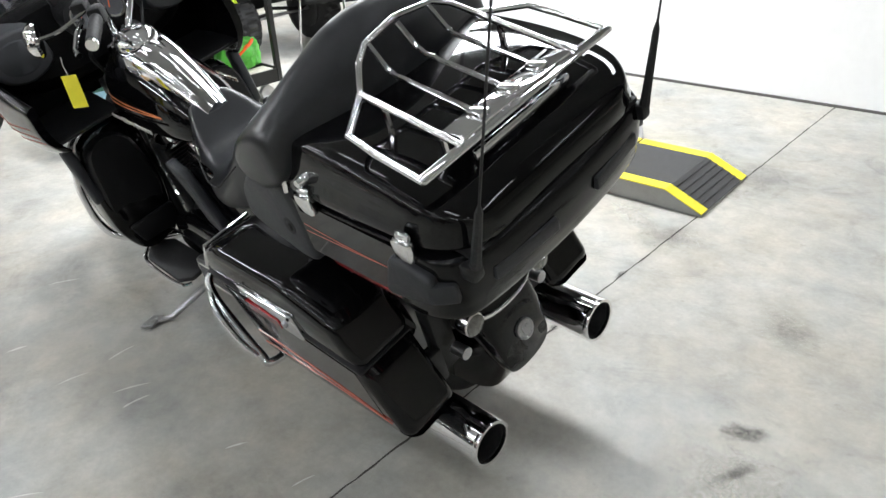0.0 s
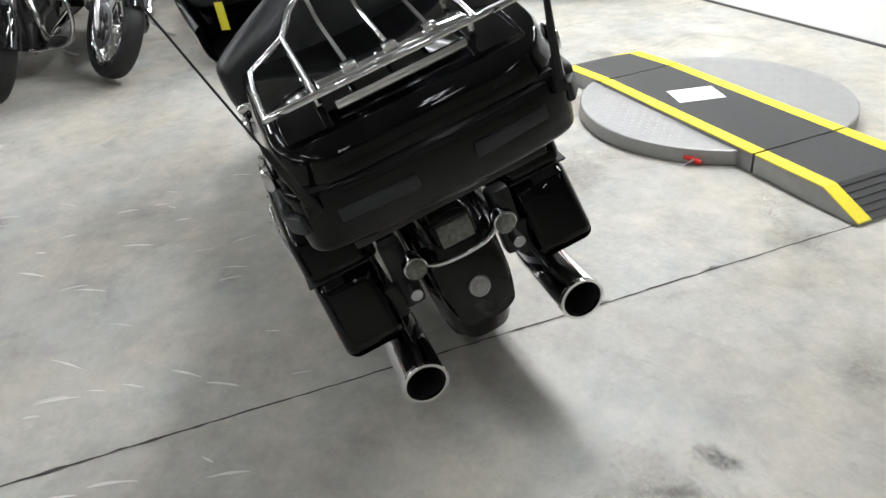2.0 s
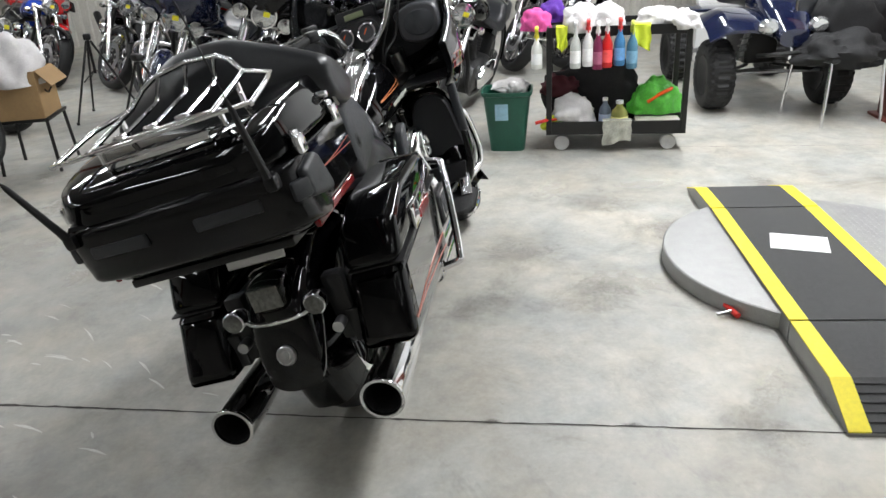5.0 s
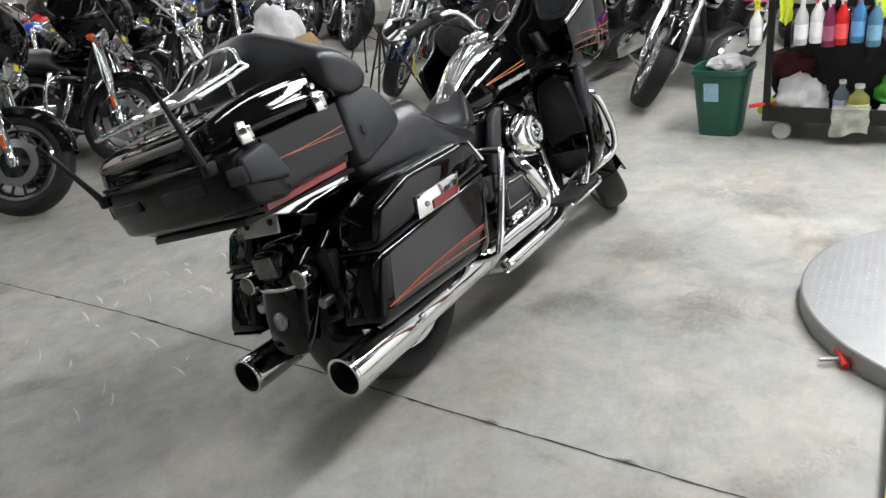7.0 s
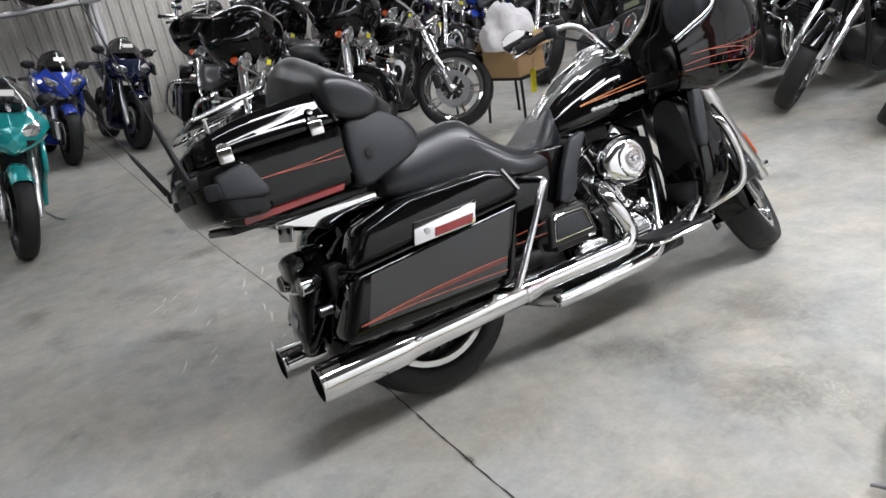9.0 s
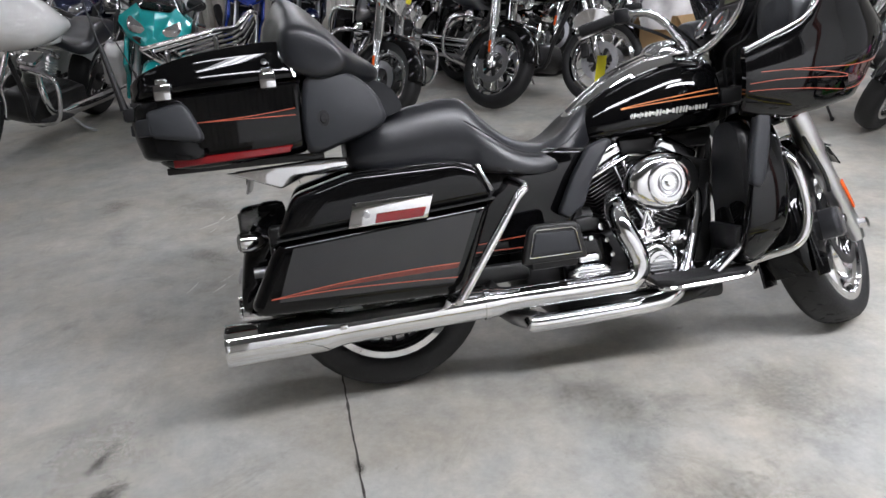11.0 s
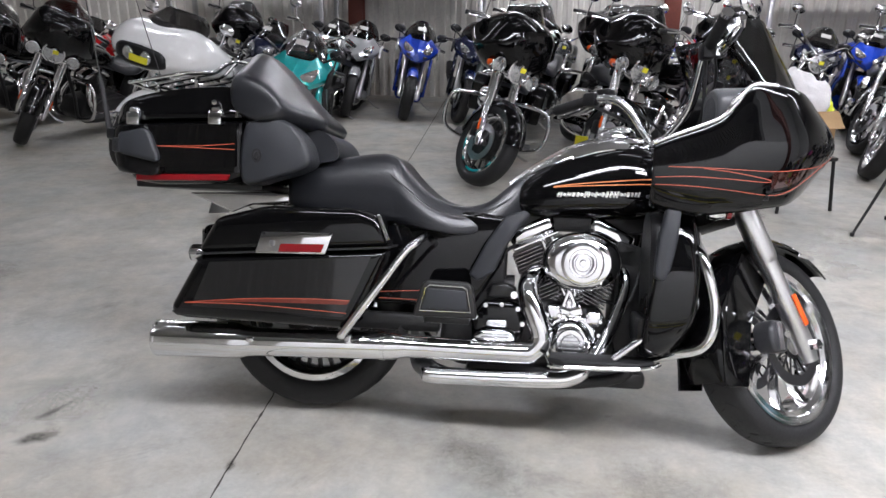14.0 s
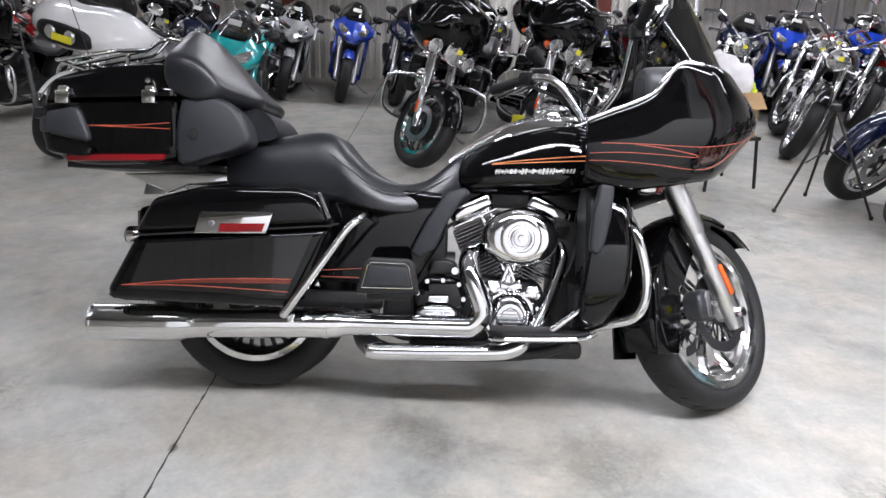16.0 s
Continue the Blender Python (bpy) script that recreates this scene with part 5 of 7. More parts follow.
# lower fairings and crash bar
def lower(s):
    m = Matrix.Diagonal((1, s * 0.85, 1, 1)) @ Matrix.Translation((-0.025, 0, 0.012))
    def rg(z, x0, x1, y0, y1):
        return [V(x, y, z) for x, y in ((x1 - 0.02, y0), (x1, (y0 + y1) / 2), (x1 - 0.035, y1 - 0.02), (x1 - 0.07, y1), (x0 + 0.02, y1), (x0, y1 - 0.02), (x0, (y0 + y1) / 2), (x0 + 0.02, y0))]
    lw = part("lower_fairing", sloft([rg(0.265, 1.15, 1.21, 0.22, 0.30), rg(0.285, 1.13, 1.25, 0.19, 0.36), rg(0.38, 1.135, 1.31, 0.16, 0.405), rg(0.50, 1.15, 1.325, 0.13, 0.408), rg(0.60, 1.17, 1.32, 0.12, 0.39), rg(0.68, 1.19, 1.31, 0.12, 0.355), rg(0.715, 1.205, 1.29, 0.14, 0.31), rg(0.725, 1.22, 1.27, 0.16, 0.27)], 34, 34), PAINT, bike, "gloss black lower leg fairing", m, angle=60)
    part("glove_door", sloft([[V(1.128 + dx + (z - 0.3) * 0.16, 0.27 + (y * 0.115) * k, z2) for y, z2 in ((-0.9, 0.42), (-1, 0.55), (-0.75, 0.665), (0, 0.70), (0.75, 0.665), (1, 0.55), (1.05, 0.42), (0, 0.40))] for z, dx, k in ((0.5, 0.025, 1.0), (0.5, 0.0, 1.0), (0.5, -0.018, 0.86))], 30, 8), PLASTIC, lw, "dull black glove-box door", m)
    part("vent_door", plate([(0.18, 0.30), (0.345, 0.31), (0.37, 0.39), (0.17, 0.39)], 1.116, 1.14, 0.01, 2, "x"), PLASTIC, lw, "", m)
    part("edge_trim", plate([(1.175, 0.715), (1.222, 0.712), (1.215, 0.62), (1.198, 0.535), (1.18, 0.50), (1.150, 0.51), (1.150, 0.55), (1.157, 0.62)], 0.378, 0.421, 0.012), GREYPLASTIC, lw, "flat grey edge moulding", m)
    part("crash_bar", tube([(1.21, 0.10, 0.66), (1.255, 0.25, 0.63), (1.285, 0.36, 0.595), (1.305, 0.40, 0.55), (1.332, 0.412, 0.45), (1.332, 0.412, 0.37), (1.305, 0.395, 0.315), (1.24, 0.34, 0.285), (1.18, 0.24, 0.25), (1.12, 0.12, 0.22)], 0.016, 14, 60), CHROME, bike, "chrome engine guard bar", m)


lower(-1)
lower(1)


# shark-nose fairing
def fairing():
    def rg(x, z0, z1, hw, tw, keel=0.55):
        """Across section: broad shoulders, keel below."""
        h = z1 - z0
        half = ((keel * hw, 0.0), ((0.835 + 0.155 * keel) * hw, 0.15), (hw, 0.36), (hw - 0.32 * (hw - tw), 0.64), (tw + 0.15 * (hw - tw), 0.90), (tw * 0.6, 1.0))
        return [V(x, -y, z0 + h * f) for y, f in half] + [V(x, 0, z1 + h * 0.02)] + [V(x, y, z0 + h * f) for y, f in half[::-1]] + [V(x, 0, z0 - h * 0.02)]
    def wrap(s):
        """One flank: an outer skin with an inner return, swept from the rear edge to the nose."""
        def fl(x, z0, z1, hw, top, keel):
            h = z1 - z0
            o = [(hw - keel, z0), (hw - 0.25 * keel, z0 + 0.25 * h), (hw, z0 + 0.5 * h), (hw - 0.25 * top, z0 + 0.78 * h), (hw - top, z1)]
            i = [(y - 0.03, z + 0.006 * (1 - k)) for k, (y, z) in enumerate(o[::-1])]
            return [V(x, s * y, z) for y, z in o] + [V(x + 0.004, s * y, z) for y, z in i]
        return sloft([fl(1.095, 0.752, 0.902, 0.432, 0.004, 0.035), fl(1.11, 0.745, 0.908, 0.436, 0.004, 0.035), fl(1.17, 0.734, 0.930, 0.444, 0.004, 0.035), fl(1.25, 0.728, 0.958, 0.452, 0.004, 0.035), fl(1.30, 0.735, 0.988, 0.455, 0.004, 0.035), fl(1.335, 0.740, 1.036, 0.455, 0.004, 0.035), fl(1.372, 0.745, 1.070, 0.453, 0.005, 0.036), fl(1.43, 0.7555, 1.066, 0.448, 0.008, 0.038), fl(1.50, 0.768, 1.057, 0.439, 0.022, 0.05), fl(1.555, 0.793, 1.046, 0.419, 0.057, 0.08), fl(1.61, 0.827, 1.023, 0.376, 0.096, 0.11), fl(1.662, 0.860, 0.991, 0.295, 0.11, 0.11), fl(1.70, 0.880, 0.957, 0.19, 0.085, 0.085), fl(1.722, 0.890, 0.927, 0.08, 0.04, 0.035)], 36, 72)
    nose = part("fairing_nose", sloft([rg(1.425, 0.761, 1.078, 0.4355, 0.428, 0.91), rg(1.455, 0.765, 1.085, 0.4345, 0.424, 0.90), rg(1.50, 0.774, 1.087, 0.429, 0.406, 0.86), rg(1.555, 0.805, 1.075, 0.41, 0.343, 0.78), rg(1.61, 0.838, 1.047, 0.366, 0.253, 0.68), rg(1.662, 0.868, 1.008, 0.283, 0.153, 0.6), rg(1.70, 0.884, 0.968, 0.178, 0.078, 0.55), rg(1.722, 0.888, 0.932, 0.068, 0.023)], 56, 56), PAINT, bike, "gloss black shark-nose fairing", angle=60)
    for s in (-1, 1):
        side = part("fairing_flank", wrap(s), PAINT, nose, "gloss black fairing flank", angle=60)
        skins = [BVHTree.FromPolygons([v.co.copy() for v in o.data.vertices], [tuple(p.vertices) for p in o.data.polygons]) for o in (nose, side)]
        flank = lambda x, z, s: skin_place(skins, x, z, s)
        part("speaker_pod", sloft([[V(x, s * (0.305 + y * k), 1.0 + z * k) for y, z in ((-0.10, -0.055), (-0.105, 0.02), (-0.09, 0.065), (0.0, 0.08), (0.08, 0.06), (0.10, 0.02), (0.085, -0.055), (0, -0.085))] for x, k in ((1.46, 1.05), (1.40, 1.05), (1.305, 1.0), (1.285, 0.94), (1.280, 0.86))], 26, 14), POD, nose, "grey speaker housing")
        part("speaker_grille", lathe([(0, -0.006), (0.05, -0.005), (0.056, 0.0), (0.056, 0.01), (0, 0.01)], (1.281, s * 0.305, 1.0), "x", 28, cap=False, rx=1.4), CLOTHGREY, nose, "dark grey cloth speaker grille")
        if s < 0:
            part("grip_bar", tube([(1.096, s * 0.425, 0.908), (1.17, s * 0.436, 0.936), (1.25, s * 0.444, 0.966), (1.295, s * 0.447, 0.990), (1.33, s * 0.447, 1.035), (1.355, s * 0.445, 1.062), (1.385, s * 0.442, 1.074), (1.44, s * 0.436, 1.072)], [0.006] * 10 + [0.007, 0.010, 0.012, 0.012, 0.010, 0.007] + [0.006] * 8, 10, 24), CHROME, nose, "chrome fairing edge trim")
            part("hand_hold", rbox((1.318, s * 0.452, 1.018), (0.045, 0.006, 0.014), 0.004, 2, (0, -48, 0)), DARK, nose, "dark slot in the chrome trim")
        part("inner_cover", plate([(1.125, s * 0.14), (1.44, s * 0.12), (1.44, s * 0.415), (1.12, s * 0.405)], 0.757, 0.768, 0.003, 1, "z"), PLASTIC, nose, "black inner cover under the fairing")
        part("fairing_mount", rbox((1.26, s * 0.09, 0.79), (0.12, 0.03, 0.06), 0.01), ENGINE, nose)
        for pts in ([(1.14, 0.842), (1.25, 0.841), (1.36, 0.838), (1.46, 0.838), (1.56, 0.852), (1.63, 0.872), (1.690, 0.90)], [(1.105, 0.812), (1.20, 0.816), (1.32, 0.812), (1.42, 0.807), (1.438, 0.811), (1.41, 0.818), (1.33, 0.830), (1.24, 0.839)], [(1.105, 0.792), (1.20, 0.790), (1.32, 0.782), (1.44, 0.772), (1.50, 0.788), (1.57, 0.830), (1.64, 0.872), (1.690, 0.899)]):
            part("pinstripe", tube([flank(x, z, s) for x, z in crom2(pts, 34)], 0.0013, 4), STRIPE, nose, "orange flame pinstripe")
        top, low = crom2([(1.44, 0.836), (1.50, 0.842), (1.56, 0.851), (1.63, 0.871), (1.688, 0.896)], 14), crom2([(1.44, 0.774), (1.50, 0.79), (1.57, 0.83), (1.64, 0.869), (1.688, 0.893)], 14)
        rows = [[flank(a[0] + (b[0] - a[0]) * k / 4, a[1] + (b[1] - a[1]) * k / 4, s) + V(0, -s * 0.0004, 0) for k in range(5)] for a, b in zip(top, low)]
        part("flame_panel", skin(bmesh.new(), [r + [q - V(0, s * 0.002, 0) for q in r[::-1]] for r in rows]), mat("oxblood_paint", (0.028, 0.009, 0.007), 0.1, 0, 0.1, 8, coat=1.0), nose, "dark oxblood flame fill")
    part("inner_dash", sloft([rg(1.47, 0.80, 1.09, 0.41, 0.36), rg(1.41, 0.83, 1.09, 0.38, 0.33), rg(1.37, 0.87, 1.08, 0.34, 0.30)], 40, 8), PLASTIC, nose, "black inner fairing panel")
    ws = bmesh.new()
    rows = []
    for i in range(13):
        v = i / 12
        hw = 0.385 * (1 - 0.42 * v ** 1.6)
        row = []
        for j in range(21):
            u = -1 + j / 10
            x = 1.66 - 0.145 * v - 0.25 * u * u
            row.append(V(x, u * hw, 1.055 + 0.28 * v * (1 - 0.10 * u * u) - 0.02 * (1 - abs(u)) * (1 - v)))
        rows.append(row)
    rings = [r + [q + V(-0.0045, 0, -0.001) for q in r[::-1]] for r in rows]
    skin(ws, rings)
    sc = part("windscreen", ws, SMOKE, nose, "dark smoked windscreen", angle=50)
    part("screen_trim", tube([V(1.66 - 0.25 * u * u, u * 0.387, 1.055 - 0.02 * (1 - abs(u))) for u in [-1 + k / 10 for k in range(21)]], 0.008, 6), PLASTIC, nose)
    # gauges, radio
    pod = part("gauge_pod", sloft([[V(1.235 + d * 0.5 + 0.04 * q, y, 1.02 + z + d * 0.12) for y, z, q in ((-0.10, -0.035, 0), (-0.12, 0.02, 0.4), (-0.085, 0.055, 1), (0.0, 0.06, 1), (0.085, 0.055, 1), (0.12, 0.01, 0.4), (0.10, -0.045, 0), (0.0, -0.055, 0))] for d in (0.0, 0.05, 0.12, 0.16)], 30, 12), PLASTIC, nose, "twin gauge housing")
    for y, z in ((-0.056, 1.025), (0.056, 1.025)):
        g = part("gauge", lathe([(0.046, 0.0), (0.046, -0.012), (0.040, -0.014), (0.038, -0.006), (0, -0.006), (0, 0.0)], (0, 0, 0), "x", 28, cap=False), CHROME, nose, "round gauge with chrome bezel", Matrix.Translation((1.243, y, z)) @ Matrix.Rotation(radians(35), 4, "Y"))
        part("gauge_face", lathe([(0, -0.008), (0.037, -0.008), (0.037, -0.005), (0, -0.005)], (0, 0, 0), "x", 24, cap=False), GREYPLASTIC, g, "dark dial face", Matrix.Translation((1.243, y, z)) @ Matrix.Rotation(radians(35), 4, "Y"))
        part("needle", rbox((-0.009, 0.006, 0.008), (0.001, 0.003, 0.03), 0, 1, (30, 0, 0)), ORANGE, g, "", Matrix.Translation((1.243, y, z)) @ Matrix.Rotation(radians(35), 4, "Y"))
    rad = part("radio", rbox((1.345, 0.0, 1.10), (0.04, 0.21, 0.075), 0.012, 2, (0, 20, 0)), PLASTIC, nose, "black radio unit")
    part("radio_display", rbox((1.327, 0.005, 1.11), (0.004, 0.10, 0.026), 0.002, 1, (0, 20, 0)), mat("lcd", (0.20, 0.23, 0.12), 0.3), rad, "pale green display")
    for y in (-0.2, -0.27, 0.22, 0.29):
        part("small_gauge", lathe([(0, -0.012), (0.022, -0.012), (0.026, 0.0), (0, 0.0)], (1.352, y, 1.04), "x", 18, cap=False), GREYPLASTIC, nose)
    both("front_indicator", lambda: lathe([(0, 0.045), (0.012, 0.043), (0.024, 0.028), (0.029, 0.0), (0.027, -0.022), (0, -0.024)], (1.327, -0.232, 0.726), "x", 22, cap=False), CHROME, bike, "chrome bullet indicator")
    both("front_indicator_lens", lambda: lathe([(0, 0.058), (0.014, 0.055), (0.025, 0.046), (0.026, 0.032), (0, 0.03)], (1.327, -0.232, 0.726), "x", 20, cap=False), RED, bike, "red-amber lens")
    both("indicator_stalk", lambda: tube([(1.28, -0.08, 0.73), (1.32, -0.215, 0.727)], 0.009, 8), CHROME, bike)


def crom2(pts, n):
    return [(p.x, p.z) for p in crom([V(a, 0, b) for a, b in pts], n)]


def skin_place(skins, x, z, s):
    """A place on the fairing's outer skin, a hair proud of it."""
    found = [h[0].y for h in (t.ray_cast(V(x, s * 0.8, z), V(0, -s, 0)) for t in skins) if h[0]]
    return V(x, s * (max(s * y for y in found) if found else 0.4) + s * 0.0012, z)


fairing()
# the fairing with all it carries is drawn in a little towards the middle
SLIM = Matrix.Diagonal((1, 0.9, 1, 1))
for ob in [o for o in bike.children_recursive if o.name.startswith("fairing_nose") or (o.parent and o.parent.name.startswith("fairing_nose")) or (o.parent and o.parent.parent and o.parent.parent.name.startswith("fairing_nose"))]:
    ob.data.transform(SLIM)


# handlebar, grips, mirrors, levers (turned with the fork)
def bars():
    """The bar turned to the left stop: the left grip swept back, the right one drawn in to the fairing."""
    left = [V(1.165, 0.015, 0.94), V(1.14, 0.02, 0.975), V(1.08, 0.035, 1.055), V(1.03, 0.055, 1.092), V(0.98, 0.08, 1.098), V(0.93, 0.11, 1.090), V(0.825, 0.185, 1.066)]
    right = [V(1.165, -0.02, 0.94), V(1.205, -0.06, 0.965), V(1.25, -0.13, 1.035), V(1.264, -0.18, 1.12), V(1.266, -0.22, 1.175), V(1.272, -0.27, 1.205), V(1.285, -0.38, 1.265)]
    part("handlebar", tube(left[::-1] + right, 0.0135, 12, 70), CHROME, bike, "wide chrome handlebar")
    for s, pts, mc in ((1, left, V(0.918, 0.286, 1.113)), (-1, right, V(1.375, -0.29, 1.325))):
        a, b = pts[-2], pts[-1]
        d = (b - a).normalized()
        f = V(d.y, -d.x, 0) * s if s > 0 else V(-d.y, d.x, 0)
        f = f.normalized()
        g = part("grip", tube([a + (b - a) * (k / 16) for k in range(17)], [0.0195 if k % 2 else 0.0170 for k in range(17)], 14), RUBBER, bike, "ribbed black grip")
        part("grip_end", tube([b, b + d * 0.012], 0.018, 14), CHROME, g)
        yaw = math.degrees(math.atan2(d.y, d.x))
        part("switch_box", rbox(a - d * 0.025, (0.055, 0.045, 0.05), 0.012, 2, (0, 0, yaw)), PLASTIC, bike, "black switch housing")
        part("control_lever", tube([a - d * 0.02 + f * 0.045, a + d * 0.04 + f * 0.06 - V(0, 0, 0.008), b - d * 0.02 + f * 0.06 - V(0, 0, 0.014), b + d * 0.015 + f * 0.045 - V(0, 0, 0.016)], [0.008, 0.008, 0.007, 0.010], 8), CHROME, bike, "chrome control lever")
        part("fluid_box", rbox(a - d * 0.06 + f * 0.045 + V(0, 0, 0.02), (0.06, 0.045, 0.03), 0.009, 2, (0, 0, yaw)), CHROME if s < 0 else PLASTIC, bike)
        part("mirror_stalk", tube([a - d * 0.03 + f * 0.03 + V(0, 0, 0.015), a * 0.5 + mc * 0.5 + f * 0.03, mc + f * 0.014], 0.0055, 8, 14), CHROME, bike, "thin chrome stalk")
        rot = Matrix.Rotation(math.atan2(f.y, f.x) + (0.25 if s > 0 else -0.75), 4, "Z") @ Matrix.Rotation(radians(-8), 4, "Y")
        mi = part("mirror", lathe([(0, 0.03), (0.03, 0.026), (0.042, 0.014), (0.047, 0.0), (0.045, -0.006), (0, -0.006)], (0, 0, 0), "x", 30, cap=False, rx=1.55), CHROME, bike, "chrome teardrop mirror", Matrix.Translation(mc) @ rot)
        part("mirror_glass", lathe([(0, -0.0085), (0.042, -0.008), (0.0425, -0.005), (0, -0.005)], (0, 0, 0), "x", 30, cap=False, rx=1.55), mat("mirror_glass", (0.8, 0.8, 0.8), 0.02, 1.0, 0.0), mi, "mirror glass", Matrix.Translation(mc) @ rot)
        part("cable", tube([a - d * 0.04 + f * 0.03, pts[3] + V(0.05, 0, -0.02), V(1.27, s * 0.08, 0.93), V(1.28, s * 0.05, 0.80)], 0.0045, 6, 20), RUBBER, bike)
        part("cable", tube([a - d * 0.03 + V(0, 0, -0.02), pts[2] + V(0.03, s * 0.03, -0.05), V(1.22, s * 0.10, 0.92), V(1.25, s * 0.05, 0.80)], 0.0055, 6, 20), RUBBER, bike)
    part("riser", rbox((1.175, 0, 0.915), (0.05, 0.11, 0.07), 0.012, 2, (0, 0, 35)), CHROME, bike, "chrome bar clamp")


bars()
# the frame ahead of the saddlebags is built long: draw everything but the steered front end in to the true wheelbase
STEERED = ("front_wheel", "front_mudguard", "mudguard_skirt", "guard_badge", "fork_leg", "fork_cover", "brake_caliper", "brake_hose", "triple_clamp", "fork_nacelle")
for ob in bike.children_recursive:
    top = ob
    while top.parent is not bike:
        top = top.parent
    if top.name.startswith(("trunk_base", "trunk_floor", "aerial")):
        ob.data.transform(Matrix.Translation((-0.020, 0, 0)))
    if not top.name.startswith(STEERED):
        for v in ob.data.vertices:
            if v.co.x > 0.3:
                v.co.x = 0.3 + (v.co.x - 0.3) * 0.935

tag = thing("price_tag", "yellow card tag hanging from the clutch lever", "tag", pose(1.052, 0.922, 0.835, 0, 8, 30))
part("card", rbox((0, 0, 0), (0.055, 0.0015, 0.095), 0.0005, 1), YELLOW, tag)
part("string", tube([(0, 0, 0.045), (0.005, 0, 0.075), (0, 0, 0.10)], 0.0012, 4), PALE, tag)


# ---- the other motorcycles ----
def paint(name, c, metal=0.1):
    return mat(name, c, 0.12, metal, 0.04 if min(c) > 0.3 else 0.15, 2, coat=1.0, rvar=0.02)


BLUE = paint("blue_paint", (0.012, 0.05, 0.42))
NAVY = paint("navy_paint", (0.004, 0.008, 0.035))
SILVER = paint("silver_paint", (0.48, 0.49, 0.50), 0.5)
TEAL = paint("teal_paint", (0.01, 0.36, 0.36))
WHITE = paint("white_paint", (0.84, 0.84, 0.83), 0.0)
REDP = paint("red_paint", (0.42, 0.01, 0.012))
YELP = paint("yellow_paint", (0.70, 0.62, 0.02))


def motorcycle(kind, body, label, m, steer=18, lean=13, wheelstyle="mag", trim=None, trunk=False, n=30, group=""):
    """A parked machine of the given kind, front tyre at the pose's origin. Kinds: tourer, shark, cruiser, sport."""
    rng = random.Random(len(label) * 7 + int(steer))
    sport = kind == "sport"
    R = 0.30 if sport else 0.325
    rim = 0.215 if sport else 0.245 if kind == "cruiser" else 0.225
    wf, wr = (0.12, 0.18) if sport else (0.125, 0.16)
    base = 1.40 if sport else 1.60
    rake = 24 if sport else 30 if kind == "cruiser" else 26
    t = thing("motorcycle", label, "motorcycle", m @ pose(0, 0, 0.004, -lean) @ Matrix.Translation((-base, 0, 0)), group)
    ax = V(base, 0, R)
    d = V(-math.sin(radians(rake)), 0, math.cos(radians(rake)))
    S = Matrix.Translation(ax) @ Matrix.Rotation(radians(steer), 4, d) @ Matrix.Translation(-ax)
    bright = ENGINE if sport else CHROME
    P = lambda name, bm, mt, lab="", xf=None, parent=None, **k: part(name, bm, mt, parent or t, lab, xf, **k)
    wheel("front_wheel", t, ax, R, rim, wf, wheelstyle, S, ENGINE if sport else CHROME, True, n)
    wheel("rear_wheel", t, (0, 0, R), R, rim * 0.95, wr, "five" if sport else "slot", None, ENGINE if sport else CHROME, False, n)
    top = 0.55 if sport else 0.62
    for s in (-1, 1):
        a = ax + V(0, s * 0.105, 0)
        P("fork_leg", tube([a - d * 0.04, a, a + d * 0.28, a + d * 0.29, a + d * top], [0.02, 0.03, 0.03, 0.024, 0.024], 12), CHROME if not sport else ALU, "bright fork leg", S)
        if kind in ("tourer", "shark"):
            P("fork_cover", tube([a + d * 0.27, a + d * 0.60], 0.037, 12), CHROME, "", S)
            P("fork_reflector", rbox(a + d * 0.12 + V(0, s * 0.033, 0), (0.02, 0.006, 0.09), 0.003, 1, (0, -rake, 0)), ORANGE, "amber reflector", S)
        P("brake_caliper", rbox(ax + V(-0.13, s * 0.085, 0.05), (0.06, 0.05, 0.11), 0.012, 2, (0, -20, 0)), ENGINE, "", S)
    P("fork_yoke", rbox(ax + d * (top - 0.04), (0.06, 0.26, 0.045), 0.012, 2, (0, -rake, 0)), bright, "", S)
    if kind in ("tourer", "shark"):
        P("front_mudguard", arc_shell(ax, R + 0.035, 0.16, 40 if kind == "shark" else 20, 185, 0.07, 26, 11), body, "painted deep front mudguard", S)
        P("mudguard_trim", tube([ax + V((R + 0.038) * math.cos(a), 0.0, (R + 0.038) * math.sin(a)) for a in [radians(22 + 5 * k) for k in range(8)]], 0.005, 6), CHROME, "", S)
    else:
        P("front_mudguard", arc_shell(ax, R + 0.025, 0.135, 50 if sport else 40, 150, 0.045, 18, 9), body if sport else PAINT, "short front mudguard", S)
    hz = ax + d * (0.60 if sport else 0.62 if kind == "tourer" else 0.57)
    # engine and frame
    P("crankcase", plate([(0.45, 0.2), (base - 0.55, 0.18), (base - 0.48, 0.26), (base - 0.55, 0.4), (0.6, 0.44), (0.42, 0.36)], -0.14, 0.14, 0.03, 2), ENGINE, "dark engine case")
    if not sport:
        for ang, x in ((-22, 0.80), (22, 0.80)):
            mm = Matrix.Translation((x, 0, 0.36)) @ Matrix.Rotation(radians(ang), 4, "Y")
            prof = [(0.05, 0.0)]
            for q in range(9):
                z = 0.05 + 0.022 * q
                prof += [(0.055, z), (0.085, z + 0.003), (0.085, z + 0.009), (0.055, z + 0.012)]
            P("cylinder", lathe(prof + [(0.05, 0.27)], (0, 0, 0), "z", 14), ALU if body is not PAINT else ENGINE, "finned cylinder", mm, angle=20)
            P("rocker_cover", rbox((0, 0, 0.29), (0.15, 0.14, 0.05), 0.02, 2), CHROME, "", mm)
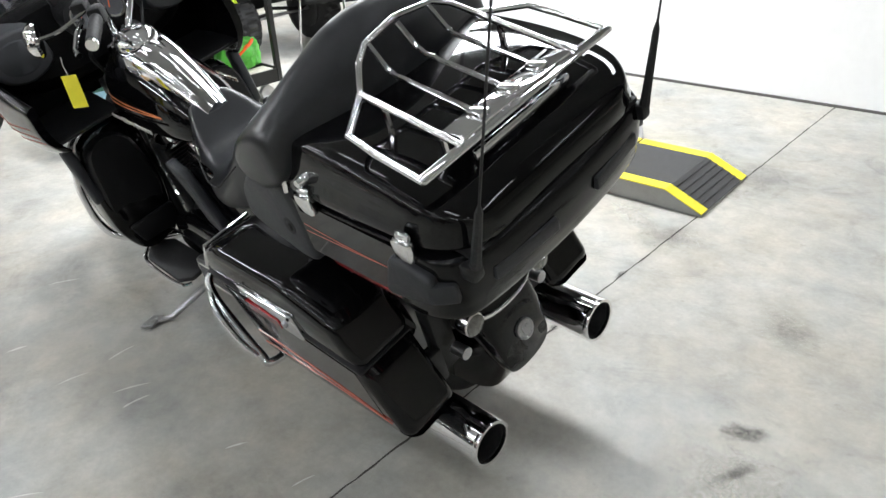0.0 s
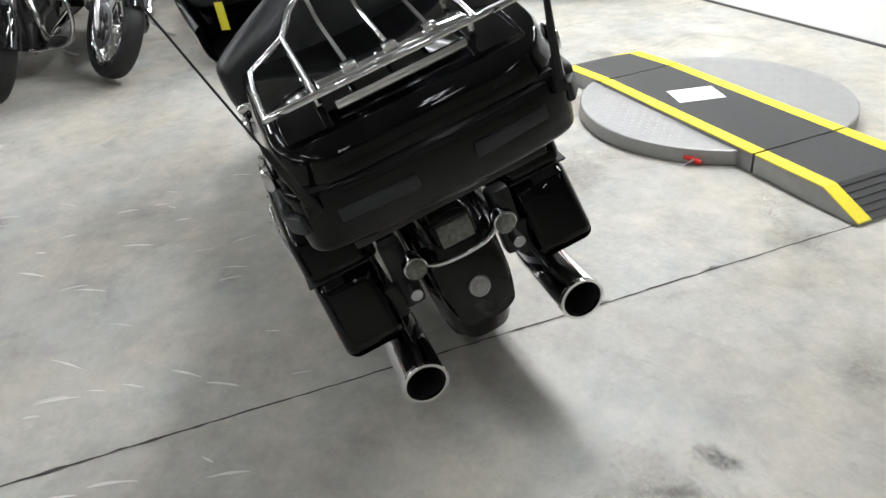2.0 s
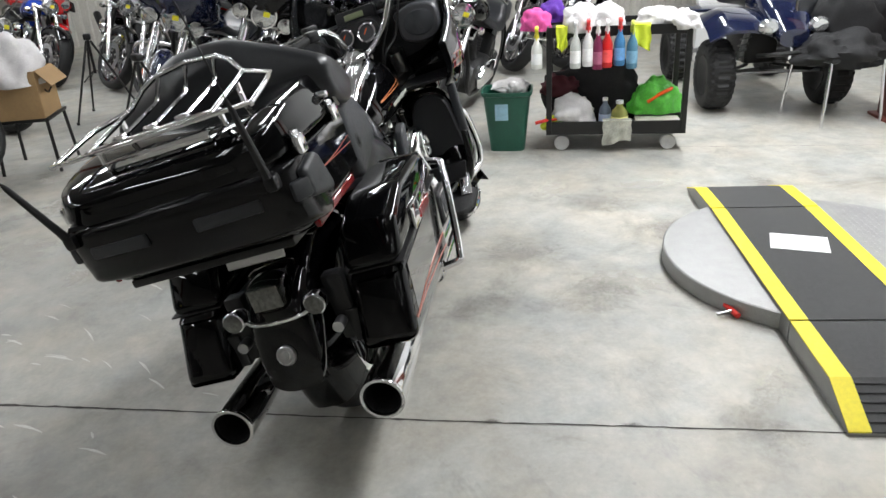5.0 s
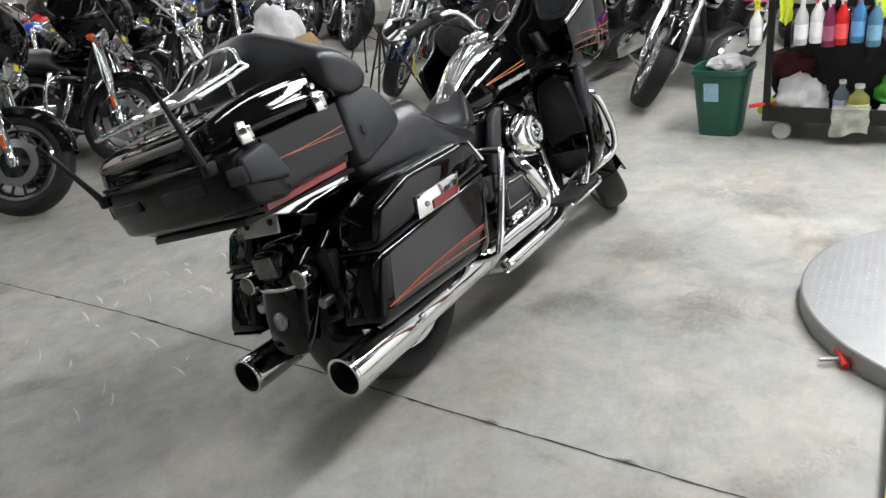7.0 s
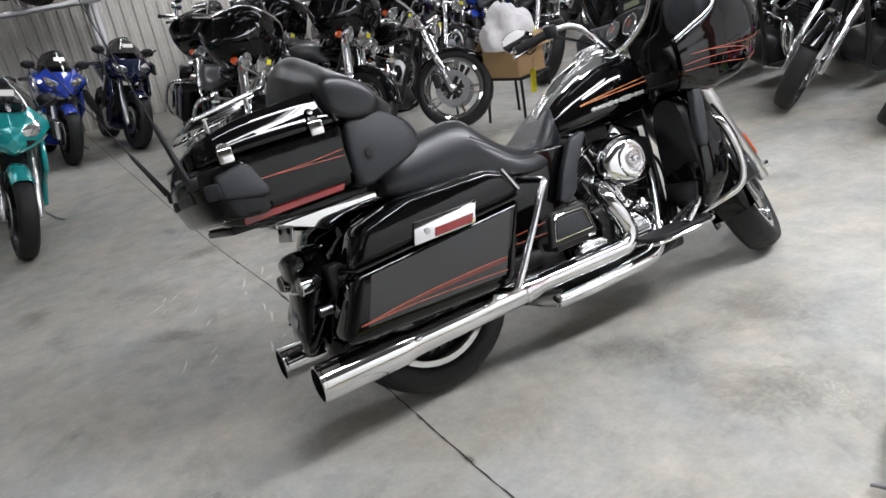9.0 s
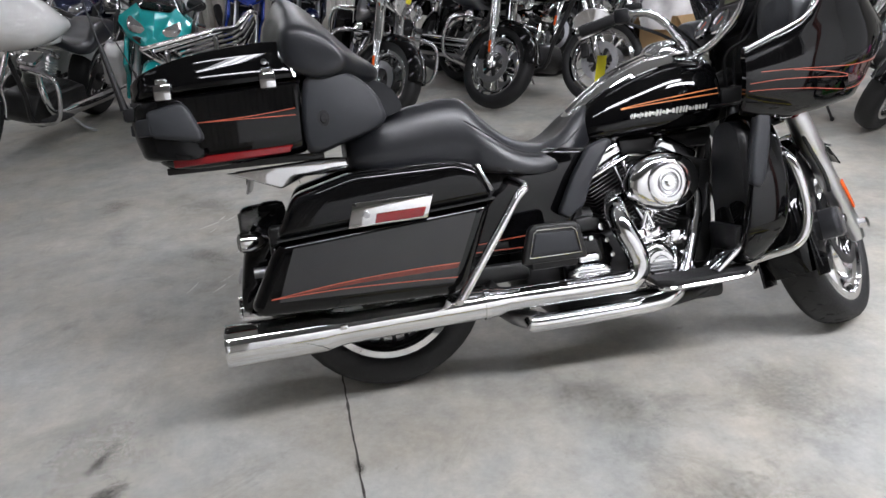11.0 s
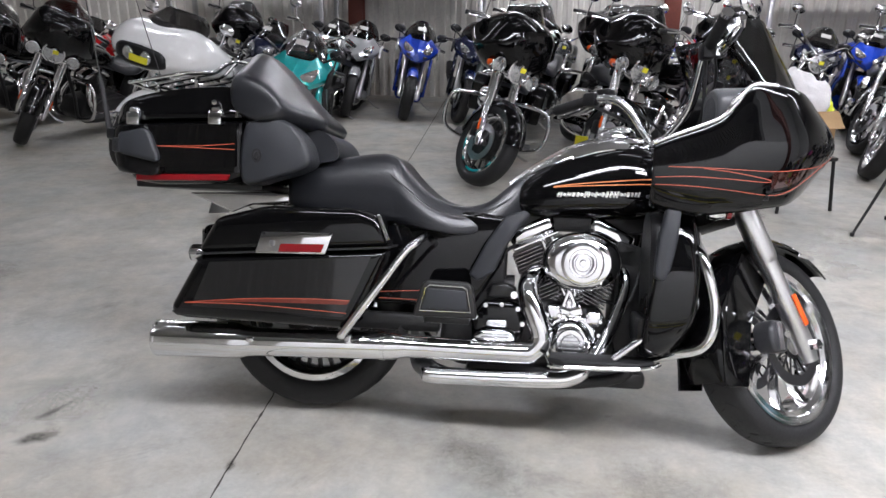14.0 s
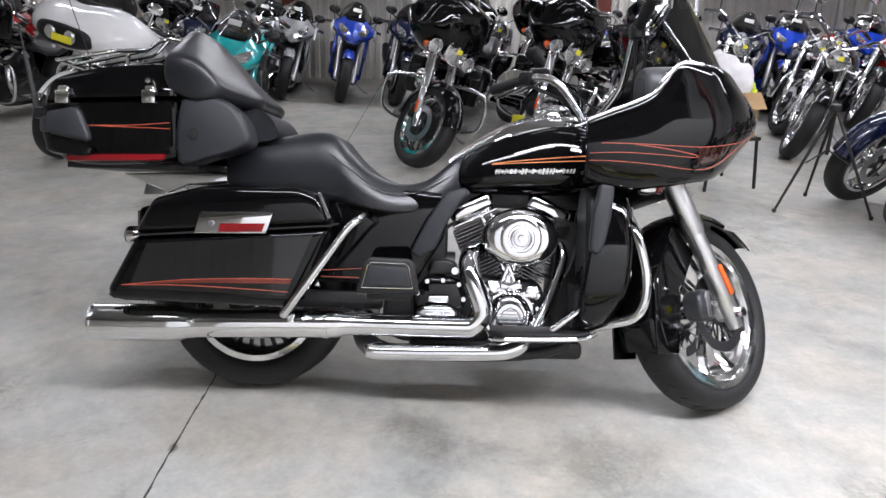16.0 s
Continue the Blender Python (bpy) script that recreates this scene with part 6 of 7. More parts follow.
        P("air_cleaner", lathe([(0, -0.21), (0.06, -0.21), (0.085, -0.19), (0.088, -0.15), (0, -0.14)], (0.82, 0, 0.56), "y", 22, cap=False), CHROME, "round chrome air cleaner")
        P("primary_cover", plate([(0.45, 0.22), (0.9, 0.2), (0.98, 0.3), (0.85, 0.4), (0.5, 0.4)], 0.13, 0.19, 0.03, 2), CHROME if kind == "cruiser" else ENGINE)
        for s, zz in ((-1, 0.27), (-1, 0.36) if kind == "cruiser" else (1, 0.27)):
            P("exhaust", tube([(0.98, s * 0.1, 0.55), (1.03, s * 0.16, 0.42), (0.95, s * 0.19, zz), (0.6, s * 0.2, zz - 0.02), (0.3, s * 0.205, zz - 0.02), (-0.35, s * 0.21, zz - 0.02)], [0.025] * 10 + [0.045] * 10, 12, 20), CHROME, "chrome exhaust pipe")
    else:
        P("exhaust", tube([(0.7, -0.1, 0.22), (0.35, -0.14, 0.25), (0.05, -0.19, 0.42), (-0.12, -0.21, 0.52)], [0.02, 0.025, 0.05, 0.05], 12, 4), ENGINE, "dark silencer")
    for s in (-1, 1):
        P("frame_tube", tube([hz + V(-0.05, s * 0.03, 0.0), (base - 0.42, s * 0.11, 0.45), (base - 0.52, s * 0.13, 0.2), (0.5, s * 0.13, 0.18), (0.3, s * 0.14, 0.4)], 0.018, 8, 16), ENGINE)
    P("side_stand", tube([(0.7, 0.14, 0.2), (0.66, 0.26, 0.1), (0.6, 0.36, 0.06)], 0.010, 6), STEEL, "steel side stand")
    # tank and seat
    if sport:
        P("fuel_tank", sloft([se(0.52, 0, 0.72, 0.07, 0.06), se(0.6, 0, 0.77, 0.13, 0.09, 2.6, 0.7), se(0.78, 0, 0.80, 0.165, 0.12, 2.6, 0.7), se(0.92, 0, 0.79, 0.14, 0.10, 2.6, 0.75), se(0.98, 0, 0.77, 0.08, 0.05)], 22, 14), body, "humped tank", angle=70)
        P("seat", sloft([se(0.14, 0, 0.80, 0.10, 0.035), se(0.3, 0, 0.765, 0.13, 0.045), se(0.5, 0, 0.74, 0.12, 0.04), se(0.58, 0, 0.75, 0.08, 0.03)], 20, 12), VINYL, "low black seat", angle=70)
        P("tail", sloft([se(-0.28, 0, 0.88, 0.05, 0.03), se(-0.12, 0, 0.85, 0.11, 0.06), se(0.15, 0, 0.79, 0.13, 0.07), se(0.4, 0, 0.68, 0.11, 0.06)], 20, 12), body, "upswept tail", angle=70)
    else:
        P("fuel_tank", sloft([se(0.58, 0, 0.74, 0.06, 0.04), se(0.68, 0, 0.78, 0.12, 0.075, 2.6, 0.75), se(0.86, 0, 0.82, 0.155, 0.10, 2.6, 0.72), se(1.02, 0, 0.835, 0.14, 0.09, 2.6, 0.75), se(1.10, 0, 0.83, 0.08, 0.05)], 22, 14), body, "teardrop tank", angle=70)
        P("tank_console", tube([(0.66, 0, 0.845), (0.8, 0, 0.905), (0.95, 0, 0.922)], [0.02, 0.035, 0.04], 10), CHROME)
        P("fuel_cap", lathe([(0, 0.03), (0.04, 0.022), (0.045, 0), (0, 0)], (0.95, 0, 0.925), "z", 18, cap=False), CHROME)
        P("seat", sloft([seat_ring(-0.12, 0.70, 0.80, 0.12, 0), seat_ring(0.05, 0.66, 0.82, 0.15), seat_ring(0.22, 0.64, 0.80, 0.16), seat_ring(0.36, 0.62, 0.70, 0.175), seat_ring(0.52, 0.63, 0.70, 0.15), seat_ring(0.64, 0.68, 0.76, 0.09), seat_ring(0.67, 0.7, 0.75, 0.06, 0)], 24, 22), VINYL, "stepped black seat", angle=70)
        P("rear_mudguard", arc_shell((0, 0, R), R + 0.04, 0.19, 40, 200, 0.07, 24, 11), body, "rear mudguard")
    # handlebar, grips, mirrors
    hb = hz + V(-0.10 if not sport else 0.0, 0, 0.14 if not sport else 0.02)
    wide = 0.40 if not sport else 0.33
    P("handlebar", tube([hb + V(-0.22, -wide, 0.05 if not sport else -0.02), hb + V(-0.12, -wide * 0.65, 0.10 if not sport else 0), hb + V(0.02, -0.1, 0.0), hb + V(0.04, 0, -0.04), hb + V(0.02, 0.1, 0.0), hb + V(-0.12, wide * 0.65, 0.10 if not sport else 0), hb + V(-0.22, wide, 0.05 if not sport else -0.02)], 0.0125, 8, 30), bright, "handlebar", S)
    for s in (-1, 1):
        e = hb + V(-0.22, s * wide, 0.05 if not sport else -0.02)
        i = hb + V(-0.15, s * wide * 0.72, 0.085 if not sport else -0.005)
        P("grip", cyl(i, e, 0.018, 10), RUBBER, "", S)
        P("control_lever", tube([i + V(0.05, 0, 0), e + V(0.07, 0, -0.005)], 0.006, 6), CHROME, "", S)
        mp = i + V(0.06, s * (0.06 if not sport else 0.02), 0.17 if not sport else 0.14)
        st = P("mirror_stalk", tube([i + V(0.02, 0, 0.01), mp], 0.006, 6), bright, "", S)
        P("mirror", lathe([(0, 0.025), (0.03, 0.02), (0.045, 0), (0.044, -0.005), (0, -0.005)], mp, "x", 18, cap=False, rx=1.5), CHROME if not sport else PLASTIC, "mirror", S, st)
        if kind != "sport":
            q = hz + V(0.03, s * 0.20, -0.03)
            P("indicator", lathe([(0, -0.03), (0.02, -0.025), (0.028, 0.0), (0.028, 0.02), (0, 0.03)], q, "x", 14, cap=False), ORANGE if kind == "tourer" else CHROME, "amber indicator" if kind == "tourer" else "chrome indicator", S)
            P("indicator_stalk", cyl(q, q + V(0, -s * 0.09, 0), 0.008, 6), CHROME, "", S)
    # face
    def lamp(c, r, lab, sticker=False, xf=S):
        sh = P("headlamp", lathe([(0, -r * 1.1), (r * 0.6, -r), (r * 0.98, -r * 0.3), (r * 1.06, 0.0), (r * 1.06, 0.012), (r * 0.94, 0.014), (r * 0.9, 0.0)], c, "x", 26, cap=False), CHROME, lab, xf)
        P("lamp_glass", lathe([(0, r * 0.22), (r * 0.5, r * 0.17), (r * 0.93, 0.004), (r * 0.93, -0.01), (0, -0.01)], c, "x", 24, cap=False), LENS, "clear faceted lamp glass", xf, sh)
        if sticker:
            P("sticker", rbox(Vector(c) + V(r * 0.215, r * 0.15, r * 0.2), (0.004, r * 0.5, r * 0.4), 0, 1, (8, 0, 0)), YELLOW, "yellow paper sticker", xf, sh)
    if kind == "cruiser":
        lamp(hz + V(0.12, 0, 0.03), 0.085, "round chrome headlamp", rng.random() < 0.6)
    elif kind == "tourer":
        lamp(hz + V(0.13, 0, 0.02), 0.092, "large round chrome headlamp", True)
        for s in (-1, 1):
            lamp(hz + V(0.10, s * 0.175, -0.01), 0.055, "round auxiliary lamp")
        P("lamp_bar", tube([hz + V(0.06, -0.22, -0.04), hz + V(0.07, 0, -0.06), hz + V(0.06, 0.22, -0.04)], 0.012, 8, 12), CHROME, "", S)
        c = hz + V(-0.02, 0, -0.06)
        fr = P("batwing_fairing", sloft([[c + V(x, y, z) for y, z in ((-w * 0.45, z0), (-w, z0 + 0.10), (-w * 0.98, z0 + 0.2), (-w * 0.72, z1), (0, z1 + 0.035), (w * 0.72, z1), (w * 0.98, z0 + 0.2), (w, z0 + 0.10), (w * 0.45, z0), (0, z0 + 0.02))] for x, w, z0, z1 in ((-0.24, 0.29, 0.04, 0.33), (-0.12, 0.305, -0.02, 0.39), (0.0, 0.30, 0.0, 0.42), (0.08, 0.25, 0.04, 0.41), (0.14, 0.17, 0.08, 0.35), (0.17, 0.09, 0.12, 0.28))], 36, 20), body, "painted bat-wing fairing", S, angle=60)
        rows = [[c + V(-0.06 + 0.15 * (1 - u * u) - 0.13 * v, u * 0.22 * (1 - 0.55 * v ** 2.2), 0.39 + 0.17 * v * (1 - 0.35 * u * u)) for u in [-1 + k / 10 for k in range(21)]] for v in [q / 8 for q in range(9)]]
        P("windscreen", skin(bmesh.new(), [r + [p + V(-0.004, 0, 0) for p in r[::-1]] for r in rows]), SMOKE, "smoked windscreen", S, fr, angle=60)
    elif kind == "shark":
        c = hz
        fr = P("nose_fairing", sloft([[c + V(x, y, z) for y, z in ((-w * 0.5, z0), (-w, z0 + 0.3 * (z1 - z0)), (-w * 0.97, z0 + 0.7 * (z1 - z0)), (-w * 0.6, z1), (0, z1 + 0.01), (w * 0.6, z1), (w * 0.97, z0 + 0.7 * (z1 - z0)), (w, z0 + 0.3 * (z1 - z0)), (w * 0.5, z0), (0, z0))] for x, w, z0, z1 in ((-0.22, 0.42, 0.05, 0.24), (-0.05, 0.45, -0.02, 0.33), (0.12, 0.43, -0.03, 0.33), (0.25, 0.33, 0.02, 0.27), (0.33, 0.18, 0.08, 0.2))], 32, 18), body, "white shark-nose fairing", angle=60)
        P("lamp_frame", sloft([se(c.x + 0.26 + k, 0, c.z + 0.125, w, h, 2.6) for k, w, h in ((0, 0.25, 0.09), (0.06, 0.235, 0.085), (0.085, 0.19, 0.068), (0.09, 0.15, 0.055))], 30, 8), PLASTIC, "black oval lamp surround", None, fr)
        for s in (-1, 1):
            P("lamp_glass", lathe([(0, 0.02), (0.04, 0.015), (0.055, 0), (0.05, -0.02), (0, -0.02)], (c.x + 0.345, s * 0.085, c.z + 0.125), "x", 22, cap=False), LENS, "clear lamp", None, fr)
        P("sticker", rbox((c.x + 0.366, 0.03, c.z + 0.105), (0.004, 0.17, 0.05), 0, 1, (0, 0, 0)), YELLOW, "yellow paper sticker", None, fr)
        rows = [[c + V(0.16 - 0.2 * u * u - 0.15 * v, u * 0.31 * (1 - 0.5 * v ** 2), 0.31 + 0.17 * v * (1 - 0.3 * u * u)) for u in [-1 + k / 10 for k in range(21)]] for v in [q / 8 for q in range(9)]]
        P("windscreen", skin(bmesh.new(), [r + [p + V(-0.004, 0, 0) for p in r[::-1]] for r in rows]), SMOKE, "smoked windscreen", None, fr, angle=60)
    else:
        c = hz
        ribs = [[c + V(x, y, z) for y, z in ((-w * 0.35, z0), (-w * 0.85, z0 + 0.22 * (z1 - z0)), (-w, z0 + 0.5 * (z1 - z0)), (-w * 0.88, z0 + 0.64 * (z1 - z0)), (-w * 0.5, z1), (0, z1 + 0.02), (w * 0.5, z1), (w * 0.88, z0 + 0.64 * (z1 - z0)), (w, z0 + 0.5 * (z1 - z0)), (w * 0.85, z0 + 0.22 * (z1 - z0)), (w * 0.35, z0), (0, z0 - 0.02))] for x, w, z0, z1 in ((-0.20, 0.23, -0.02, 0.09), (-0.06, 0.27, -0.09, 0.13), (0.06, 0.255, -0.13, 0.12), (0.15, 0.205, -0.15, 0.07), (0.23, 0.13, -0.16, -0.01), (0.285, 0.045, -0.14, -0.08))]
        nb = skin(bmesh.new(), ribs, True)
        bmesh.ops.bevel(nb, geom=nb.edges[:], offset=0.006, segments=2, affect="EDGES", profile=0.6, clamp_overlap=True)
        fr = P("nose_fairing", nb, body, "pointed painted nose fairing", angle=30)
        for s in (-1, 1):
            P("cheek_panel", plate([(c.x + 0.02, c.z - 0.08), (c.x + 0.15, c.z - 0.09), (c.x + 0.10, c.z + 0.02), (c.x - 0.05, c.z + 0.05)], s * 0.235, s * 0.262, 0.006, 1), trim or DARK, "contrasting cheek panel", None, fr)
            P("mirror_arm", tube([c + V(0.02, s * 0.16, 0.08), c + V(0.05, s * 0.30, 0.17)], 0.009, 6), PLASTIC, "", None, fr)
        for s in (-1, 1):
            P("headlamp", sloft([[c + V(x, s * (0.095 + y * k * 1.25), -0.035 + z * k * 1.2 + 0.03 * (x < 0.2)) for y, z in ((-0.05, -0.02), (-0.04, 0.02), (0.02, 0.035), (0.06, 0.03), (0.05, -0.01), (0, -0.03))] for x, k in ((0.13, 1.0), (0.215, 0.95), (0.245, 0.6))], 18, 6), LENS, "clear swept headlamp", None, fr)
            P("side_fairing", plate([(base - 0.12, 0.55), (base - 0.20, 0.80), (base - 0.42, 0.80), (base - 0.75, 0.42), (base - 0.62, 0.22), (base - 0.42, 0.26), (base - 0.33, 0.45)], s * 0.165, s * 0.20, 0.012, 2), body, "painted side fairing", None)
            P("side_flash", plate([(base - 0.25, 0.70), (base - 0.30, 0.76), (base - 0.60, 0.52), (base - 0.62, 0.40), (base - 0.50, 0.42)], s * 0.199, s * 0.206, 0.002, 1), trim or DARK, "contrasting side flash", None)
        rows = [[c + V(0.16 - 0.15 * u * u - 0.20 * v, u * 0.19 * (1 - 0.45 * v * v), 0.09 + 0.21 * v * (1 - 0.2 * u * u)) for u in [-1 + k / 8 for k in range(17)]] for v in [q / 7 for q in range(8)]]
        P("intake", sloft([[c + V(x, y * k, -0.115 + z * k) for y, z in ((-0.10, 0.0), (-0.12, 0.03), (-0.05, 0.045), (0.05, 0.045), (0.12, 0.03), (0.10, 0.0), (0.05, -0.03), (-0.05, -0.03))] for x, k in ((0.10, 1.3), (0.22, 1.1), (0.262, 0.8))], 24, 8), DARK, "black air intake under the nose", None, fr)
        P("radiator", rbox(c + V(-0.12, 0, -0.33), (0.04, 0.26, 0.26), 0.01), ENGINE, "dark radiator")
        P("belly_pan", sloft([se(base - 0.95, 0, 0.24, 0.10, 0.06, 3), se(base - 0.75, 0, 0.24, 0.17, 0.09, 3), se(base - 0.5, 0, 0.25, 0.17, 0.09, 3), se(base - 0.42, 0, 0.27, 0.12, 0.05, 3)], 24, 10), body, "painted belly pan", angle=35)
        P("windscreen", skin(bmesh.new(), [r + [p + V(-0.004, 0, 0) for p in r[::-1]] for r in rows]), SMOKE, "smoked bubble screen", None, fr, angle=60)
        P("number_sticker", rbox(c + V(0.10, 0.0, 0.21), (0.003, 0.10, 0.05), 0, 1, (0, -44, 0)), PALE, "pale paper sticker", None, fr)
    if kind in ("tourer", "shark"):
        for s in (-1, 1):
            P("saddlebag", plate([(-0.38, 0.35), (0.2, 0.33), (0.28, 0.6), (0.2, 0.68), (-0.22, 0.65), (-0.3, 0.55)], s * 0.19, s * 0.34, 0.025, 3), body, "painted hard saddlebag")
            P("crash_bar", tube([(base - 0.42, s * 0.1, 0.62), (base - 0.36, s * 0.32, 0.62), (base - 0.34, s * 0.40, 0.56), (base - 0.34, s * 0.41, 0.38), (base - 0.38, s * 0.34, 0.29), (base - 0.46, s * 0.12, 0.22)], 0.015, 10, 30), CHROME, "chrome crash bar")
            P("footboard", rbox((base - 0.55, s * 0.27, 0.27), (0.28, 0.1, 0.02), 0.008), RUBBER)
        if trunk:
            P("trunk", sloft([se(-0.55, 0, 0.88, 0.22, 0.10, 5), se(-0.5, 0, 0.89, 0.28, 0.14, 5), se(-0.2, 0, 0.9, 0.29, 0.15, 5), se(-0.15, 0, 0.9, 0.26, 0.13, 5)], 28, 12), body, "painted luggage trunk")
            P("backrest", sloft([se(-0.14, 0, 1.0, 0.24, 0.12, 3), se(-0.06, 0, 1.0, 0.24, 0.13, 3), se(-0.03, 0, 1.0, 0.2, 0.1, 3)], 24, 8), VINYL, "padded backrest", angle=70)
    return t


def at(x, y, h):
    return pose(x, y, 0, 0, 0, h)


ROW = "parked motorcycles"
tourer_black = motorcycle("tourer", PAINT, "black touring motorcycle with round chrome lamps and crash bars", at(0.50, 3.70, -92), 40, wheelstyle="slot", group=ROW)
motorcycle("tourer", PAINT, "black touring motorcycle with bat-wing fairing and cast wheels", at(1.42, 3.95, -95), 38, wheelstyle="five", group=ROW)
cruiser_black = motorcycle("cruiser", PAINT, "black cruiser with bright fork and cast front wheel", at(2.19, 3.70, -62), 20, wheelstyle="five", group=ROW)
shark_white = motorcycle("shark", WHITE, "white touring motorcycle with shark-nose fairing and oval lamps", at(-2.25, 3.72, -106), 6, wheelstyle="mag", group=ROW)
sport_teal = motorcycle("sport", TEAL, "turquoise sport motorcycle with dark screen", at(-1.12, 3.75, -86), 4, wheelstyle="five", group=ROW)
sport_silver = motorcycle("sport", SILVER, "silver and white sport motorcycle with pointed fairing", at(-1.33, 6.95, -84), 5, wheelstyle="five", trim=WHITE, group=ROW)
sport_blue = motorcycle("sport", BLUE, "blue and white sport motorcycle with clear headlamp", at(-0.61, 6.85, -82), 2, wheelstyle="five", trim=SILVER, group=ROW)
sport_navy = motorcycle("sport", NAVY, "dark blue sport motorcycle with smoked screen", at(0.05, 6.75, -84), 8, wheelstyle="five", group=ROW)
sport_red = motorcycle("sport", REDP, "red sport motorcycle with smoked screen", at(2.6, 6.9, -98), 10, wheelstyle="five", group=ROW)
tourer_navy = motorcycle("tourer", NAVY, "dark blue touring motorcycle with round chrome lamps", at(3.55, 3.05, 176), 26, wheelstyle="wire", trunk=True, group=ROW)
motorcycle("tourer", PAINT, "black touring motorcycle with bright wire wheel and lamps", at(3.55, 2.32, 176), 30, wheelstyle="mag", group=ROW)
cruiser_wire = motorcycle("cruiser", PAINT, "black cruiser with chrome fork and wire-spoked front wheel", at(3.66, 1.60, 176), 30, wheelstyle="wire", group=ROW)
cruiser_chrome = motorcycle("cruiser", PAINT, "black cruiser with long chrome fork and polished wheel", at(3.52, 0.80, 172), 32, wheelstyle="mag", group=ROW)
cruiser_red = motorcycle("cruiser", REDP, "red cruiser with bright engine and headlamp", at(4.9, 5.9, -120), 12, wheelstyle="wire", group=ROW)
cruiser_blue = motorcycle("cruiser", BLUE, "blue cruiser with bright engine and headlamp", at(5.6, 5.4, -130), 12, wheelstyle="wire", group=ROW)
naked = motorcycle("cruiser", PAINT, "black motorcycle with wide front tyre and round lamp", at(3.65, 4.42, -120), 14, wheelstyle="five", group=ROW)

for proto, spots in (
    (tourer_black, ((-3.85, 4.68, -100), (-4.9, 5.1, -104), (-5.6, 5.4, -105), (2.35, 5.1, -108), (1.35, 5.75, -104), (0.55, 5.5, -104), (-3.0, 7.0, -100), (6.2, 2.6, 178), (5.9, -0.2, 178))),
    (cruiser_black, ((3.3, 5.6, -110), (4.0, 5.5, -112), (-1.75, 6.0, -102), (6.1, 3.4, 178), (1.0, 7.4, -98))),
    (cruiser_wire, ((5.0, 3.9, -160), (5.9, 1.0, 176), (5.4, 4.5, -150), (3.1, 7.3, -96))),
    (cruiser_chrome, ((5.9, 1.8, 178), (5.8, 0.3, 176), (-4.0, 7.2, -100))),
    (sport_blue, ((1.75, 7.0, -100), (4.4, 7.0, -102), (5.4, 7.2, -104))),
    (sport_navy, ((3.7, 6.6, -104), (-2.4, 6.6, -100))),
    (sport_red, ((6.4, 5.9, -125), (-5.0, 7.2, -98))),
    (cruiser_red, ((4.6, 6.4, -112), (6.6, 4.5, 178))),
    (cruiser_blue, ((2.2, 6.3, -104), (6.3, 6.8, -120))),
    (sport_silver, ((6.9, 5.2, -140), (-1.9, 7.6, -98))),
):
    for x, y, h in spots:
        copy_thing(proto, at(x, y, h) @ pose(0, 0, 0.004, -13) @ Matrix.Translation((-1.40 if proto.get("label", "").find("sport") >= 0 else -1.60, 0, 0)))


SHELF_Z = 1.58

# ---- shelf along the sheet wall with more machines ----
sh = thing("wall_shelf", "grey steel shelf platform along the sheet wall", "shelf", pose(0, 8.55, 0))
part("deck", rbox((-1.9, 0, SHELF_Z - 0.03), (4.4, 0.9, 0.06), 0.004), STEEL, sh)
part("deck", rbox((6.0, 0, SHELF_Z - 0.03), (4.6, 0.9, 0.06), 0.004), STEEL, sh)
for x in (-4.0, -1.9, 0.2, 3.8, 6.0, 8.2):
    for y in (-0.4, 0.4):
        part("upright", rbox((x, y, (SHELF_Z - 0.06) / 2), (0.06, 0.06, SHELF_Z - 0.06), 0.003), STEEL, sh)
for x, proto in ((-0.75, sport_red), (0.05, sport_red)):
    copy_thing(proto, pose(x, 8.2, SHELF_Z, 0, 0, -60) @ pose(0, 0, 0.004, -13) @ Matrix.Translation((-0.7, 0, 0)))
motorcycle("sport", YELP, "bright yellow sport motorcycle up on the shelf", pose(5.6, 8.3, SHELF_Z, 0, 0, -160), 5, wheelstyle="five", group=ROW)


# ---- cart with cleaning things, bin, box, chair, quad ----
CLOTH_W = mat("white_cloth", (0.72, 0.70, 0.70), 0.9, 0, 0.15, 12, bump=0.6, bscale=120)
CLOTH_P = mat("pink_cloth", (0.75, 0.10, 0.35), 0.9, 0, 0.15, 12, bump=0.6, bscale=120)
CLOTH_Y = mat("lime_cloth", (0.68, 0.78, 0.05), 0.85, 0, 0.15, 12, bump=0.6, bscale=120)
CLOTH_G = mat("stained_cloth", (0.42, 0.42, 0.36), 0.9, 0, 0.6, 18, bump=0.6, bscale=120)
CLOTH_M = mat("maroon_cloth", (0.06, 0.008, 0.014), 0.9, 0, 0.3, 12, bump=0.6, bscale=120)
CLOTH_V = mat("violet_cloth", (0.10, 0.03, 0.30), 0.9, 0, 0.3, 12, bump=0.6, bscale=120)
CLOTH_K = mat("black_cloth", (0.012, 0.012, 0.013), 0.85, 0, 0.3, 12, bump=0.7, bscale=90)
CARD = mat("brown_card", (0.36, 0.23, 0.11), 0.8, 0, 0.12, 6, bump=0.15)
GREENP = mat("green_plastic", (0.012, 0.085, 0.055), 0.4, 0, 0.15, 10)
CARTM = mat("black_steel", (0.014, 0.014, 0.014), 0.4, 0.2, 0.3, 20)
BAGG = mat("green_bag", (0.10, 0.50, 0.05), 0.35, 0, 0.35, 9)


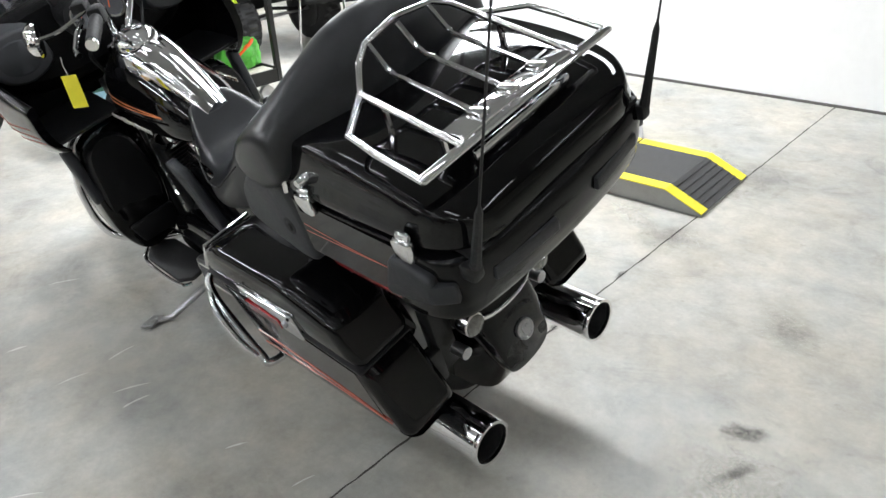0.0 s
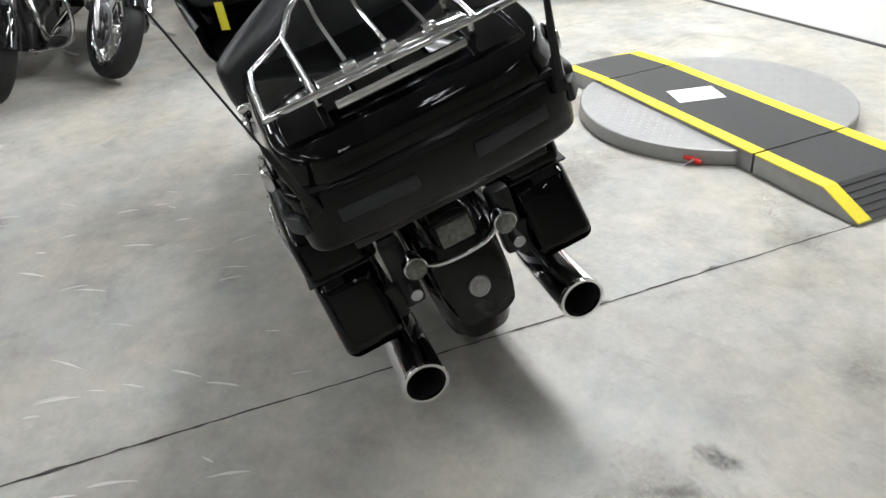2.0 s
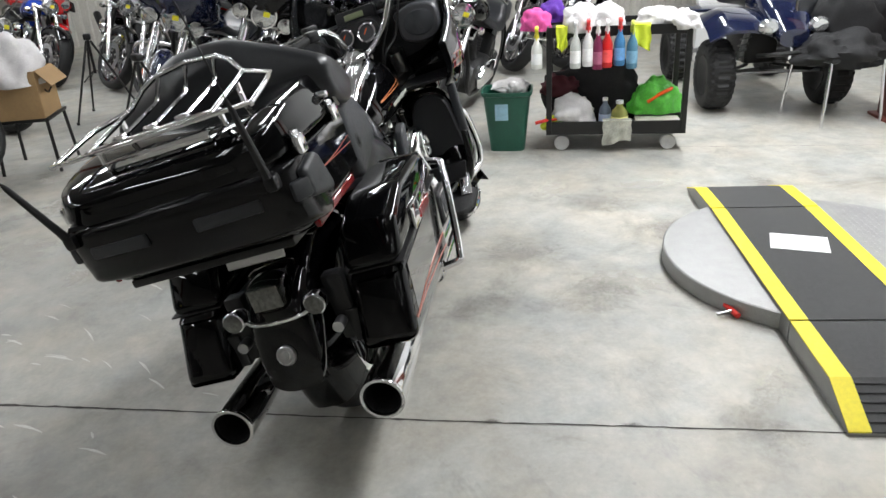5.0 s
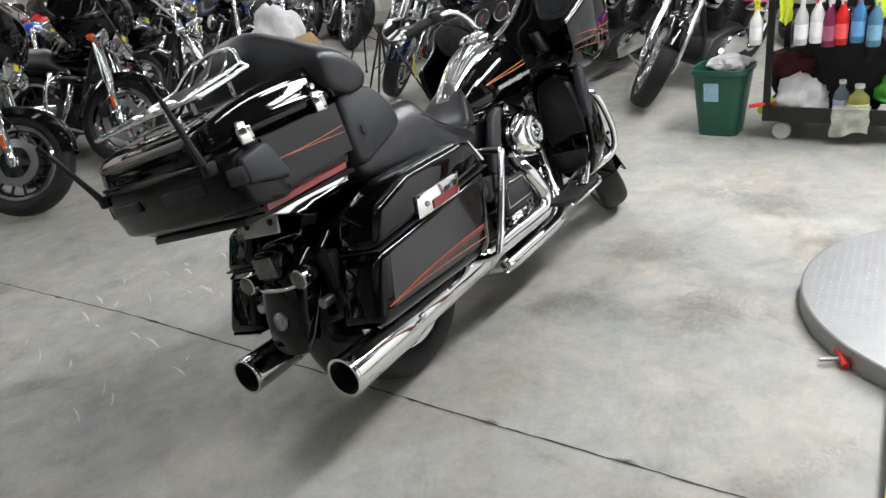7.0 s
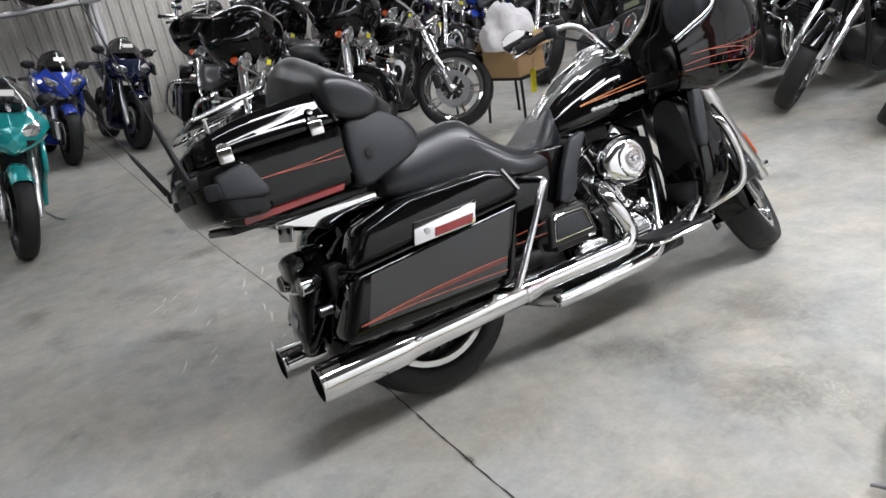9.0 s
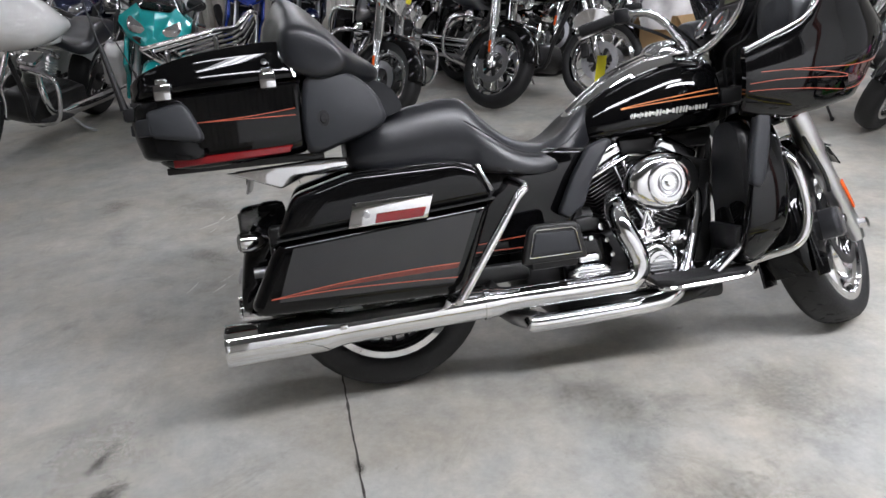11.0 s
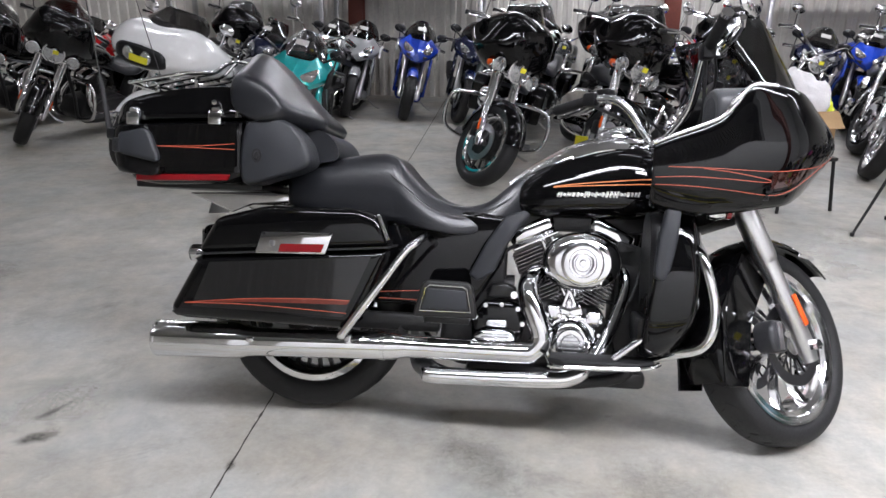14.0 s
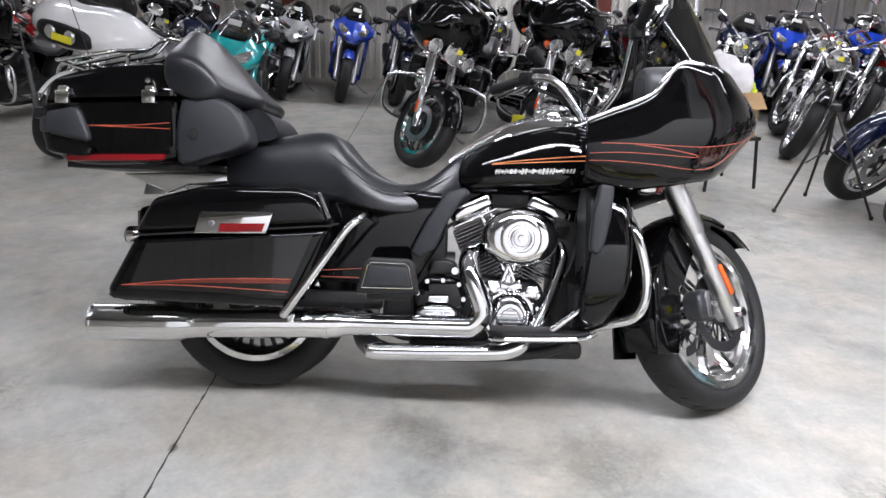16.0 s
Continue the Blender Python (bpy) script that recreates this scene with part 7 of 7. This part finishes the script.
def heap(c, size, seed, crumple=0.35, flat=True):
    """A crumpled heap of cloth: folded, with a flattened underside."""
    bm = bmesh.new()
    bmesh.ops.create_icosphere(bm, subdivisions=4, radius=1)
    for v in bm.verts:
        p = v.co.copy()
        k = 1 + crumple * noise.noise(p * 1.6 + V(seed * 3.3, 0, 0)) - crumple * 0.9 * abs(noise.noise(p * 2.9 + V(0, seed * 1.7, 0))) - crumple * 0.35 * abs(noise.noise(p * 7.5 + V(seed, 0, 0))) + crumple * 0.25
        p = p * k
        if flat and p.z < -0.35:
            p.z = -0.35 + (p.z + 0.35) * 0.08
        v.co = V(c[0] + p.x * size[0] / 2, c[1] + p.y * size[1] / 2, c[2] + (p.z + 0.38) / 1.38 * size[2])
    return bm


def cart():
    x0, x1, y0, y1 = 2.92, 3.40, -0.96, -0.10
    t = thing("utility_cart", "black steel two-shelf utility cart on grey castors", "cart", pose(0, 0, 0))
    for z, lip in ((0.115, 0.085), (0.735, 0.06)):
        part("shelf", rbox(((x0 + x1) / 2, (y0 + y1) / 2, z + 0.01), (x1 - x0, y1 - y0, 0.02), 0.003, 1), CARTM, t)
        for sx in (x0, x1):
            part("shelf_lip", rbox((sx, (y0 + y1) / 2, z + lip / 2), (0.012, y1 - y0, lip), 0.002, 1), CARTM, t)
        for sy in (y0, y1):
            part("shelf_lip", rbox(((x0 + x1) / 2, sy, z + lip / 2), (x1 - x0, 0.012, lip), 0.002, 1), CARTM, t)
    for sx in (x0 + 0.008, x1 - 0.008):
        for sy in (y0 + 0.008, y1 - 0.008):
            part("post", rbox((sx, sy, 0.45), (0.035, 0.035, 0.67), 0.003, 1), CARTM, t)
    part("push_handle", tube([(x1 - 0.05, y1 + 0.01, 0.72), (x1 - 0.05, y1 + 0.13, 0.74), (x0 + 0.05, y1 + 0.13, 0.74), (x0 + 0.05, y1 + 0.01, 0.72)], 0.012, 8), CHROME, t, "bent steel push handle")
    for sx in (x0 + 0.05, x1 - 0.05):
        for sy in (y0 + 0.09, y1 - 0.09):
            w = part("castor", lathe([(0.0, -0.016), (0.046, -0.016), (0.05, -0.01), (0.05, 0.01), (0.046, 0.016), (0, 0.016)], (sx, sy, 0.05), "x", 24, cap=False), mat("grey_castor", (0.6, 0.6, 0.59), 0.5, 0, 0.2, 20), t, "grey rubber castor wheel")
            part("castor_fork", plate([(sy - 0.032, 0.115), (sy + 0.032, 0.115), (sy + 0.012, 0.055), (sy - 0.012, 0.055)], sx + 0.018, sx + 0.023, 0.001, 1, "x"), STEEL, w)
    return t


cart()


def bottle(x, y, z, color, label, h=0.20, r=0.036, trigger=True, cap=(0.75, 0.75, 0.75), clearish=False):
    t = thing("spray_bottle" if trigger else "bottle", label, "bottle", pose(x, y, z))
    body = clear(label[:18].replace(" ", "_"), color, 0.1, 0.5) if clearish else mat(label[:18].replace(" ", "_"), color, 0.3, 0, 0.12, 15)
    part("body", lathe([(0, 0.0), (r * 0.9, 0.0), (r, 0.01), (r, h * 0.62), (r * 0.85, h * 0.74), (r * 0.42, h * 0.88), (r * 0.36, h), (0, h)], (0, 0, 0), "z", 20, cap=False), body, t)
    part("label_band", lathe([(r * 1.012, h * 0.15), (r * 1.012, h * 0.5), (r * 1.0, h * 0.5), (r * 1.0, h * 0.15)], (0, 0, 0), "z", 20, closed=True), mat("band_" + label[:10].replace(" ", "_"), [min(1, c * 1.6 + 0.1) for c in color], 0.5, 0, 0.4, 30), t, "printed label band")
    cm = mat("cap_" + label[:10].replace(" ", "_"), cap, 0.4)
    part("collar", lathe([(0, h), (r * 0.45, h), (r * 0.45, h + 0.02), (0, h + 0.02)], (0, 0, 0), "z", 14, cap=False), cm, t)
    if trigger:
        part("spray_head", plate([(-0.055, h + 0.045), (-0.05, h + 0.065), (0.025, h + 0.07), (0.035, h + 0.05), (0.012, h + 0.02), (-0.008, h + 0.02), (-0.012, h + 0.042)], -0.011, 0.011, 0.004, 1), cm, t, "plastic trigger head")
        part("trigger", tube([(-0.028, 0, h + 0.045), (-0.038, 0, h + 0.02), (-0.034, 0, h - 0.01)], 0.005, 6), cm, t)
    return t


# bottles hung by their heads on the front lip
hung = (((0.80, 0.80, 0.76), "white spray bottle with yellow head hanging on the cart", (0.75, 0.65, 0.05), 0.05), ((0.62, 0.64, 0.62), "milky spray bottle hanging on the cart lip", (0.7, 0.7, 0.7), -0.27), ((0.82, 0.82, 0.82), "tall white spray bottle hanging on the cart lip", (0.75, 0.03, 0.03), -0.345), ((0.22, 0.02, 0.08), "dark red spray bottle hanging on the cart lip", (0.8, 0.8, 0.8), -0.405), ((0.62, 0.012, 0.012), "bright red spray bottle hanging on the cart lip", (0.75, 0.75, 0.75), -0.46), ((0.05, 0.20, 0.42), "blue spray bottle with red head on the cart lip", (0.7, 0.05, 0.04), -0.535), ((0.08, 0.22, 0.33), "grey-blue spray bottle hanging on the cart lip", (0.6, 0.7, 0.1), -0.61))
for k, (col, lab, cap, y) in enumerate(hung):
    bottle(2.865 if y < 0 else 2.93, y if y < 0 else -0.03, 0.545 + 0.01 * (k % 3), col, lab, 0.215 if k != 0 else 0.19, 0.034, True, cap)
bottle(3.05, -0.47, 0.136, (0.35, 0.42, 0.55), "clear blue water bottle on the lower cart shelf", 0.17, 0.04, False, (0.8, 0.8, 0.8), True)
bottle(3.00, -0.56, 0.136, (0.52, 0.52, 0.15), "yellowish jug of fluid on the lower cart shelf", 0.16, 0.055, False, (0.8, 0.8, 0.8), True)
for nm, c, sz, sd, mt, lab, cat in (
    ("rag", (3.05, -0.27, 0.136), (0.26, 0.28, 0.20), 1, CLOTH_W, "crumpled white rag on the lower cart shelf", "rag"),
    ("rag", (3.1, -0.02, 0.76), (0.2, 0.2, 0.13), 2, CLOTH_P, "bright pink crumpled cloth on the cart top", "rag"),
    ("rag", (3.15, -0.45, 0.756), (0.30, 0.28, 0.15), 3, CLOTH_W, "white crumpled cloths on the cart top", "rag"),
    ("rag", (3.12, -0.78, 0.756), (0.28, 0.30, 0.12), 4, CLOTH_W, "white crumpled towel on the cart top", "rag"),
    ("plastic_sack", (3.15, -0.80, 0.20), (0.22, 0.33, 0.23), 8, BAGG, "bright green shiny plastic sack with orange print", "sack"),
    ("black_bag", (3.25, -0.40, 0.136), (0.24, 0.66, 0.42), 31, CLOTH_K, "crumpled black bag behind the bottles on the shelf", "bag"),
    ("rag", (3.2, -0.18, 0.32), (0.22, 0.26, 0.16), 32, CLOTH_M, "dark maroon cloth on the lower cart shelf", "rag"),
    ("rag", (3.0, -0.30, 0.756), (0.20, 0.24, 0.16), 33, CLOTH_W, "white microfibre cloth bundled on the cart top", "rag"),
    ("rag", (2.99, -0.92, 0.756), (0.2, 0.2, 0.11), 34, CLOTH_W, "pale folded cloth on the cart top", "rag"),
    ("rag", (3.18, -0.12, 0.80), (0.18, 0.18, 0.14), 35, CLOTH_V, "violet cloth on the cart top", "rag"),
    ("rag", (3.0, -0.14, 0.136), (0.14, 0.16, 0.09), 36, CLOTH_Y, "yellow-green cloth scrap on the lower shelf", "rag"),
    ("paper_towel", (3.0, 0.10, 0.385), (0.11, 0.12, 0.09), 37, CLOTH_W, "white glove and towel on the bin rim", "towel"),
    ("rag", (3.12, 0.15, 0.37), (0.2, 0.22, 0.08), 9, CLOTH_W, "used white paper towels heaped in the bin", "towel"),
):
    tagged(part(nm, heap(c, sz, sd), mt, angle=70), lab, cat)
def draped(name, x, y0, y1, ztop, drop, material, label, seed):
    """A limp square cloth hung over a shelf lip, with soft folds and an uneven hem."""
    rows = []
    for i in range(9):
        v = i / 8
        row = []
        for j in range(13):
            u = j / 12
            fold = 0.010 * math.sin(u * 15 + seed) * v + 0.012 * noise.noise(V(u * 4, v * 3, seed))
            row.append(V(x - 0.012 + fold - 0.004 * v, y0 + (y1 - y0) * u + 0.012 * noise.noise(V(u * 2, v * 3, seed + 5)), ztop - drop * v * (0.88 + 0.12 * math.cos(u * 5 + seed))))
        rows.append(row)
    rows.insert(0, [q + V(0.06, 0, 0.004) for q in rows[0]])
    return tagged(part(name, skin(bmesh.new(), [r + [q + V(0.004, 0, -0.001) for q in r[::-1]] for r in rows]), material, angle=70), label, "rag")


draped("rag", 2.905, -0.63, -0.45, 0.206, 0.16, CLOTH_G, "stained patterned rag draped over the lower shelf", 2)
draped("rag", 2.905, -0.22, -0.15, 0.80, 0.15, CLOTH_Y, "lime green cloth hanging over the cart edge", 4)
draped("rag", 2.905, -0.72, -0.60, 0.80, 0.16, CLOTH_Y, "yellow cloth hanging over the cart edge", 6)
tagged(part("wood_board", rbox((3.02, -0.80, 0.165), (0.12, 0.28, 0.055), 0.004), mat("pale_board", (0.62, 0.58, 0.52), 0.7)), "pale board on the lower cart shelf", "board")
tagged(part("orange_print", tube([(3.045, -0.74, 0.29), (3.035, -0.79, 0.33), (3.045, -0.85, 0.36), (3.08, -0.89, 0.37)], 0.012, 8, 12), ORANGE), "orange swoosh of print on the green sack", "print")
tagged(part("screwdriver", tube([(2.90, -0.02, 0.20), (2.92, -0.10, 0.215), (2.95, -0.16, 0.21)], [0.011, 0.012, 0.006], 8), mat("red_handle", (0.7, 0.03, 0.02), 0.4)), "red-handled tool sticking out of the cart shelf", "tool")
tagged(part("cardboard_sleeve", rbox((2.97, -0.2, 0.17), (0.05, 0.12, 0.06), 0.01, 2, (0, 0, 20)), mat("mixed_pack", (0.18, 0.38, 0.12), 0.5, 0, 0.6, 30)), "small green packet on the lower shelf", "packet")


def bin_thing():
    t = thing("waste_bin", "dark green plastic waste bin standing on the concrete", "bin", pose(3.05, 0.17, 0))
    rings = []
    def rr(z, a, b):
        return [V(p.y, p.z, z) for p in se(0, 0, 0, a, b, 5, 1, 28)]
    prof = ((0.0, 0.105, 0.115), (0.30, 0.135, 0.148), (0.37, 0.142, 0.156), (0.375, 0.155, 0.168), (0.40, 0.157, 0.17), (0.40, 0.145, 0.158), (0.05, 0.105, 0.116))
    part("shell", skin(bmesh.new(), [rr(*p) for p in prof]), GREENP, t, "ribbed green plastic shell", angle=40)
    part("label", rbox((-0.1355, 0.03, 0.27), (0.002, 0.085, 0.11), 0, 1, (0, -6, 0)), mat("bin_label", (0.30, 0.50, 0.62), 0.5, 0, 0.35, 25), t, "pale blue paper label")
    part("label_band", rbox((-0.1385, 0.03, 0.312), (0.002, 0.06, 0.018), 0, 1, (0, -6, 0)), RED, t)


bin_thing()


def box_table():
    t = thing("low_stand", "small dark stand with thin steel legs", "stand", pose(2.71, 3.47, 0, 0, 0, 18))
    part("top", rbox((0, 0, 0.36), (0.40, 0.38, 0.025), 0.005), CARTM, t)
    for x in (-0.18, 0.18):
        for y in (-0.17, 0.17):
            part("leg", cyl((x * 1.15, y * 1.1, 0.0), (x, y, 0.35), 0.012, 8), CARTM, t)
    b = thing("cardboard_box", "open brown cardboard box on a low stand", "box", pose(2.685, 3.46, 0.3725, 0, 0, 18))
    w, d, h = 0.35, 0.34, 0.31
    for s in (-1, 1):
        part("side", rbox((s * w / 2, 0, h / 2), (0.006, d, h), 0), CARD, b)
        part("side", rbox((0, s * d / 2, h / 2), (w - 0.006, 0.006, h), 0), CARD, b)
        part("flap", rbox((0, s * (d / 2 + 0.05), h - 0.05), (w - 0.01, 0.005, 0.13), 0, 1, (s * 40, 0, 0)), CARD, b)
    part("bottom", rbox((0, 0, 0.005), (w - 0.01, d - 0.01, 0.005), 0), CARD, b)
    part("print_arc", tube([(-0.06, -d / 2 - 0.004, 0.17), (0, -d / 2 - 0.004, 0.145), (0.07, -d / 2 - 0.004, 0.165)], 0.006, 5, 10), DARK, b, "dark printed arc")
    tagged(part("towel", heap((2.65, 3.46, 0.585), (0.42, 0.36, 0.34), 12, 0.3), CLOTH_W, angle=70), "heap of white towels in the cardboard box", "towels")
    tagged(part("cloth", heap((2.855, 3.46, 0.57), (0.09, 0.22, 0.20), 13, 0.3), CLOTH_Y, angle=70), "yellow cloth hanging from the box", "cloth")


box_table()


def tripod(x, y, h, rz):
    t = thing("tripod", "thin black steel tripod stand between the motorcycles", "tripod", pose(x, y, 0, 0, 0, rz))
    part("head", rbox((0, 0, h), (0.09, 0.06, 0.05), 0.01), CARTM, t)
    part("column", cyl((0, 0, h * 0.55), (0, 0, h), 0.012, 10), CARTM, t)
    for k in range(3):
        a = radians(120 * k + 20)
        f = V(0.33 * math.cos(a), 0.33 * math.sin(a), 0.012)
        leg = part("leg", tube([(0.02 * math.cos(a), 0.02 * math.sin(a), h * 0.95), f], [0.011, 0.008], 8), CARTM, t)
        part("foot", lathe([(0, -0.012), (0.012, -0.012), (0.014, 0.01), (0, 0.014)], f, "z", 10, cap=False), RUBBER, leg)
        part("brace", tube([(0, 0, h * 0.6), V(0.15 * math.cos(a), 0.15 * math.sin(a), h * 0.48)], 0.005, 6), CARTM, leg)


tripod(3.19, 2.86, 0.66, 58)
tripod(4.2, 3.9, 0.7, 30)


def chair():
    t = thing("steel_chair", "steel-legged chair with a black jacket thrown over it", "chair", pose(3.72, -2.08, 0, 0, 0, 20))
    for x in (-0.2, 0.2):
        for y in (-0.2, 0.2):
            part("leg", cyl((x * 1.15, y * 1.15, 0), (x, y, 0.43), 0.012, 10), CHROME, t, "bright steel leg")
    part("seat", rbox((0, 0, 0.44), (0.44, 0.42, 0.035), 0.012), VINYL, t)
    for y in (-0.2, 0.2):
        part("back_post", tube([(0.2, y, 0.43), (0.24, y, 0.82)], 0.012, 8), CHROME, t)
    part("back_pad", rbox((0.235, 0, 0.70), (0.035, 0.40, 0.22), 0.012, 2, (0, 6, 0)), VINYL, t)
    tagged(part("jacket", heap((3.70, -2.08, 0.38), (0.50, 0.58, 0.24), 21, 0.4), CLOTH_K, angle=70), "crumpled black jacket lying on the chair seat", "jacket")
    tagged(part("draped_jacket", heap((3.86, -2.20, 0.46), (0.22, 0.50, 0.46), 22, 0.35), CLOTH_K, angle=70), "black jacket hung over the chair back", "jacket")


chair()


def quad():
    t = thing("quad_bike", "dark blue quad bike with large knobbly tyres", "quad bike", pose(4.35, -1.72, 0, 0, 0, 186))
    def knob(c, R, w):
        rings = []
        for i in range(104):
            a = 2 * math.pi * i / 104
            ring = []
            for q, (r, h) in enumerate(tyre_prof(R, 0.14, w, 21)):
                block = 0.014 if ((i // 2 + (q // 2) % 2) % 2 == 0 and r > R * 0.8) else 0.0
                ring.append(Vector(c) + V((r - 0.014 + block) * math.cos(a), h, (r - 0.014 + block) * math.sin(a)))
            rings.append(ring)
        return skin(bmesh.new(), rings, False, True)
    for x, R in ((0.25, 0.265), (-0.95, 0.25)):
        for y in (-0.42, 0.42):
            w = part("wheel", knob((x, y, R), R, 0.2), RUBBER, t, "knobbly black tyre", angle=30)
            part("rim", lathe([(0, -0.06), (0.06, -0.06), (0.12, -0.08), (0.145, -0.09), (0.145, 0.09), (0.12, 0.08), (0, 0.06)], (x, y, R), "y", 24, cap=False), ENGINE, w)
    for y in (-0.2, 0.2):
        part("shock", cyl((0.22, y * 1.2, 0.35), (0.16, y * 0.7, 0.68), 0.02), STEEL, t)
        pts = [V(0.22 - 0.06 * k / 40 + 0.034 * math.cos(k * 0.9), y * (1.2 - 0.5 * k / 40) + 0.034 * math.sin(k * 0.9), 0.38 + 0.26 * k / 40) for k in range(41)]
        part("spring", tube(pts, 0.007, 5), SILVER, t, "bright coil spring")
        part("wishbone", tube([(0.0, y * 0.5, 0.28), (0.25, y * 1.7, 0.27), (0.3, y * 0.5, 0.30)], 0.014, 8), ENGINE, t)
        part("front_wing", sloft([[V(x, y * k2, z + dz) for k2, dz in ((0.6, 0), (1.0, 0.03), (2.0, 0.04), (2.7, -0.02), (2.7, -0.035), (2.0, 0.02), (1.0, 0.01), (0.6, -0.02))] for x, z in ((0.55, 0.58), (0.40, 0.66), (0.15, 0.70), (-0.1, 0.62))], 24, 14), NAVY, t, "dark blue front wing")
        part("lamp", lathe([(0, 0.03), (0.04, 0.025), (0.055, 0), (0.05, -0.03), (0, -0.03)], (0.58, y * 0.85, 0.64), "x", 18, cap=False, rx=1.3), LENS, t, "clear headlamp")
    part("nose", sloft([se(0.0, 0, 0.75, 0.16, 0.12), se(0.3, 0, 0.72, 0.17, 0.11), se(0.5, 0, 0.64, 0.15, 0.09), se(0.62, 0, 0.56, 0.1, 0.06)], 24, 14), NAVY, t, "dark blue pointed nose")
    part("bumper", tube([(0.45, -0.18, 0.42), (0.66, -0.14, 0.46), (0.68, 0, 0.47), (0.66, 0.14, 0.46), (0.45, 0.18, 0.42)], 0.016, 8, 20), ENGINE, t)
    part("body", sloft([se(-0.8, 0, 0.72, 0.15, 0.06), se(-0.4, 0, 0.76, 0.14, 0.08), se(0.0, 0, 0.78, 0.13, 0.10), se(0.1, 0, 0.8, 0.1, 0.06)], 20, 12), VINYL, t, "black saddle")
    part("engine_block", rbox((-0.25, 0, 0.45), (0.5, 0.26, 0.34), 0.03), ENGINE, t)
    part("rear_wing", rbox((-0.95, 0, 0.62), (0.5, 0.95, 0.03), 0.012), NAVY, t)
    part("handlebar", tube([(-0.12, -0.38, 1.0), (-0.05, -0.2, 1.02), (0.0, 0, 0.95), (-0.05, 0.2, 1.02), (-0.12, 0.38, 1.0)], 0.012, 8, 20), ENGINE, t)
    part("axle", cyl((-0.95, -0.4, 0.25), (-0.95, 0.4, 0.25), 0.02, 10), STEEL, t)
    part("front_axle", cyl((0.25, -0.4, 0.265), (0.25, 0.4, 0.265), 0.015, 10), STEEL, t)


quad()

# ---- marks on the floor ----
OIL = stain_mat("oil_film", (0.06, 0.055, 0.045), 1.05, 0.45)
GRIME = stain_mat("grime_film", (0.14, 0.12, 0.09), 0.5)
PALEDUST = stain_mat("pale_dust_film", (0.62, 0.60, 0.54), 0.8, 0.75)
patch("oil_stain", (-0.715, 0.235), 0.11, 0.03, radians(68), OIL, "small dark oblong oil stain on the concrete", 0.0022)
patch("oil_stain", (-0.67, 0.07), 0.10, 0.06, 0.4, OIL, "dark speckled oil spot on the concrete", 0.0022)
patch("joint_chip", (0.003, 0.0), 0.022, 0.06, 0.1, OIL, "chipped patch beside the floor joint", 0.0023)
patch("joint_chip", (0.02, -0.42), 0.02, 0.05, 0.1, OIL, "chipped patch beside the floor joint", 0.0023)
rng = random.Random(23)
for k in range(26):
    x, y = rng.uniform(-1.9, 2.8), rng.choice((rng.uniform(0.9, 3.4), rng.uniform(-1.6, 0.4)))
    r = rng.uniform(0.14, 0.42)
    patch("floor_grime", (x, y), r, r * rng.uniform(0.4, 0.9), rng.uniform(0, 3), GRIME, "soft brownish grime patch on the concrete", 0.0015 + 0.00001 * k)
for k in range(18):
    x, y = rng.uniform(-1.6, 2.9), rng.choice((rng.uniform(1.0, 3.2), rng.uniform(-1.4, 0.3)))
    r = rng.uniform(0.12, 0.38)
    patch("dust_patch", (x, y), r, r * rng.uniform(0.3, 0.8), rng.uniform(0, 3), PALEDUST, "pale dusty worn patch on the concrete", 0.0018 + 0.00001 * k)
SCUFF = mat("pale_scuff", (0.62, 0.62, 0.58), 0.7, 0, 0.2, 40)
rng = random.Random(11)
for k in range(60):
    x, y = rng.uniform(-0.6, 1.7), rng.uniform(0.95, 2.2)
    L, w = rng.uniform(0.02, 0.075), rng.uniform(0.002, 0.0065)
    a = rng.gauss(1.15, 0.25)
    bm = bmesh.new()
    n = 7
    up, dn = [], []
    for i in range(n):
        f = i / (n - 1) * 2 - 1
        c = V(x + f * L * math.cos(a) - 0.1 * L * f * f * math.sin(a), y + f * L * math.sin(a), 0.0013)
        s = V(-math.sin(a), math.cos(a), 0) * w * (1 - 0.8 * f * f) * rng.uniform(0.6, 1.2)
        up.append(bm.verts.new(c + s))
        dn.append(bm.verts.new(c - s))
    for i in range(n - 1):
        bm.faces.new((dn[i], dn[i + 1], up[i + 1], up[i]))
    tagged(part("floor_scuff", bm, SCUFF, flat=True), "pale short scuff mark on the concrete", "scuff", "floor scuffs", "structure")
